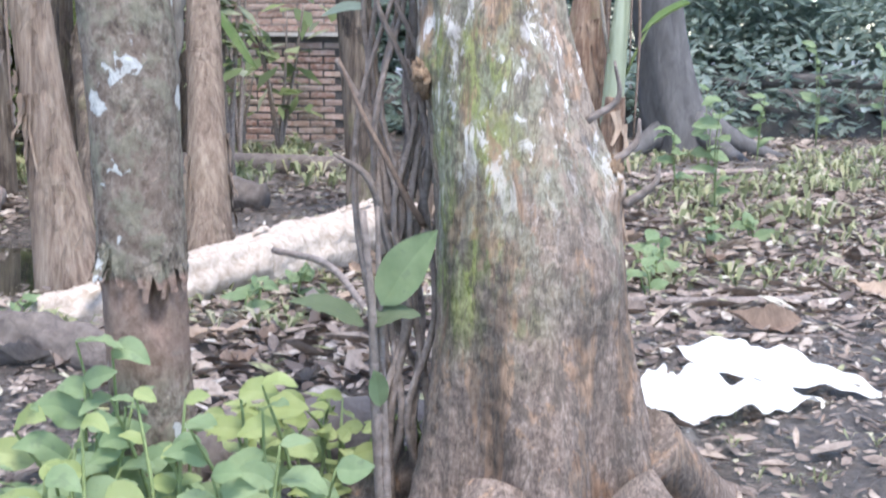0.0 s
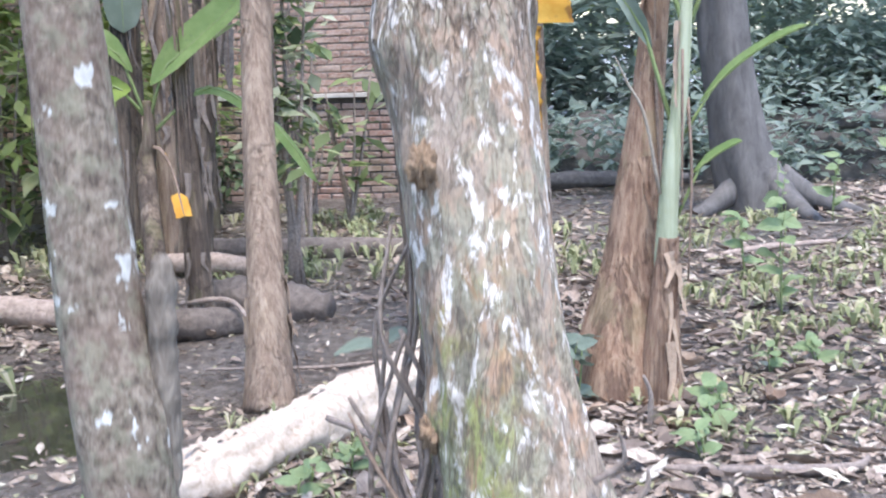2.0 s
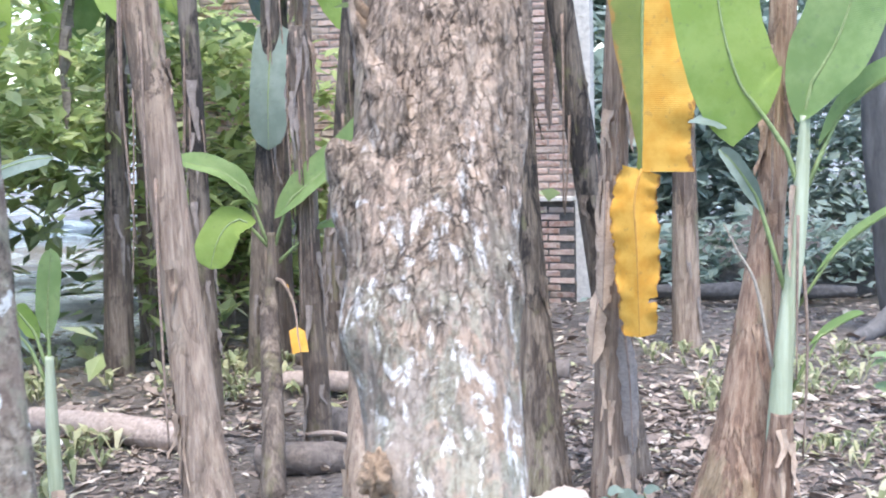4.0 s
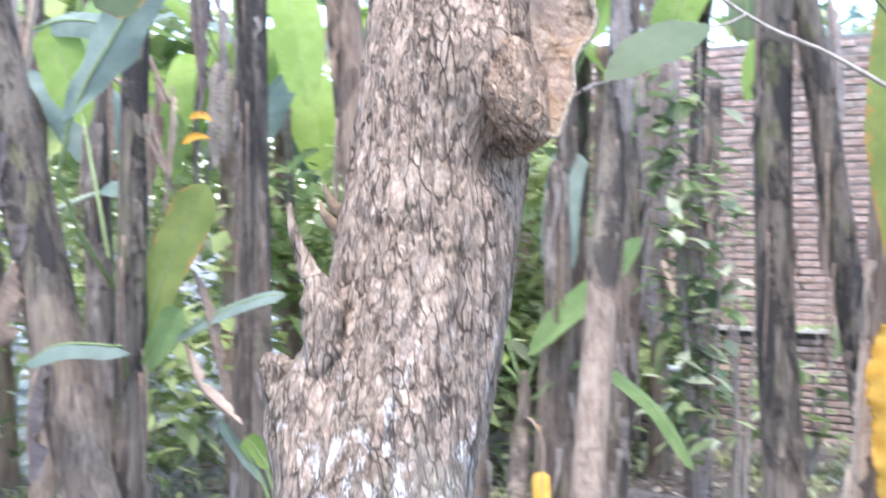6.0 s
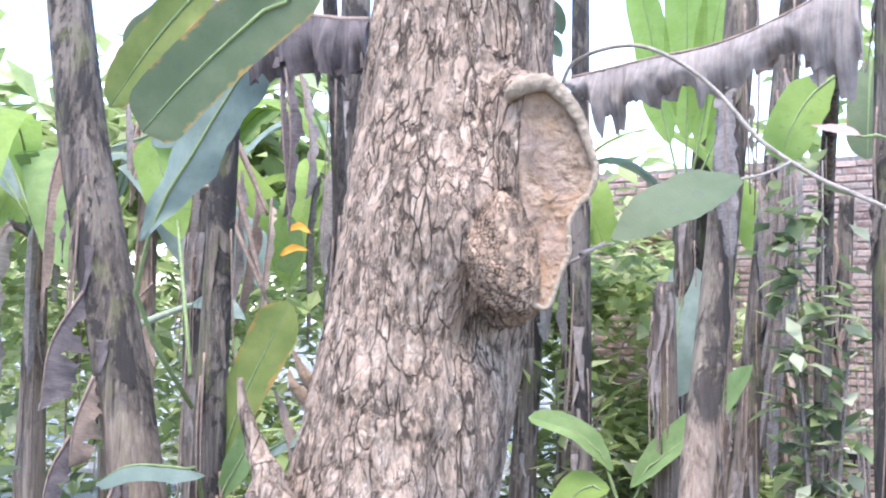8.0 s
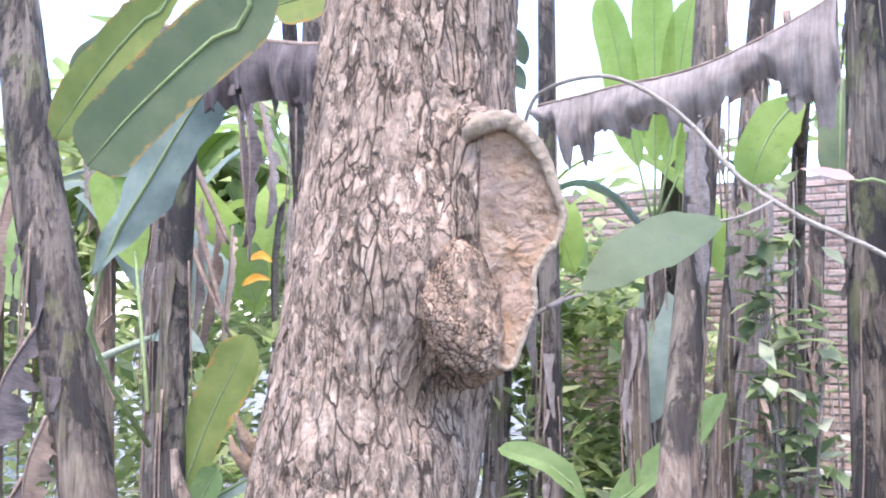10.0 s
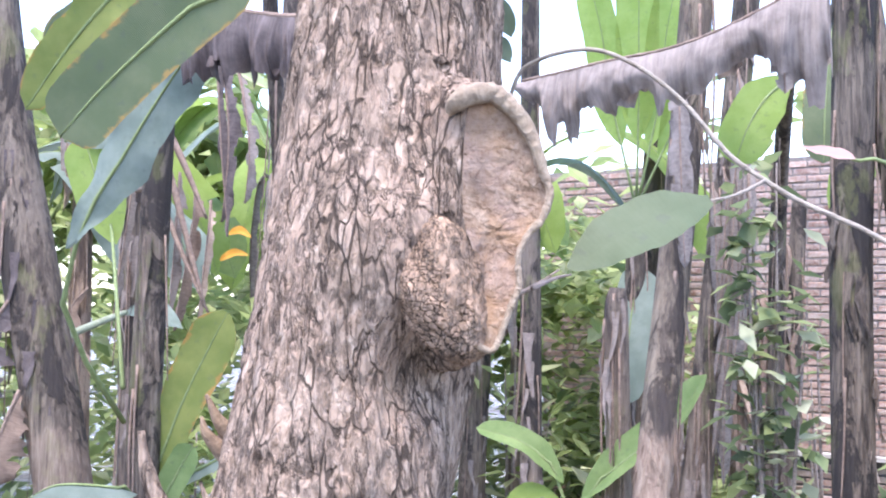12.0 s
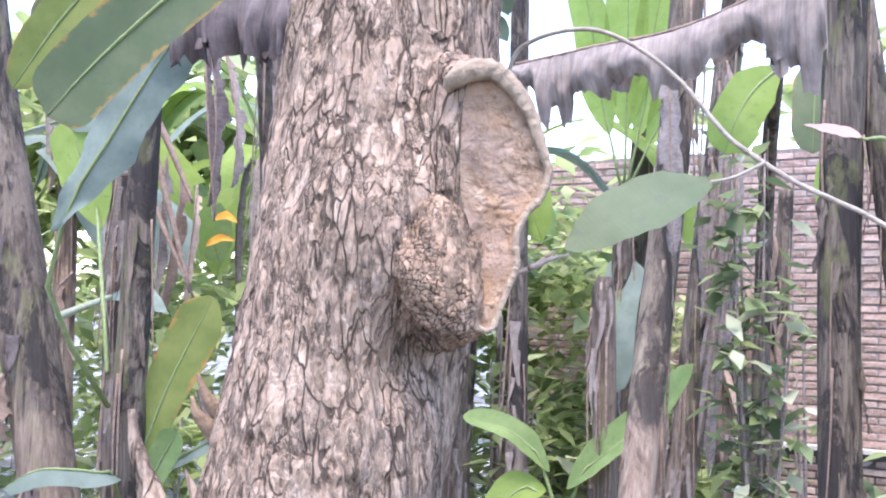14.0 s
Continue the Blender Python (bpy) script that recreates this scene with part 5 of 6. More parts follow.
dead_leaf(P, [(-1.62, 4.5, 1.45), (-1.55, 4.48, 1.25), (-1.50, 4.5, .95)], 0.035, M_DRY_BROWN, (0, -1, 0), 27, 0.2, nl=16)
dead_leaf(P, [(-1.66, 4.5, 1.2), (-1.58, 4.46, 1.05), (-1.42, 4.46, .92)], 0.03, M_DRY_TAN, (0, -1, 0), 28, 0.2, nl=16)

P = plant((-1.515, 4.9, 0), "small banana sucker with two upright leaves")
banana_stem(P, [(-1.355, 4.6, -.03, .03), (-1.36, 4.6, .35, .024), (-1.355, 4.6, .68, .015)], M_GREEN_STEM, 17.0, rng, 2, M_DRY_TAN)
banana_leaf(P, [(-1.355, 4.6, .74), (-1.345, 4.59, .88), (-1.32, 4.58, 1.06)], 0.042, (0.3, -0.9, 0.2), M_BANANA, petiole=[(-1.355, 4.6, .6)], fold=0.2)
banana_leaf(P, [(-1.385, 4.6, .74), (-1.435, 4.59, .82), (-1.465, 4.58, .86)], 0.045, (-0.2, -0.9, 0.3), M_BANANA_BACKLIT, petiole=[(-1.355, 4.6, .6)], fold=0.2)
banana_leaf(P, [(-1.395, 4.6, .68), (-1.485, 4.59, .8), (-1.575, 4.58, .92)], 0.025, (-0.2, -0.9, 0.3), M_BANANA_BLUE, petiole=[(-1.355, 4.6, .55)], fold=0.4)

# dark curtains of dead leaf over the broken stem
P = plant((-1.6, 4.9, 0), "banana stem under a dark curtain of dead leaves")
banana_stem(P, [(-1.66, 4.9, -.05, .05), (-1.64, 4.9, .9, .035), (-1.6, 4.9, 2.0, .028), (-1.5, 4.6, 2.9, .025)], M_SHEATH_DARK, 15.5, rng, 6, M_DRY)
draped(P, [(-1.55, 3.9, 2.66), (-1.36, 3.85, 2.60), (-1.18, 3.8, 2.56), (-1.02, 3.8, 2.53), (-.92, 3.8, 2.52)], [.08, .12, .20, .22, .17, .19, .14], M_DRY_DARK, 61, 0.008, 0.05)
for k, (x, z, l, w) in enumerate(((-1.64, 2.55, .50, .035), (-1.56, 2.45, .34, .03), (-1.67, 2.6, .6, .03))):
    dead_leaf(P, [(x - .05, 4.6, z + .12), (x, 4.56, z), (x + .03, 4.55, z - .5 * l), (x + rng.uniform(0, .08), 4.55, z - l)], w, (M_DRY_DARK, M_DRY)[k % 2], (rng.uniform(-.4, .4), -1, .1), 60 + k, .2, nl=24, wave=0.35)

# slender stems farther back
for k, (x, y, h) in enumerate(((-3.3, 6.0, 3.2), (-1.9, 8.4, 3.0), (-3.9, 7.4, 3.2), (-.78, 7.7, 2.6), (-.27, 8.0, 2.4), (-.58, 8.6, 2.2))):
    P = plant((x, y, 0), "slender dark banana stem with drooping dead strips")
    lean = rng.uniform(-.2, .2)
    banana_stem(P, [(x, y, -.05, .07), (x + lean * .3, y, h * .35, .055), (x + lean * .7, y, h * .7, .048), (x + lean, y, h, .04)], M_SHEATH_DARK if k % 3 else M_SHEATH, 50.0 + k, rng, 12, M_DRY)
    for q in range(4):
        z = rng.uniform(.55, .95) * h
        xx = x + lean * z / h + rng.uniform(-.09, .09)
        l = rng.uniform(.35, .8)
        dead_leaf(P, [(xx, y - .05, z), (xx + rng.uniform(-.08, .08), y - .1, z - .3 * l), (xx + rng.uniform(-.1, .1), y - .1, z - l)], rng.uniform(.02, .05), rng.choice((M_DRY, M_DRY_BROWN, M_DRY_TAN)), (rng.uniform(-.5, .5), -1, 0), 80 + 5 * k + q, .3, nl=14)

# leaves that hang in from the upper left
P = plant((-1.75, 4.3, 0), "banana plant with large arching blue-green leaves")
banana_stem(P, [(-1.85, 4.4, -.05, .07), (-1.83, 4.4, .8, .06), (-1.8, 4.4, 1.8, .05), (-1.77, 4.4, 2.6, .045)], M_SHEATH_DARK, 18.0, rng, 8)
banana_leaf(P, [(-1.76, 3.92, 1.93), (-1.60, 3.9, 2.13), (-1.46, 3.9, 2.33), (-1.34, 3.9, 2.48), (-1.29, 3.9, 2.55)], 0.088, (0.35, -0.85, 0.35), M_BANANA_BLUE, fold=-0.2, wave=0.16, ragged=0.06, rng=random.Random(8), nl=40, petiole=[(-1.82, 4.3, 1.4), (-1.83, 4.0, 1.75)], shape=lambda u: oblong(u, 0.3, 0.15), label="waxy blue-green leaf")
banana_leaf(P, [(-2.30, 4.9, 2.0), (-2.36, 4.9, 2.15), (-2.42, 4.9, 2.3), (-2.46, 4.9, 2.42)], 0.10, (0.2, -0.95, 0.2), M_BANANA_BACKLIT, fold=0.1, petiole=[(-1.9, 4.4, 1.5)])
banana_leaf(P, [(-2.55, 4.9, 2.40), (-2.42, 4.9, 2.43), (-2.28, 4.9, 2.42), (-2.18, 4.9, 2.38)], 0.07, (0.1, -0.8, 0.5), M_BANANA_BLUE, fold=-0.4)
P = plant((-1.85, 2.5, 0), "broad-leaved banana sucker with a brown-tipped leaf")
banana_stem(P, [(-1.85, 2.5, -.05, .05), (-1.85, 2.5, .8, .045), (-1.83, 2.5, 1.7, .04), (-1.75, 2.5, 2.5, .03)], M_GREEN_STEM, 19.0, rng, 4, M_DRY_TAN)
banana_leaf(P, [(-0.55, 2.9, 2.42), (-0.66, 2.9, 2.345), (-0.79, 2.9, 2.255), (-0.90, 2.9, 2.17), (-0.985, 2.9, 2.09)], 0.075, (0.45, -0.85, 0.1), M_BANANA_DULL, fold=0.1, shape=lambda u: oblong(u, 0.15, 0.14), petiole=[(-1.75, 2.5, 2.5), (-1.3, 2.8, 2.95), (-0.75, 2.9, 2.75)], label="broad dull leaf with browned tip")
banana_leaf(P, [(-0.84, 3.05, 2.50), (-0.96, 3.04, 2.41), (-1.07, 3.03, 2.30), (-1.17, 3.02, 2.17)], 0.055, (0.45, -0.85, 0.1), M_BANANA_OLIVE, fold=0.25, ragged=0.1, wave=0.1, petiole=[(-1.75, 2.5, 2.5), (-1.3, 2.85, 2.9), (-0.95, 3.02, 2.75)])
banana_leaf(P, [(-1.1, 3.3, 2.52), (-1.22, 3.3, 2.43), (-1.35, 3.3, 2.36)], 0.06, (0.3, -0.9, 0.1), M_BANANA_DULL, fold=0.2, petiole=[(-1.75, 2.5, 2.5), (-1.4, 3.0, 2.8)])
banana_leaf(P, [(-0.42, 3.1, 2.55), (-0.56, 3.1, 2.46), (-0.68, 3.1, 2.43)], 0.06, (0.3, -0.9, 0.1), M_BANANA_OLIVE, fold=0.2, petiole=[(-1.75, 2.5, 2.5), (-1.3, 2.9, 3.0), (-0.5, 3.1, 2.8)])

# young plant in the middle ground
P = plant((-0.72, 5.6, 0), "young banana plant with spreading light green leaves")
banana_stem(P, [(-.68, 5.2, -.05, .05), (-.69, 5.35, .3, .045), (-.72, 5.6, .7, .04), (-.70, 5.6, .84, .03), (-.70, 5.6, 1.0, .018)], M_SHEATH_DARK, 20.0, rng, 6)
banana_leaf(P, [(-.68, 5.58, 1.06), (-.58, 5.56, 1.16), (-.46, 5.54, 1.26), (-.32, 5.52, 1.38), (-.2, 5.5, 1.55)], 0.085, (-0.35, -0.75, 0.55), M_BANANA, petiole=[(-.70, 5.6, .9)], fold=0.35, shape=lambda u: oblong(u, 0.3, 0.35))
banana_leaf(P, [(-.75, 5.58, 1.12), (-.83, 5.56, 1.22), (-.92, 5.54, 1.28), (-1.08, 5.52, 1.32)], 0.055, (0.3, -0.7, 0.6), M_BANANA, petiole=[(-.70, 5.6, .9)], fold=0.4)
banana_leaf(P, [(-.76, 5.58, 1.05), (-.86, 5.55, 1.05), (-.92, 5.53, .97), (-.95, 5.52, .86)], 0.085, (0.0, -0.9, 0.5), M_BANANA_BACKLIT, petiole=[(-.70, 5.6, .92)], fold=0.1)
banana_leaf(P, [(-.58, 5.6, 1.0), (-.42, 5.6, 1.04), (-.26, 5.58, .95), (-.14, 5.57, .84), (.0, 5.56, .62)], 0.042, (0.35, -0.5, 0.8), M_BANANA, petiole=[(-.70, 5.6, .85)], fold=-0.3)
banana_leaf(P, [(-.64, 5.58, .78), (-.60, 5.5, .68), (-.575, 5.35, .60), (-.56, 5.3, .54)], 0.035, (0.2, -1, 0.1), M_YELLOW, M_DRY_RIB, "yellow_leaf", fold=-0.2, petiole=[(-.70, 5.6, .8), (-.66, 5.56, .8)], shape=lambda u: 0.1 if u < 0.55 else 1.0)


# waxy leaf against the wall and other back leaves
P = plant((-0.95, 7.9, 0), "far banana plant with a waxy hanging leaf")
banana_stem(P, [(-.98, 7.9, -.05, .09), (-.97, 7.9, 1.0, .075), (-.93, 7.9, 2.2, .065), (-.9, 7.9, 3.4, .06)], M_SHEATH_DARK, 22.0, rng, 8)
banana_leaf(P, [(-.86, 7.4, 2.0), (-.90, 7.35, 1.85), (-.92, 7.3, 1.6), (-.93, 7.3, 1.3)], 0.105, (0, -1, 0.1), M_BANANA_BLUE, fold=-0.1, shape=lambda u: oblong(u, 0.1, 0.2), petiole=[(-.92, 7.6, 2.3)])
P = plant((-0.24, 7.6, 0), "banana plant with pale green leaf behind the shaggy stem")
banana_stem(P, [(-.24, 7.6, -.05, .055), (-.23, 7.6, 1.2, .045), (-.20, 7.5, 2.3, .04), (0.0, 6.3, 2.9, .03)], M_SHEATH_DARK, 23.0, rng, 8)
banana_leaf(P, [(.08, 5.6, 2.62), (.0, 5.55, 2.54), (-.06, 5.5, 2.42), (-.1, 5.5, 2.3)], 0.09, (0.2, -0.95, 0.1), M_BANANA_BACKLIT, fold=0.1)
banana_leaf(P, [(.2, 5.7, 2.7), (.2, 5.6, 2.5), (.2, 5.55, 2.3)], 0.08, (0.1, -1, 0.1), M_BANANA_DULL, fold=0.2)

# ---- climber with a single broad leaf in front ----
VINE = thing("vine", (1.7, 2.2, 0), "thin pale vine arching across with a few broad leaves", "vine")
rod("stem", [(0.10, 2.3, 1.75, .0027), (0.13, 2.3, 1.95, .0027), (0.149, 2.3, 2.032, .0027), (0.173, 2.3, 2.054, .0027), (0.214, 2.3, 2.064, .0027), (0.254, 2.3, 2.061, .0027), (0.301, 2.3, 2.037, .0027), (0.346, 2.3, 1.999, .0028), (0.384, 2.3, 1.953, .003), (0.409, 2.3, 1.927, .003), (0.469, 2.3, 1.886, .003), (0.516, 2.3, 1.863, .003), (0.561, 2.3, 1.839, .003), (0.75, 2.3, 1.72, .005), (1.2, 2.25, 1.45, .006), (1.62, 2.2, 0.8, .007), (1.7, 2.2, -0.03, .008)], M_VINE, VINE, 7, 110)
rod("leaf_stalk", [(0.438, 2.3, 1.907, .0022), (0.424, 2.26, 1.893, .002), (0.410, 2.23, 1.883, .0018), (0.396, 2.2, 1.877, .0018)], M_VINE, VINE)
bm = bmesh.new()
blade(bm, [(0.396, 2.2, 1.877), (0.358, 2.17, 1.862), (0.315, 2.13, 1.835), (0.274, 2.10, 1.802)], 0.036, lambda u: math.sin(math.pi * min(1.0, 0.03 + u ** 1.12 * 0.96)) ** 0.75 + 0.01, (-0.25, -0.94, 0.25), 0.06, 26, 5, 0.05, 0, random.Random(5))
part('leaf', bm, M_BROAD, VINE)
small_leaf(VINE, (0.560, 1.9, 1.880), (0.517, 1.9, 1.891), 0.008, M_PINK, (0, -0.6, 0.8), 0.0)
rod("leaf_stalk", [(0.556, 1.9, 1.880, .0012), (0.60, 1.95, 1.865, .002), (0.75, 2.29, 1.722, .003)], M_RIB, VINE)
for b, t, w in (((0.15, 2.28, 2.05), (0.10, 2.26, 2.09), 0.02), ((0.14, 2.28, 2.04), (0.11, 2.26, 2.01), 0.014), ((0.15, 2.28, 2.08), (0.13, 2.27, 2.13), 0.012)):
    small_leaf(VINE, b, t, w, M_BROAD)

# ---- low weeds by the trees ----
def weed(base, label, leaves, height, spread, size, seed, material=M_WEED, stems=3, group="low weeds"):
    r = random.Random(seed)
    t = thing("weed", base, label, "weed", group)
    b = Vector(base)
    for s in range(stems):
        a = r.uniform(0, 6.28)
        top = b + Vector((math.cos(a) * spread * r.uniform(.3, 1), math.sin(a) * spread * r.uniform(.3, .8), height * r.uniform(.65, 1)))
        midp = b.lerp(top, 0.55) + Vector((r.uniform(-.03, .03), r.uniform(-.03, .03), 0.02))
        line = [(*b, .004), (*midp, .003), (*top, .0015)]
        rod("stem", [(b.x, b.y, b.z - .02, .004)] + line[1:], M_RIB, t, 5, 10)
        for k in range(leaves):
            u = (k + 1) / leaves
            p = Vector(spline(line, 21)[int(u * 20)][:3])
            ang = k * 2.4 + r.uniform(-.4, .4)
            l = size * r.uniform(.65, 1.2)
            q = p + Vector((math.cos(ang) * l, math.sin(ang) * l, r.uniform(-.35, .4) * l))
            small_leaf(t, tuple(p), tuple(q), l * r.uniform(.26, .40), material, (r.uniform(-.9, .9), r.uniform(-1.1, .1), 0.7), l * r.uniform(-.1, .2))
    return t


rw = random.Random(77)
for k in range(34):
    x = -0.68 + 0.42 * (k / 33) + rw.uniform(-.02, .02)
    y = 1.38 + rw.uniform(-.08, .10)
    weed((x, y, 0.0), "soft light green weed with heart-shaped leaves", 6, rw.uniform(.14, .38), .08, rw.uniform(.036, .062), 100 + k, (M_WEED, M_WEED_PALE)[k % 3 == 0])
weed((-0.48, 1.44, 0.0), "tall soft weed with drooping pale leaves", 6, .46, .04, .055, 131)
for k, (x, y) in enumerate(((-0.1, 1.93), (-0.19, 1.9), (-0.06, 1.86), (-0.26, 1.92), (-0.14, 1.98), (-0.3, 1.85))):
    weed((x, y, 0.0), "small yellow-green seedling with round leaves", 5, rw.uniform(.10, .19), .04, .045, 150 + k, M_WEED_PALE)
for k, (x, y, h) in enumerate(((2.75, 7.1, .5), (3.3, 7.6, .5), (4.3, 8.7, .75), (4.6, 8.3, .8), (1.9, 5.1, .5), (2.1, 6.0, .3))):
    weed((x, y, 0.0), "slender green seedling with whorled leaves", 5, h, .05, .11, 170 + k, M_WEED, 2)
for k, (x, y) in enumerate(((0.70, 4.3), (0.64, 4.1), (0.74, 4.05), (0.62, 4.35))):
    weed((x, y, 0.0), "low bluish green herb beside the thick stem", 6, .22, .08, .075, 190 + k, M_BANANA_BLUE)
for k, (x, y) in enumerate(((1.05, 3.62), (1.12, 3.8), (1.7, 4.3), (1.5, 4.25), (0.95, 3.4), (-0.2, 3.35), (-0.05, 3.5), (-0.75, 3.25))):
    weed((x, y, 0.0), "small leafy seedling in the litter", 4, .12, .05, .07, 210 + k, M_WEED, 2)

# far sapling before the wall
def bush(base, label, height, spread, count, size, seed, material, name="shrub"):
    """A shrub with several woody stems and many separate leaves in one crown."""
    r = random.Random(seed)
    t = thing(name, base, label, "shrub", "shrubs")
    b = Vector(base)
    tips = []
    for s in range(5):
        a = r.uniform(0, 6.28)
        top = b + Vector((math.cos(a) * spread * .6, math.sin(a) * spread * .4, height * r.uniform(.7, 1)))
        rod("stem", [(b.x + r.uniform(-.05, .05), b.y, b.z - .03, .016), (*b.lerp(top, .5), .010), (*top, .004)], M_TWIG, t, 6, 10)
        tips.append(top)
    bm = bmesh.new()
    for k in range(count):
        top = r.choice(tips)
        p = b.lerp(top, r.uniform(.3, 1.05)) + Vector((r.gauss(0, spread * .3), r.gauss(0, spread * .25), r.gauss(0, spread * .2)))
        leaf_quad(bm, p, size * r.uniform(.6, 1.3), r)
    part("crown", bm, material, t)
    return t


def leaf_quad(bm, p, l, r, flat=0.0):
    a = r.uniform(0, 6.28)
    tilt = r.uniform(-.9, .4) * (1 - flat)
    d = Vector((math.cos(a) * math.cos(tilt), math.sin(a) * math.cos(tilt), math.sin(tilt)))
    s = d.cross(Vector((r.uniform(-.5, .5), r.uniform(-.5, .5), 1))).normalized() * l * r.uniform(.18, .3)
    up = s.cross(d).normalized() * l * 0.07
    v = [bm.verts.new(q) for q in (p, p + d * l * .45 + s + up, p + d * l, p + d * l * .45 - s + up, p + d * l * .5)]
    bm.faces.new((v[0], v[4], v[1]))
    bm.faces.new((v[1], v[4], v[2]))
    bm.faces.new((v[0], v[3], v[4]))
    bm.faces.new((v[3], v[2], v[4]))


bush((-0.09, 6.5, 0), "slim leafy sapling with pale oval leaves before the wall", 2.45, .23, 360, .14, 301, M_FOL_MIX, "sapling")
bush((0.02, 7.6, 0), "dry-stemmed shrub with a few leaves before the wall", 1.7, .16, 36, .12, 302, M_FOL_MIX)
bush((0.36, 8.5, 0), "low plant with long narrow leaves", 1.0, .26, 46, .20, 303, M_FOL_MIX)
bush((0.10, 8.9, 0), "low plant with long narrow leaves", 0.8, .22, 26, .18, 304, M_FOL_MIX)
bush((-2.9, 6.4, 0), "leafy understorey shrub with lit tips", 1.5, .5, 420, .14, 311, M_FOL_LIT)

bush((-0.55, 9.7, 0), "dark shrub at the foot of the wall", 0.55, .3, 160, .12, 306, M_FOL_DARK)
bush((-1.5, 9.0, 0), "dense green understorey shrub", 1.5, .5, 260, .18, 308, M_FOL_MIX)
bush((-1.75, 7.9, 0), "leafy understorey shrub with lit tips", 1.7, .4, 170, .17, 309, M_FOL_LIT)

# ---- far right: trunk, bank, hedge ----
T = thing("tree", (3.15, 8.3, 0), "dark shaded trunk of a large distant tree", "tree")
bm = bmesh.new()
tube(bm, [(3.15, 8.3, -.1, .32), (3.05, 8.3, .15, .24), (2.95, 8.3, .5, .19), (2.85, 8.3, 1.2, .16), (2.8, 8.3, 2.2, .15), (2.75, 8.3, 4.5, .13)], 60, 30, lambda a, u, q: 1 + 0.08 * noise.noise(Vector((math.cos(a) * 2, math.sin(a) * 2, q.z * 2))) + 0.05 * math.cos(5 * a))
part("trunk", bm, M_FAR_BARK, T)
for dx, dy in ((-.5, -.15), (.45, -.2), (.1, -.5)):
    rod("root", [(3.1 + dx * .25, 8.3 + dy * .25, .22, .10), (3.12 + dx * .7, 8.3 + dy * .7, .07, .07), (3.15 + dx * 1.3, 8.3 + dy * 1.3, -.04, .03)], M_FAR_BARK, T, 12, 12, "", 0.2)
bm = bmesh.new()
prev = None
for k in range(120):
    u = k / 119
    x, y = 1.3 + 10 * u, 10.7 - 1.9 * u
    row = []
    for d, h in ((-.55, -.1), (-.35, .12), (-.12, .26), (.05, .34), (.4, .40), (1.2, .42), (2.4, -.15)):
        w = 0.22 * noise.noise(Vector((x * 1.3, d * 3, 1))) + 0.09 * noise.noise(Vector((x * 6, d * 8, 2)))
        row.append(bm.verts.new((x + w, y + d + w, h + w * 1.2 if h > 0 else h)))
    if prev:
        for q in range(6):
            bm.faces.new((prev[q], row[q], row[q + 1], prev[q + 1]))
    prev = row
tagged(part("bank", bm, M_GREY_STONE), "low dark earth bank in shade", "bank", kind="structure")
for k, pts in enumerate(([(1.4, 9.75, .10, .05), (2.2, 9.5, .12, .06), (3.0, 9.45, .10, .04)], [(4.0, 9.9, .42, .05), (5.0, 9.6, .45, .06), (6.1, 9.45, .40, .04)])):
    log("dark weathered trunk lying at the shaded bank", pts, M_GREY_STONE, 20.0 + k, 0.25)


def leaf_cloud(name, label, boxes, count, size, material, seed, flat=0.0):
    """Far leaves that nobody could count."""
    r = random.Random(seed)
    vs, fs = [], []
    for cx, cy, cz, sx, sy, sz in boxes:
        clumps = [(cx + r.uniform(-1, 1) * sx, cy + r.uniform(-1, 1) * sy, cz + r.uniform(-1, 1) * sz, r.uniform(.12, .4) * max(sx, sz)) for _ in range(14)]
        for _ in range(count // len(boxes)):
            c = r.choice(clumps)
            p = Vector((c[0] + r.gauss(0, c[3]), c[1] + r.gauss(0, c[3]), c[2] + r.gauss(0, c[3] * .7)))
            if p.z < 0.02:
                continue
            l = size * r.uniform(.5, 1.4)
            a, tilt = r.uniform(0, 6.28), r.uniform(-.9, .5) * (1 - flat)
            d = Vector((math.cos(a) * math.cos(tilt), math.sin(a) * math.cos(tilt), math.sin(tilt)))
            s = d.cross(Vector((r.uniform(-.5, .5), r.uniform(-.5, .5), 1))).normalized() * l * r.uniform(.2, .32)
            up = s.cross(d).normalized() * l * .08
            i = len(vs)
            vs += [tuple(p), tuple(p + d * l * .45 + s + up), tuple(p + d * l), tuple(p + d * l * .45 - s + up), tuple(p + d * l * .5)]
            fs += [(i, i + 4, i + 1), (i + 1, i + 4, i + 2), (i, i + 3, i + 4), (i + 3, i + 2, i + 4)]
    me = bpy.data.meshes.new(name)
    me.from_pydata(vs, [], fs)
    me.materials.append(material)
    return tagged(new(name, me), label, "foliage", kind="stuff")


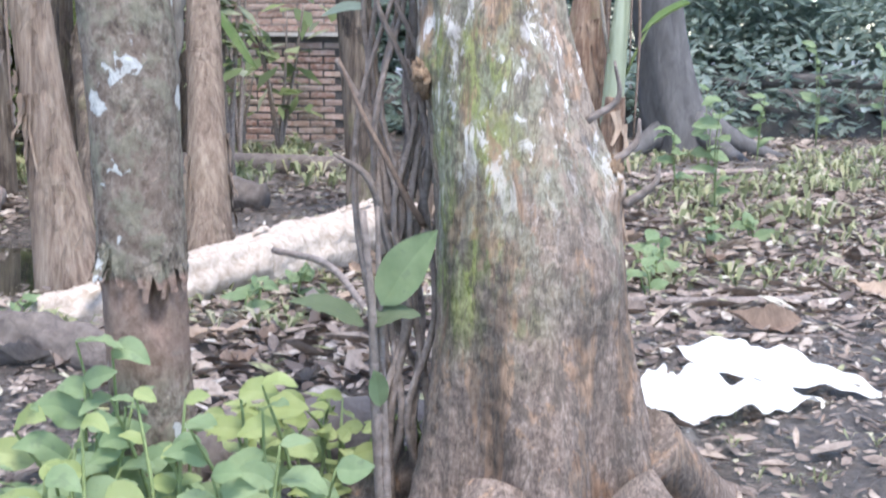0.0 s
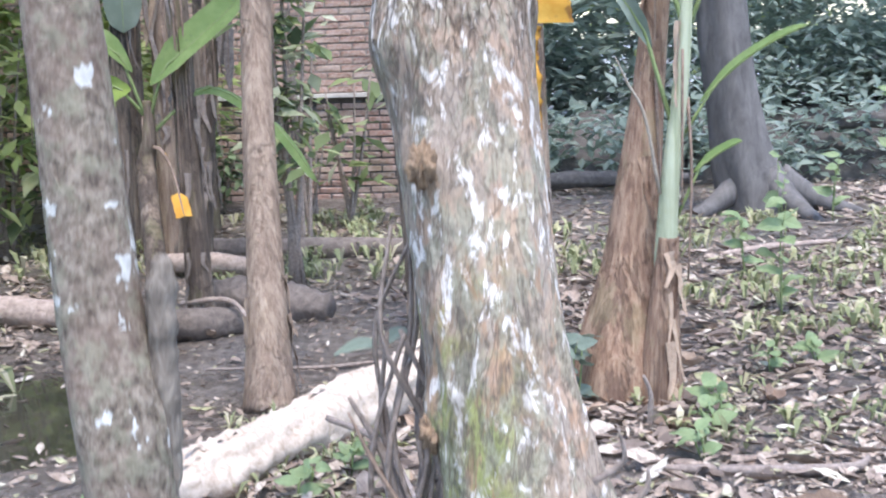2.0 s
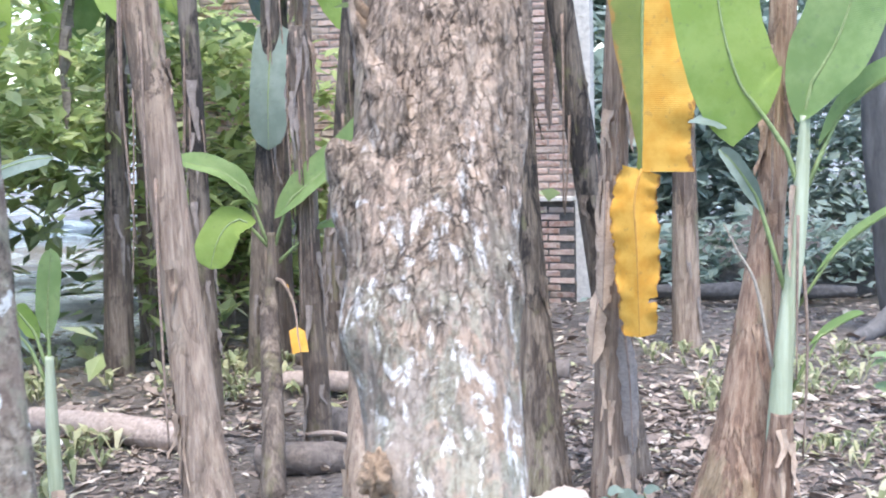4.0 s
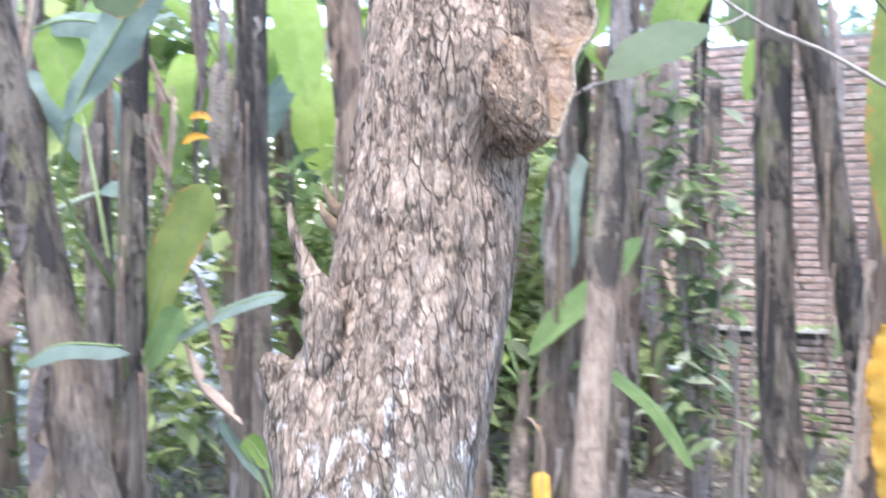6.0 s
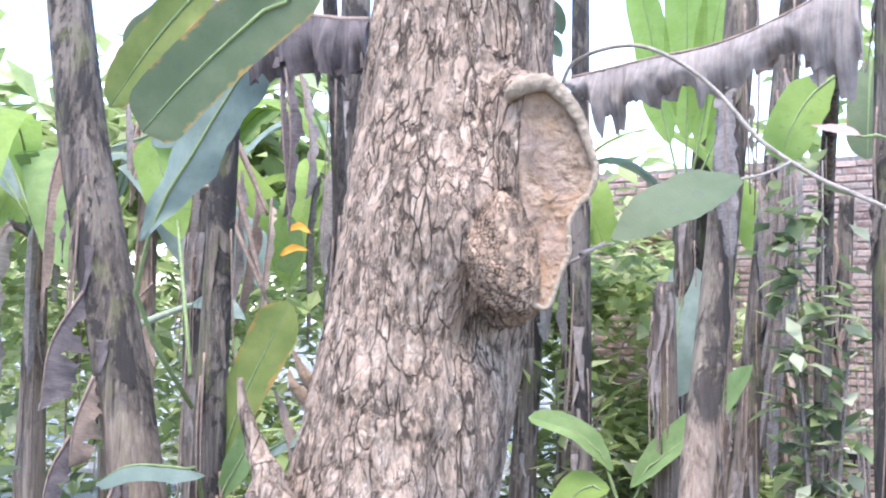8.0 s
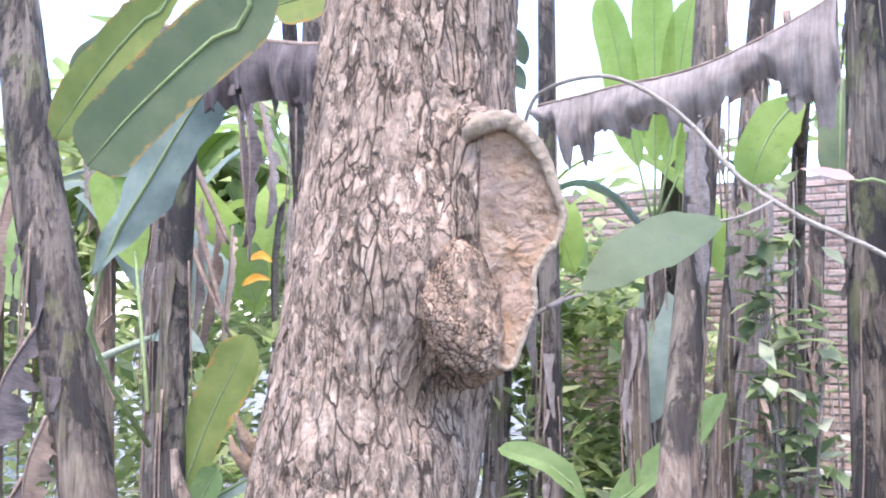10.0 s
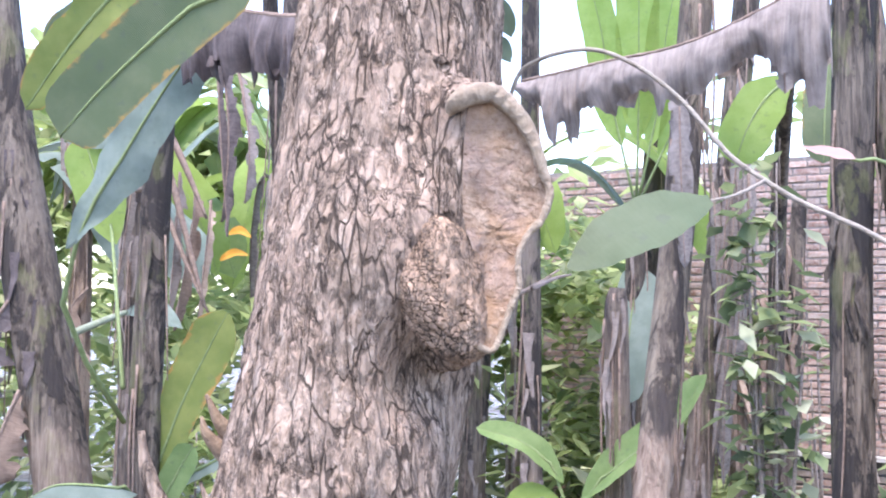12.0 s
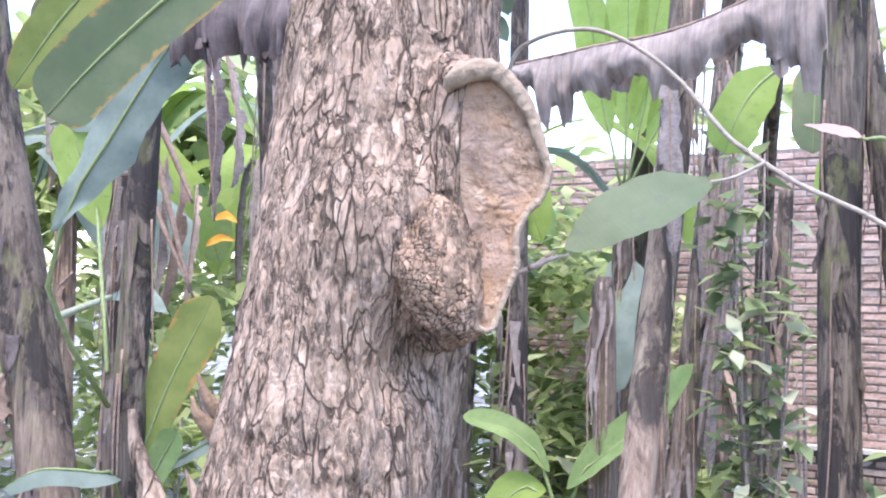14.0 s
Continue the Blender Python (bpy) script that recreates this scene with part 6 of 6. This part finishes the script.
leaf_cloud("hedge_foliage", "dense bluish green hedge leaves in shade", [(3.9, 11.6, 1.7, .9, .5, 1.1), (5.6, 11.2, 1.7, 1.0, .5, 1.1), (7.4, 10.8, 1.7, 1.0, .5, 1.1), (2.4, 12.2, 1.8, .9, .5, 1.3), (9.2, 10.4, 1.8, 1.0, .5, 1.2), (2.6, 11.9, .75, 1.2, .3, .4), (4.6, 11.5, .75, 1.2, .3, .4), (6.8, 11.1, .75, 1.2, .3, .4), (9.0, 10.7, .75, 1.2, .3, .4)], 30000, .125, M_FOL_HEDGE, 1)
leaf_cloud("understorey_foliage", "dark mixed undergrowth behind the terrace", [(1.6, 11.5, 1.2, .7, .4, 1.2), (3.3, 13.5, 2.6, 1.6, .8, 1.6), (6.5, 13.5, 2.6, 2.0, .8, 1.6), (10.0, 12.5, 2.4, 2.0, .8, 1.6), (1.2, 13.0, 2.4, .8, .5, 1.4)], 16000, .2, M_FOL_HEDGE, 2)
leaf_cloud("bank_foliage", "low dark leaves that grow over the shaded bank", [(1.9, 10.2, .3, .6, .3, .2), (3.2, 10.0, .35, .8, .3, .2), (4.8, 9.7, .35, .9, .3, .2), (6.6, 9.4, .35, .9, .3, .2), (8.6, 9.0, .35, .9, .3, .2)], 4200, .13, M_FOL_HEDGE, 7)
leaf_cloud("undergrowth", "tangled green undergrowth under the banana plants", [(-2.2, 8.5, .7, 1.0, .6, .5), (-4.2, 8.0, .7, 1.1, .7, .5), (-6.2, 7.5, .7, 1.2, .7, .6), (-1.8, 10.0, .9, .8, .6, .7), (-5.0, 6.2, .4, 1.0, .6, .3), ], 2600, .17, M_FOL_MIX, 3)
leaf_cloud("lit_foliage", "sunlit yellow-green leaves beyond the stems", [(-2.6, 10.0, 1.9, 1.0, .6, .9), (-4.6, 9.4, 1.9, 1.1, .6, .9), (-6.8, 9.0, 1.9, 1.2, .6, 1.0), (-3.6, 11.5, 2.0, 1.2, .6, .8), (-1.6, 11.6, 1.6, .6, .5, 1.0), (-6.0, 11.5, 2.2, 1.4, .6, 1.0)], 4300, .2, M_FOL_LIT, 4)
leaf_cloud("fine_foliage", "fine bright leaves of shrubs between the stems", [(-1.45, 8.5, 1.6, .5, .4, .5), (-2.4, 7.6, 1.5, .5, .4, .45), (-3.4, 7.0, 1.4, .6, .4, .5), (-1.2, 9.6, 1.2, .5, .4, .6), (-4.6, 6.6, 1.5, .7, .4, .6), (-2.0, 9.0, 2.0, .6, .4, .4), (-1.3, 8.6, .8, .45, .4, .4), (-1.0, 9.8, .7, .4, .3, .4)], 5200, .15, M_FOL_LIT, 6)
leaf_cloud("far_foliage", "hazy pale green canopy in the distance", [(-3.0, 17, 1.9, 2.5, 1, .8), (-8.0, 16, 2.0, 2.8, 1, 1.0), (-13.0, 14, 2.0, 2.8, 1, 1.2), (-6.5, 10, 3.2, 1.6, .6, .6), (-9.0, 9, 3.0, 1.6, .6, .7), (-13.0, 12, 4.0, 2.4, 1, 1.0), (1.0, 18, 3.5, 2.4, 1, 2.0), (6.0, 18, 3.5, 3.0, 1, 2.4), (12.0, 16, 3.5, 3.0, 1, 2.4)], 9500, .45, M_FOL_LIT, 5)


# ---- background banana plants ----
def back_plant(base, height, seed, leaves=6, spread=1.0):
    r = random.Random(seed)
    x, y, _ = base
    P = plant(base, "tall banana plant with arching lit leaves and dead hanging ones", "background banana plants")
    dx = r.uniform(-.15, .15)
    top = (x + dx, y, height)
    banana_stem(P, [(x, y, -.05, .09), (x + dx * .3, y, height * .35, .075), (x + dx * .7, y, height * .7, .065), (*top, .05)], r.choice((M_SHEATH_DARK, M_SHEATH)), seed, r, 6, M_DRY)
    for k in range(leaves):
        a = k * 2.4 + r.uniform(-.5, .5)
        o = Vector((math.cos(a), math.sin(a) * .7, 0)) * spread
        t = Vector(top)
        l = r.uniform(.8, 1.25)
        mid = [t + o * .12 + Vector((0, 0, .18)), t + o * .35 * l + Vector((0, 0, .45 * l)), t + o * .7 * l + Vector((0, 0, .5 * l)), t + o * 1.05 * l + Vector((0, 0, .2 * l)), t + o * 1.25 * l + Vector((0, 0, -.25 * l))]
        banana_leaf(P, [tuple(q) for q in mid], r.uniform(.14, .2), (-o.x * .3, -.2, 1), r.choice((M_BANANA_BACKLIT, M_BANANA_BACKLIT, M_BANANA, M_BANANA_BLUE)), petiole=[top], fold=r.uniform(-.35, .2), torn=.12, rng=r, nl=22, nw=4)
    for k in range(3):
        a = r.uniform(2.6, 6.8)
        o = Vector((math.cos(a), math.sin(a), 0))
        t = Vector(top)
        dead_leaf(P, [tuple(t + o * .08), tuple(t + o * .25 + Vector((0, 0, .03))), tuple(t + o * .33 + Vector((0, 0, -.3))), tuple(t + o * .32 + Vector((0, 0, -.5 - .5 * r.random())))], r.uniform(.03, .08), r.choice((M_DRY, M_DRY_BROWN, M_DRY)), (o.x, o.y, 0.1), seed * 7 + k, .3, nl=18)


for k, (x, y, h, n) in enumerate(((-2.9, 7.4, 2.5, 6), (-4.0, 6.0, 2.1, 6), (-1.9, 7.6, 2.2, 5), (-2.9, 8.2, 2.4, 6), (-4.4, 7.2, 2.2, 6), (-3.8, 9.6, 2.2, 6), (1.5, 8.0, 2.6, 5), (-5.6, 6.6, 2.2, 5))):
    back_plant((x, y, 0), h, 400 + k, n)

# ---- leaf litter ----
def litter(name, label, areas, size, seed, material, lift=0.0):
    r = random.Random(seed)
    vs, fs = [], []
    for x0, x1, y0, y1, count in areas:
        for _ in range(count):
            x, y = r.uniform(x0, x1) + r.gauss(0, .22), r.uniform(y0, y1) + r.gauss(0, .22)
            if size > .04 and .45 < x < 1.0 and 2.12 < y < 2.58:
                continue
            if math.hypot(x - .12, y - 1.72) < .2 or math.hypot(x + .42, y - 1.53) < .07:
                continue
            l = size * r.uniform(.35, 1.3) * (2.0 if r.random() < .12 else 1.0)
            a = r.uniform(0, 6.28)
            d, s = Vector((math.cos(a), math.sin(a), r.uniform(-.4, .4))), Vector((-math.sin(a), math.cos(a), r.uniform(-.6, .6)))
            p = Vector((x, y, ground_height(x, y) + .006 + lift * r.random()))
            w, c = l * r.uniform(.07, .26), l * r.uniform(-.25, .4)
            i = len(vs)
            for u, ww in ((0, .15), (.35, 1), (.7, .8), (1, .05)):
                for v in (-1, 0, 1):
                    q = p + d * (l * (u - .5)) + s * (w * ww * v) + Vector((0, 0, c * ((u - .5) ** 2 + .5 * v * v * ww) + abs(c) * .1))
                    vs.append((q.x, q.y, max(q.z, p.z - .004)))
            for row in range(3):
                for v in range(2):
                    b = i + row * 3 + v
                    fs.append((b, b + 1, b + 4, b + 3))
    me = bpy.data.meshes.new(name)
    me.from_pydata(vs, [], fs)
    me.polygons.foreach_set("use_smooth", [True] * len(me.polygons))
    me.materials.append(material)
    return tagged(new(name, me), label, "litter", kind="stuff")


litter("leaf_litter", "brown and bleached dead leaves over the soil", [(.55, 3.2, 3.0, 6.8, 10500), (-.45, .5, 2.3, 4.0, 2600), (-1.9, -1.0, 5.3, 6.8, 900), (-1.2, 1.0, 5.6, 9.0, 2200), (-3.5, -1.0, 3.2, 5.5, 1500), (3.2, 5.5, 4.5, 9.0, 2500), (.45, 1.6, 1.9, 3.0, 160), (-4.5, -1.0, 5.5, 9.0, 2500), (.8, 5.5, 6.8, 10.0, 3500)], .055, 11, M_LITTER, .02)
litter("wood_litter", "bark chips, crumbs and small twigs on the mud", [(-.7, 1.2, 3.4, 6.5, 3500), (.3, 2.4, 1.7, 3.4, 6500), (-.6, .5, 1.6, 3.6, 1500), (-2.5, -.7, 3.5, 6, 1500), (-1.0, -.3, 1.2, 3.0, 2500)], .024, 12, M_LITTER, .004)


def ground_weeds(name, label, areas, seed, material):
    r = random.Random(seed)
    vs, fs = [], []
    for x0, x1, y0, y1, count, h in areas:
        for _ in range(count):
            x, y = r.uniform(x0, x1), r.uniform(y0, y1)
            if noise.noise(Vector((x * 1.3, y * 1.3, 9))) < -.05:
                continue
            z = ground_height(x, y)
            for b in range(r.randint(3, 6)):
                a = r.uniform(0, 6.28)
                l = h * r.uniform(.5, 1.2)
                o = Vector((math.cos(a), math.sin(a), 0))
                s = Vector((-o.y, o.x, 0)) * l * r.uniform(.06, .16)
                p = Vector((x, y, z))
                m, t = p + o * l * .4 + Vector((0, 0, l * .75)), p + o * l * r.uniform(.7, 1.0) + Vector((0, 0, l * r.uniform(.5, 1.0)))
                i = len(vs)
                vs += [tuple(p), tuple(m + s), tuple(t), tuple(m - s)]
                fs += [(i, i + 1, i + 3), (i + 1, i + 2, i + 3)]
    me = bpy.data.meshes.new(name)
    me.from_pydata(vs, [], fs)
    me.materials.append(material)
    return tagged(new(name, me), label, "weeds", kind="stuff")


ground_weeds("weed_cover", "patchy low green weeds among dead leaves", [(1.2, 4.8, 4.6, 7.8, 900, .10), (.9, 2.4, 3.4, 4.8, 160, .07), (-.4, .4, 3.0, 4.2, 150, .06), (-1.2, .6, 6.5, 9.5, 500, .10), (-4, -1.2, 4.5, 8.5, 700, .12), (.5, 1.4, 1.8, 2.5, 40, .03), (-.9, -.6, 3.1, 3.5, 60, .09)], 13, M_GRASS)

# larger curled dead leaves that can be told apart
rd = random.Random(31)
for k, (x, y, s) in enumerate(((-.28, 3.05, .16), (-.17, 2.98, .13), (-.25, 2.78, .11), (-.02, 3.27, .20), (.08, 3.35, .14), (-.12, 2.62, .12), (.02, 2.7, .12), (-.34, 3.0, .12), (.12, 3.05, .13), (-.6, 3.25, .14), (-.72, 2.9, .15), (1.05, 2.9, .2), (.72, 3.9, .16), (1.35, 3.9, .14), (1.25, 4.4, .15), (.95, 3.7, .12), (1.6, 3.3, .16), (.35, 1.52, .06), (.44, 1.6, .05), (.2, 3.9, .15), (.3, 3.5, .14))):
    t = thing("dead_leaf", (x, y, ground_height(x, y)), "curled tan dead leaf lying on the litter", "dead leaf", "curled dead leaves")
    a = rd.uniform(0, 6.28)
    o = Vector((math.cos(a), math.sin(a), 0)) * s * .5
    c = Vector((x, y, ground_height(x, y) + .015))
    bm = bmesh.new()
    blade(bm, [tuple(c - o + Vector((0, 0, .02))), tuple(c + Vector((0, 0, .0))), tuple(c + o + Vector((0, 0, s * .25)))], s * rd.uniform(.22, .34), ovate, (rd.uniform(-.5, .5), rd.uniform(-.6, .2), 1), rd.uniform(.3, 1.0), 14, 4, .12, 0, rd)
    part("blade", bm, rd.choice((M_DRY_TAN, M_DRY_TAN, M_DRY_BROWN, M_DRY)), t)

# ---- brick wall ----
WA, WB = Vector((-0.95, 10.45, 0)), Vector((0.95, 9.90, 0))
WD = (WB - WA).normalized()
WN = Vector((WD.y, -WD.x, 0))
if WN.y > 0:
    WN = -WN
S0, S1W, HT, LEDGE = -1.6, 2.05, 2.9, 0.82
WALL = tagged(new("wall_1"), "old brick wall with a plaster ledge and mossy foot", "wall", kind="structure")
WALL.location = WA


def wall_box(bm, s0, s1, z0, z1, d0, d1):
    """A box along the wall: s along it, z up, d out of its face."""
    v = []
    for s, d, z in ((s0, d0, z0), (s1, d0, z0), (s1, d1, z0), (s0, d1, z0), (s0, d0, z1), (s1, d0, z1), (s1, d1, z1), (s0, d1, z1)):
        v.append(bm.verts.new(WA + WD * s + WN * d + Vector((0, 0, z))))
    for f in ((0, 1, 2, 3), (7, 6, 5, 4), (0, 4, 5, 1), (1, 5, 6, 2), (2, 6, 7, 3), (3, 7, 4, 0)):
        bm.faces.new([v[i] for i in f])


bm = bmesh.new()
wall_box(bm, S0, S1W, -.1, HT, -.14, 0)
bmesh.ops.recalc_face_normals(bm, faces=bm.faces)
part("mortar_core", bm, M_MORTAR, WALL, smooth=False)
bm = bmesh.new()
wall_box(bm, S0, S1W, -.1, LEDGE - .03, .002, .05)
bmesh.ops.recalc_face_normals(bm, faces=bm.faces)
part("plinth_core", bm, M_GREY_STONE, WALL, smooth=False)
bm = bmesh.new()
wall_box(bm, S0, S1W, LEDGE - .028, LEDGE, .004, .11)
bmesh.ops.recalc_face_normals(bm, faces=bm.faces)
part("ledge", bm, M_PLASTER, WALL, "pale plaster ledge", smooth=False)
bm = bmesh.new()
wall_box(bm, S1W + .002, S1W + .13, -.1, HT, -.14, .03)
bmesh.ops.recalc_face_normals(bm, faces=bm.faces)
part("pillar", bm, M_PLASTER, WALL, "pale plastered end pillar", smooth=False)

t = thing("pipe", (-.84, 9.5, 0), "white pipe lying across props before the wall", "pipe")
rod("body", [(-.93, 9.52, .60, .022), (-.55, 9.45, .575, .022)], M_PIPE, t, 12, 4)
rod("prop", [(-.86, 9.5, -.03, .02), (-.86, 9.5, .575, .018)], M_TWIG, t, 8, 4)
rod("prop", [(-.62, 9.46, -.03, .02), (-.62, 9.46, .56, .018)], M_TWIG, t, 8, 4)

BL, BH, JOINT = 0.19, 0.041, 0.013


def brick_mesh(k, l):
    r = random.Random(k)
    bm = bmesh.new()
    b = .004
    pts = []
    for z in (0, BH):
        for s, d in ((0, 0), (l, 0), (l, .011), (0, .011)):
            e = Vector((0, 0, z)) + WD * (s + r.uniform(-.004, .004)) + WN * (d + (r.uniform(-.006, .006) if d else 0))
            e.z += r.uniform(-.003, .003)
            pts.append(bm.verts.new(e))
    for f in ((0, 1, 2, 3), (7, 6, 5, 4), (0, 4, 5, 1), (1, 5, 6, 2), (2, 6, 7, 3), (3, 7, 4, 0)):
        bm.faces.new([pts[i] for i in f])
    bmesh.ops.recalc_face_normals(bm, faces=bm.faces)
    bmesh.ops.bevel(bm, geom=[e for e in bm.edges], offset=b, segments=1, affect="EDGES")
    me = bpy.data.meshes.new("brick")
    bm.to_mesh(me)
    bm.free()
    me.materials.append(M_BRICK)
    return me


BRICKS = [brick_mesh(k, BL) for k in range(8)]
far_v, far_f = [], []
rb = random.Random(8)
course = 0
z = 0.0
single = 0
while z < HT - BH:
    base_d = .05 if z < LEDGE - .07 else 0.0
    if LEDGE - .07 <= z < LEDGE + .006:
        z = LEDGE + .008
    s = S0 + (0 if course % 2 else BL * .5)
    while s < S1W - BL:
        near = 0.1 < s and LEDGE < z < LEDGE + 1.5
        m = rb.choice(BRICKS)
        at = WD * s + WN * (base_d - .004 + rb.uniform(-.003, .003)) + Vector((0, 0, z))
        if near and single < 300:
            o = new("brick", m)
            o.parent = WALL
            o.location = at
            single += 1
        else:
            i = len(far_v)
            far_v += [tuple(v.co + at) for v in m.vertices]
            far_f += [tuple(q + i for q in p.vertices) for p in m.polygons]
        s += BL + JOINT
    z += BH + JOINT
    course += 1
me = bpy.data.meshes.new("more_bricks")
me.from_pydata(far_v, [], far_f)
n_far = Nodes("fired_brick_far", 0.9, 0.15)
fa = n_far.noise((1, 1, 1), 30, 6, 0.7)
fc = n_far.ramp(n_far.island(), [(0.0, (0.22, 0.125, 0.095)), (0.35, (0.33, 0.195, 0.15)), (0.7, (0.42, 0.275, 0.22)), (1.0, (0.36, 0.27, 0.225))])
fc = n_far.mix(n_far.math("MULTIPLY", n_far.step(fa, 0.38, 0.66), 0.5), fc, (0.58, 0.50, 0.45))
fc = n_far.mix(n_far.math("MULTIPLY", n_far.step(n_far.noise((1, 1, 1), 1.6, 6, 0.65), 0.48, 0.66), 0.5), fc, (0.17, 0.17, 0.12))
n_far.bump(fa, 0.8, 0.01)
me.materials.append(n_far.done(fc))
o = tagged(new("more_bricks", me), kind="stuff")
o.parent = WALL
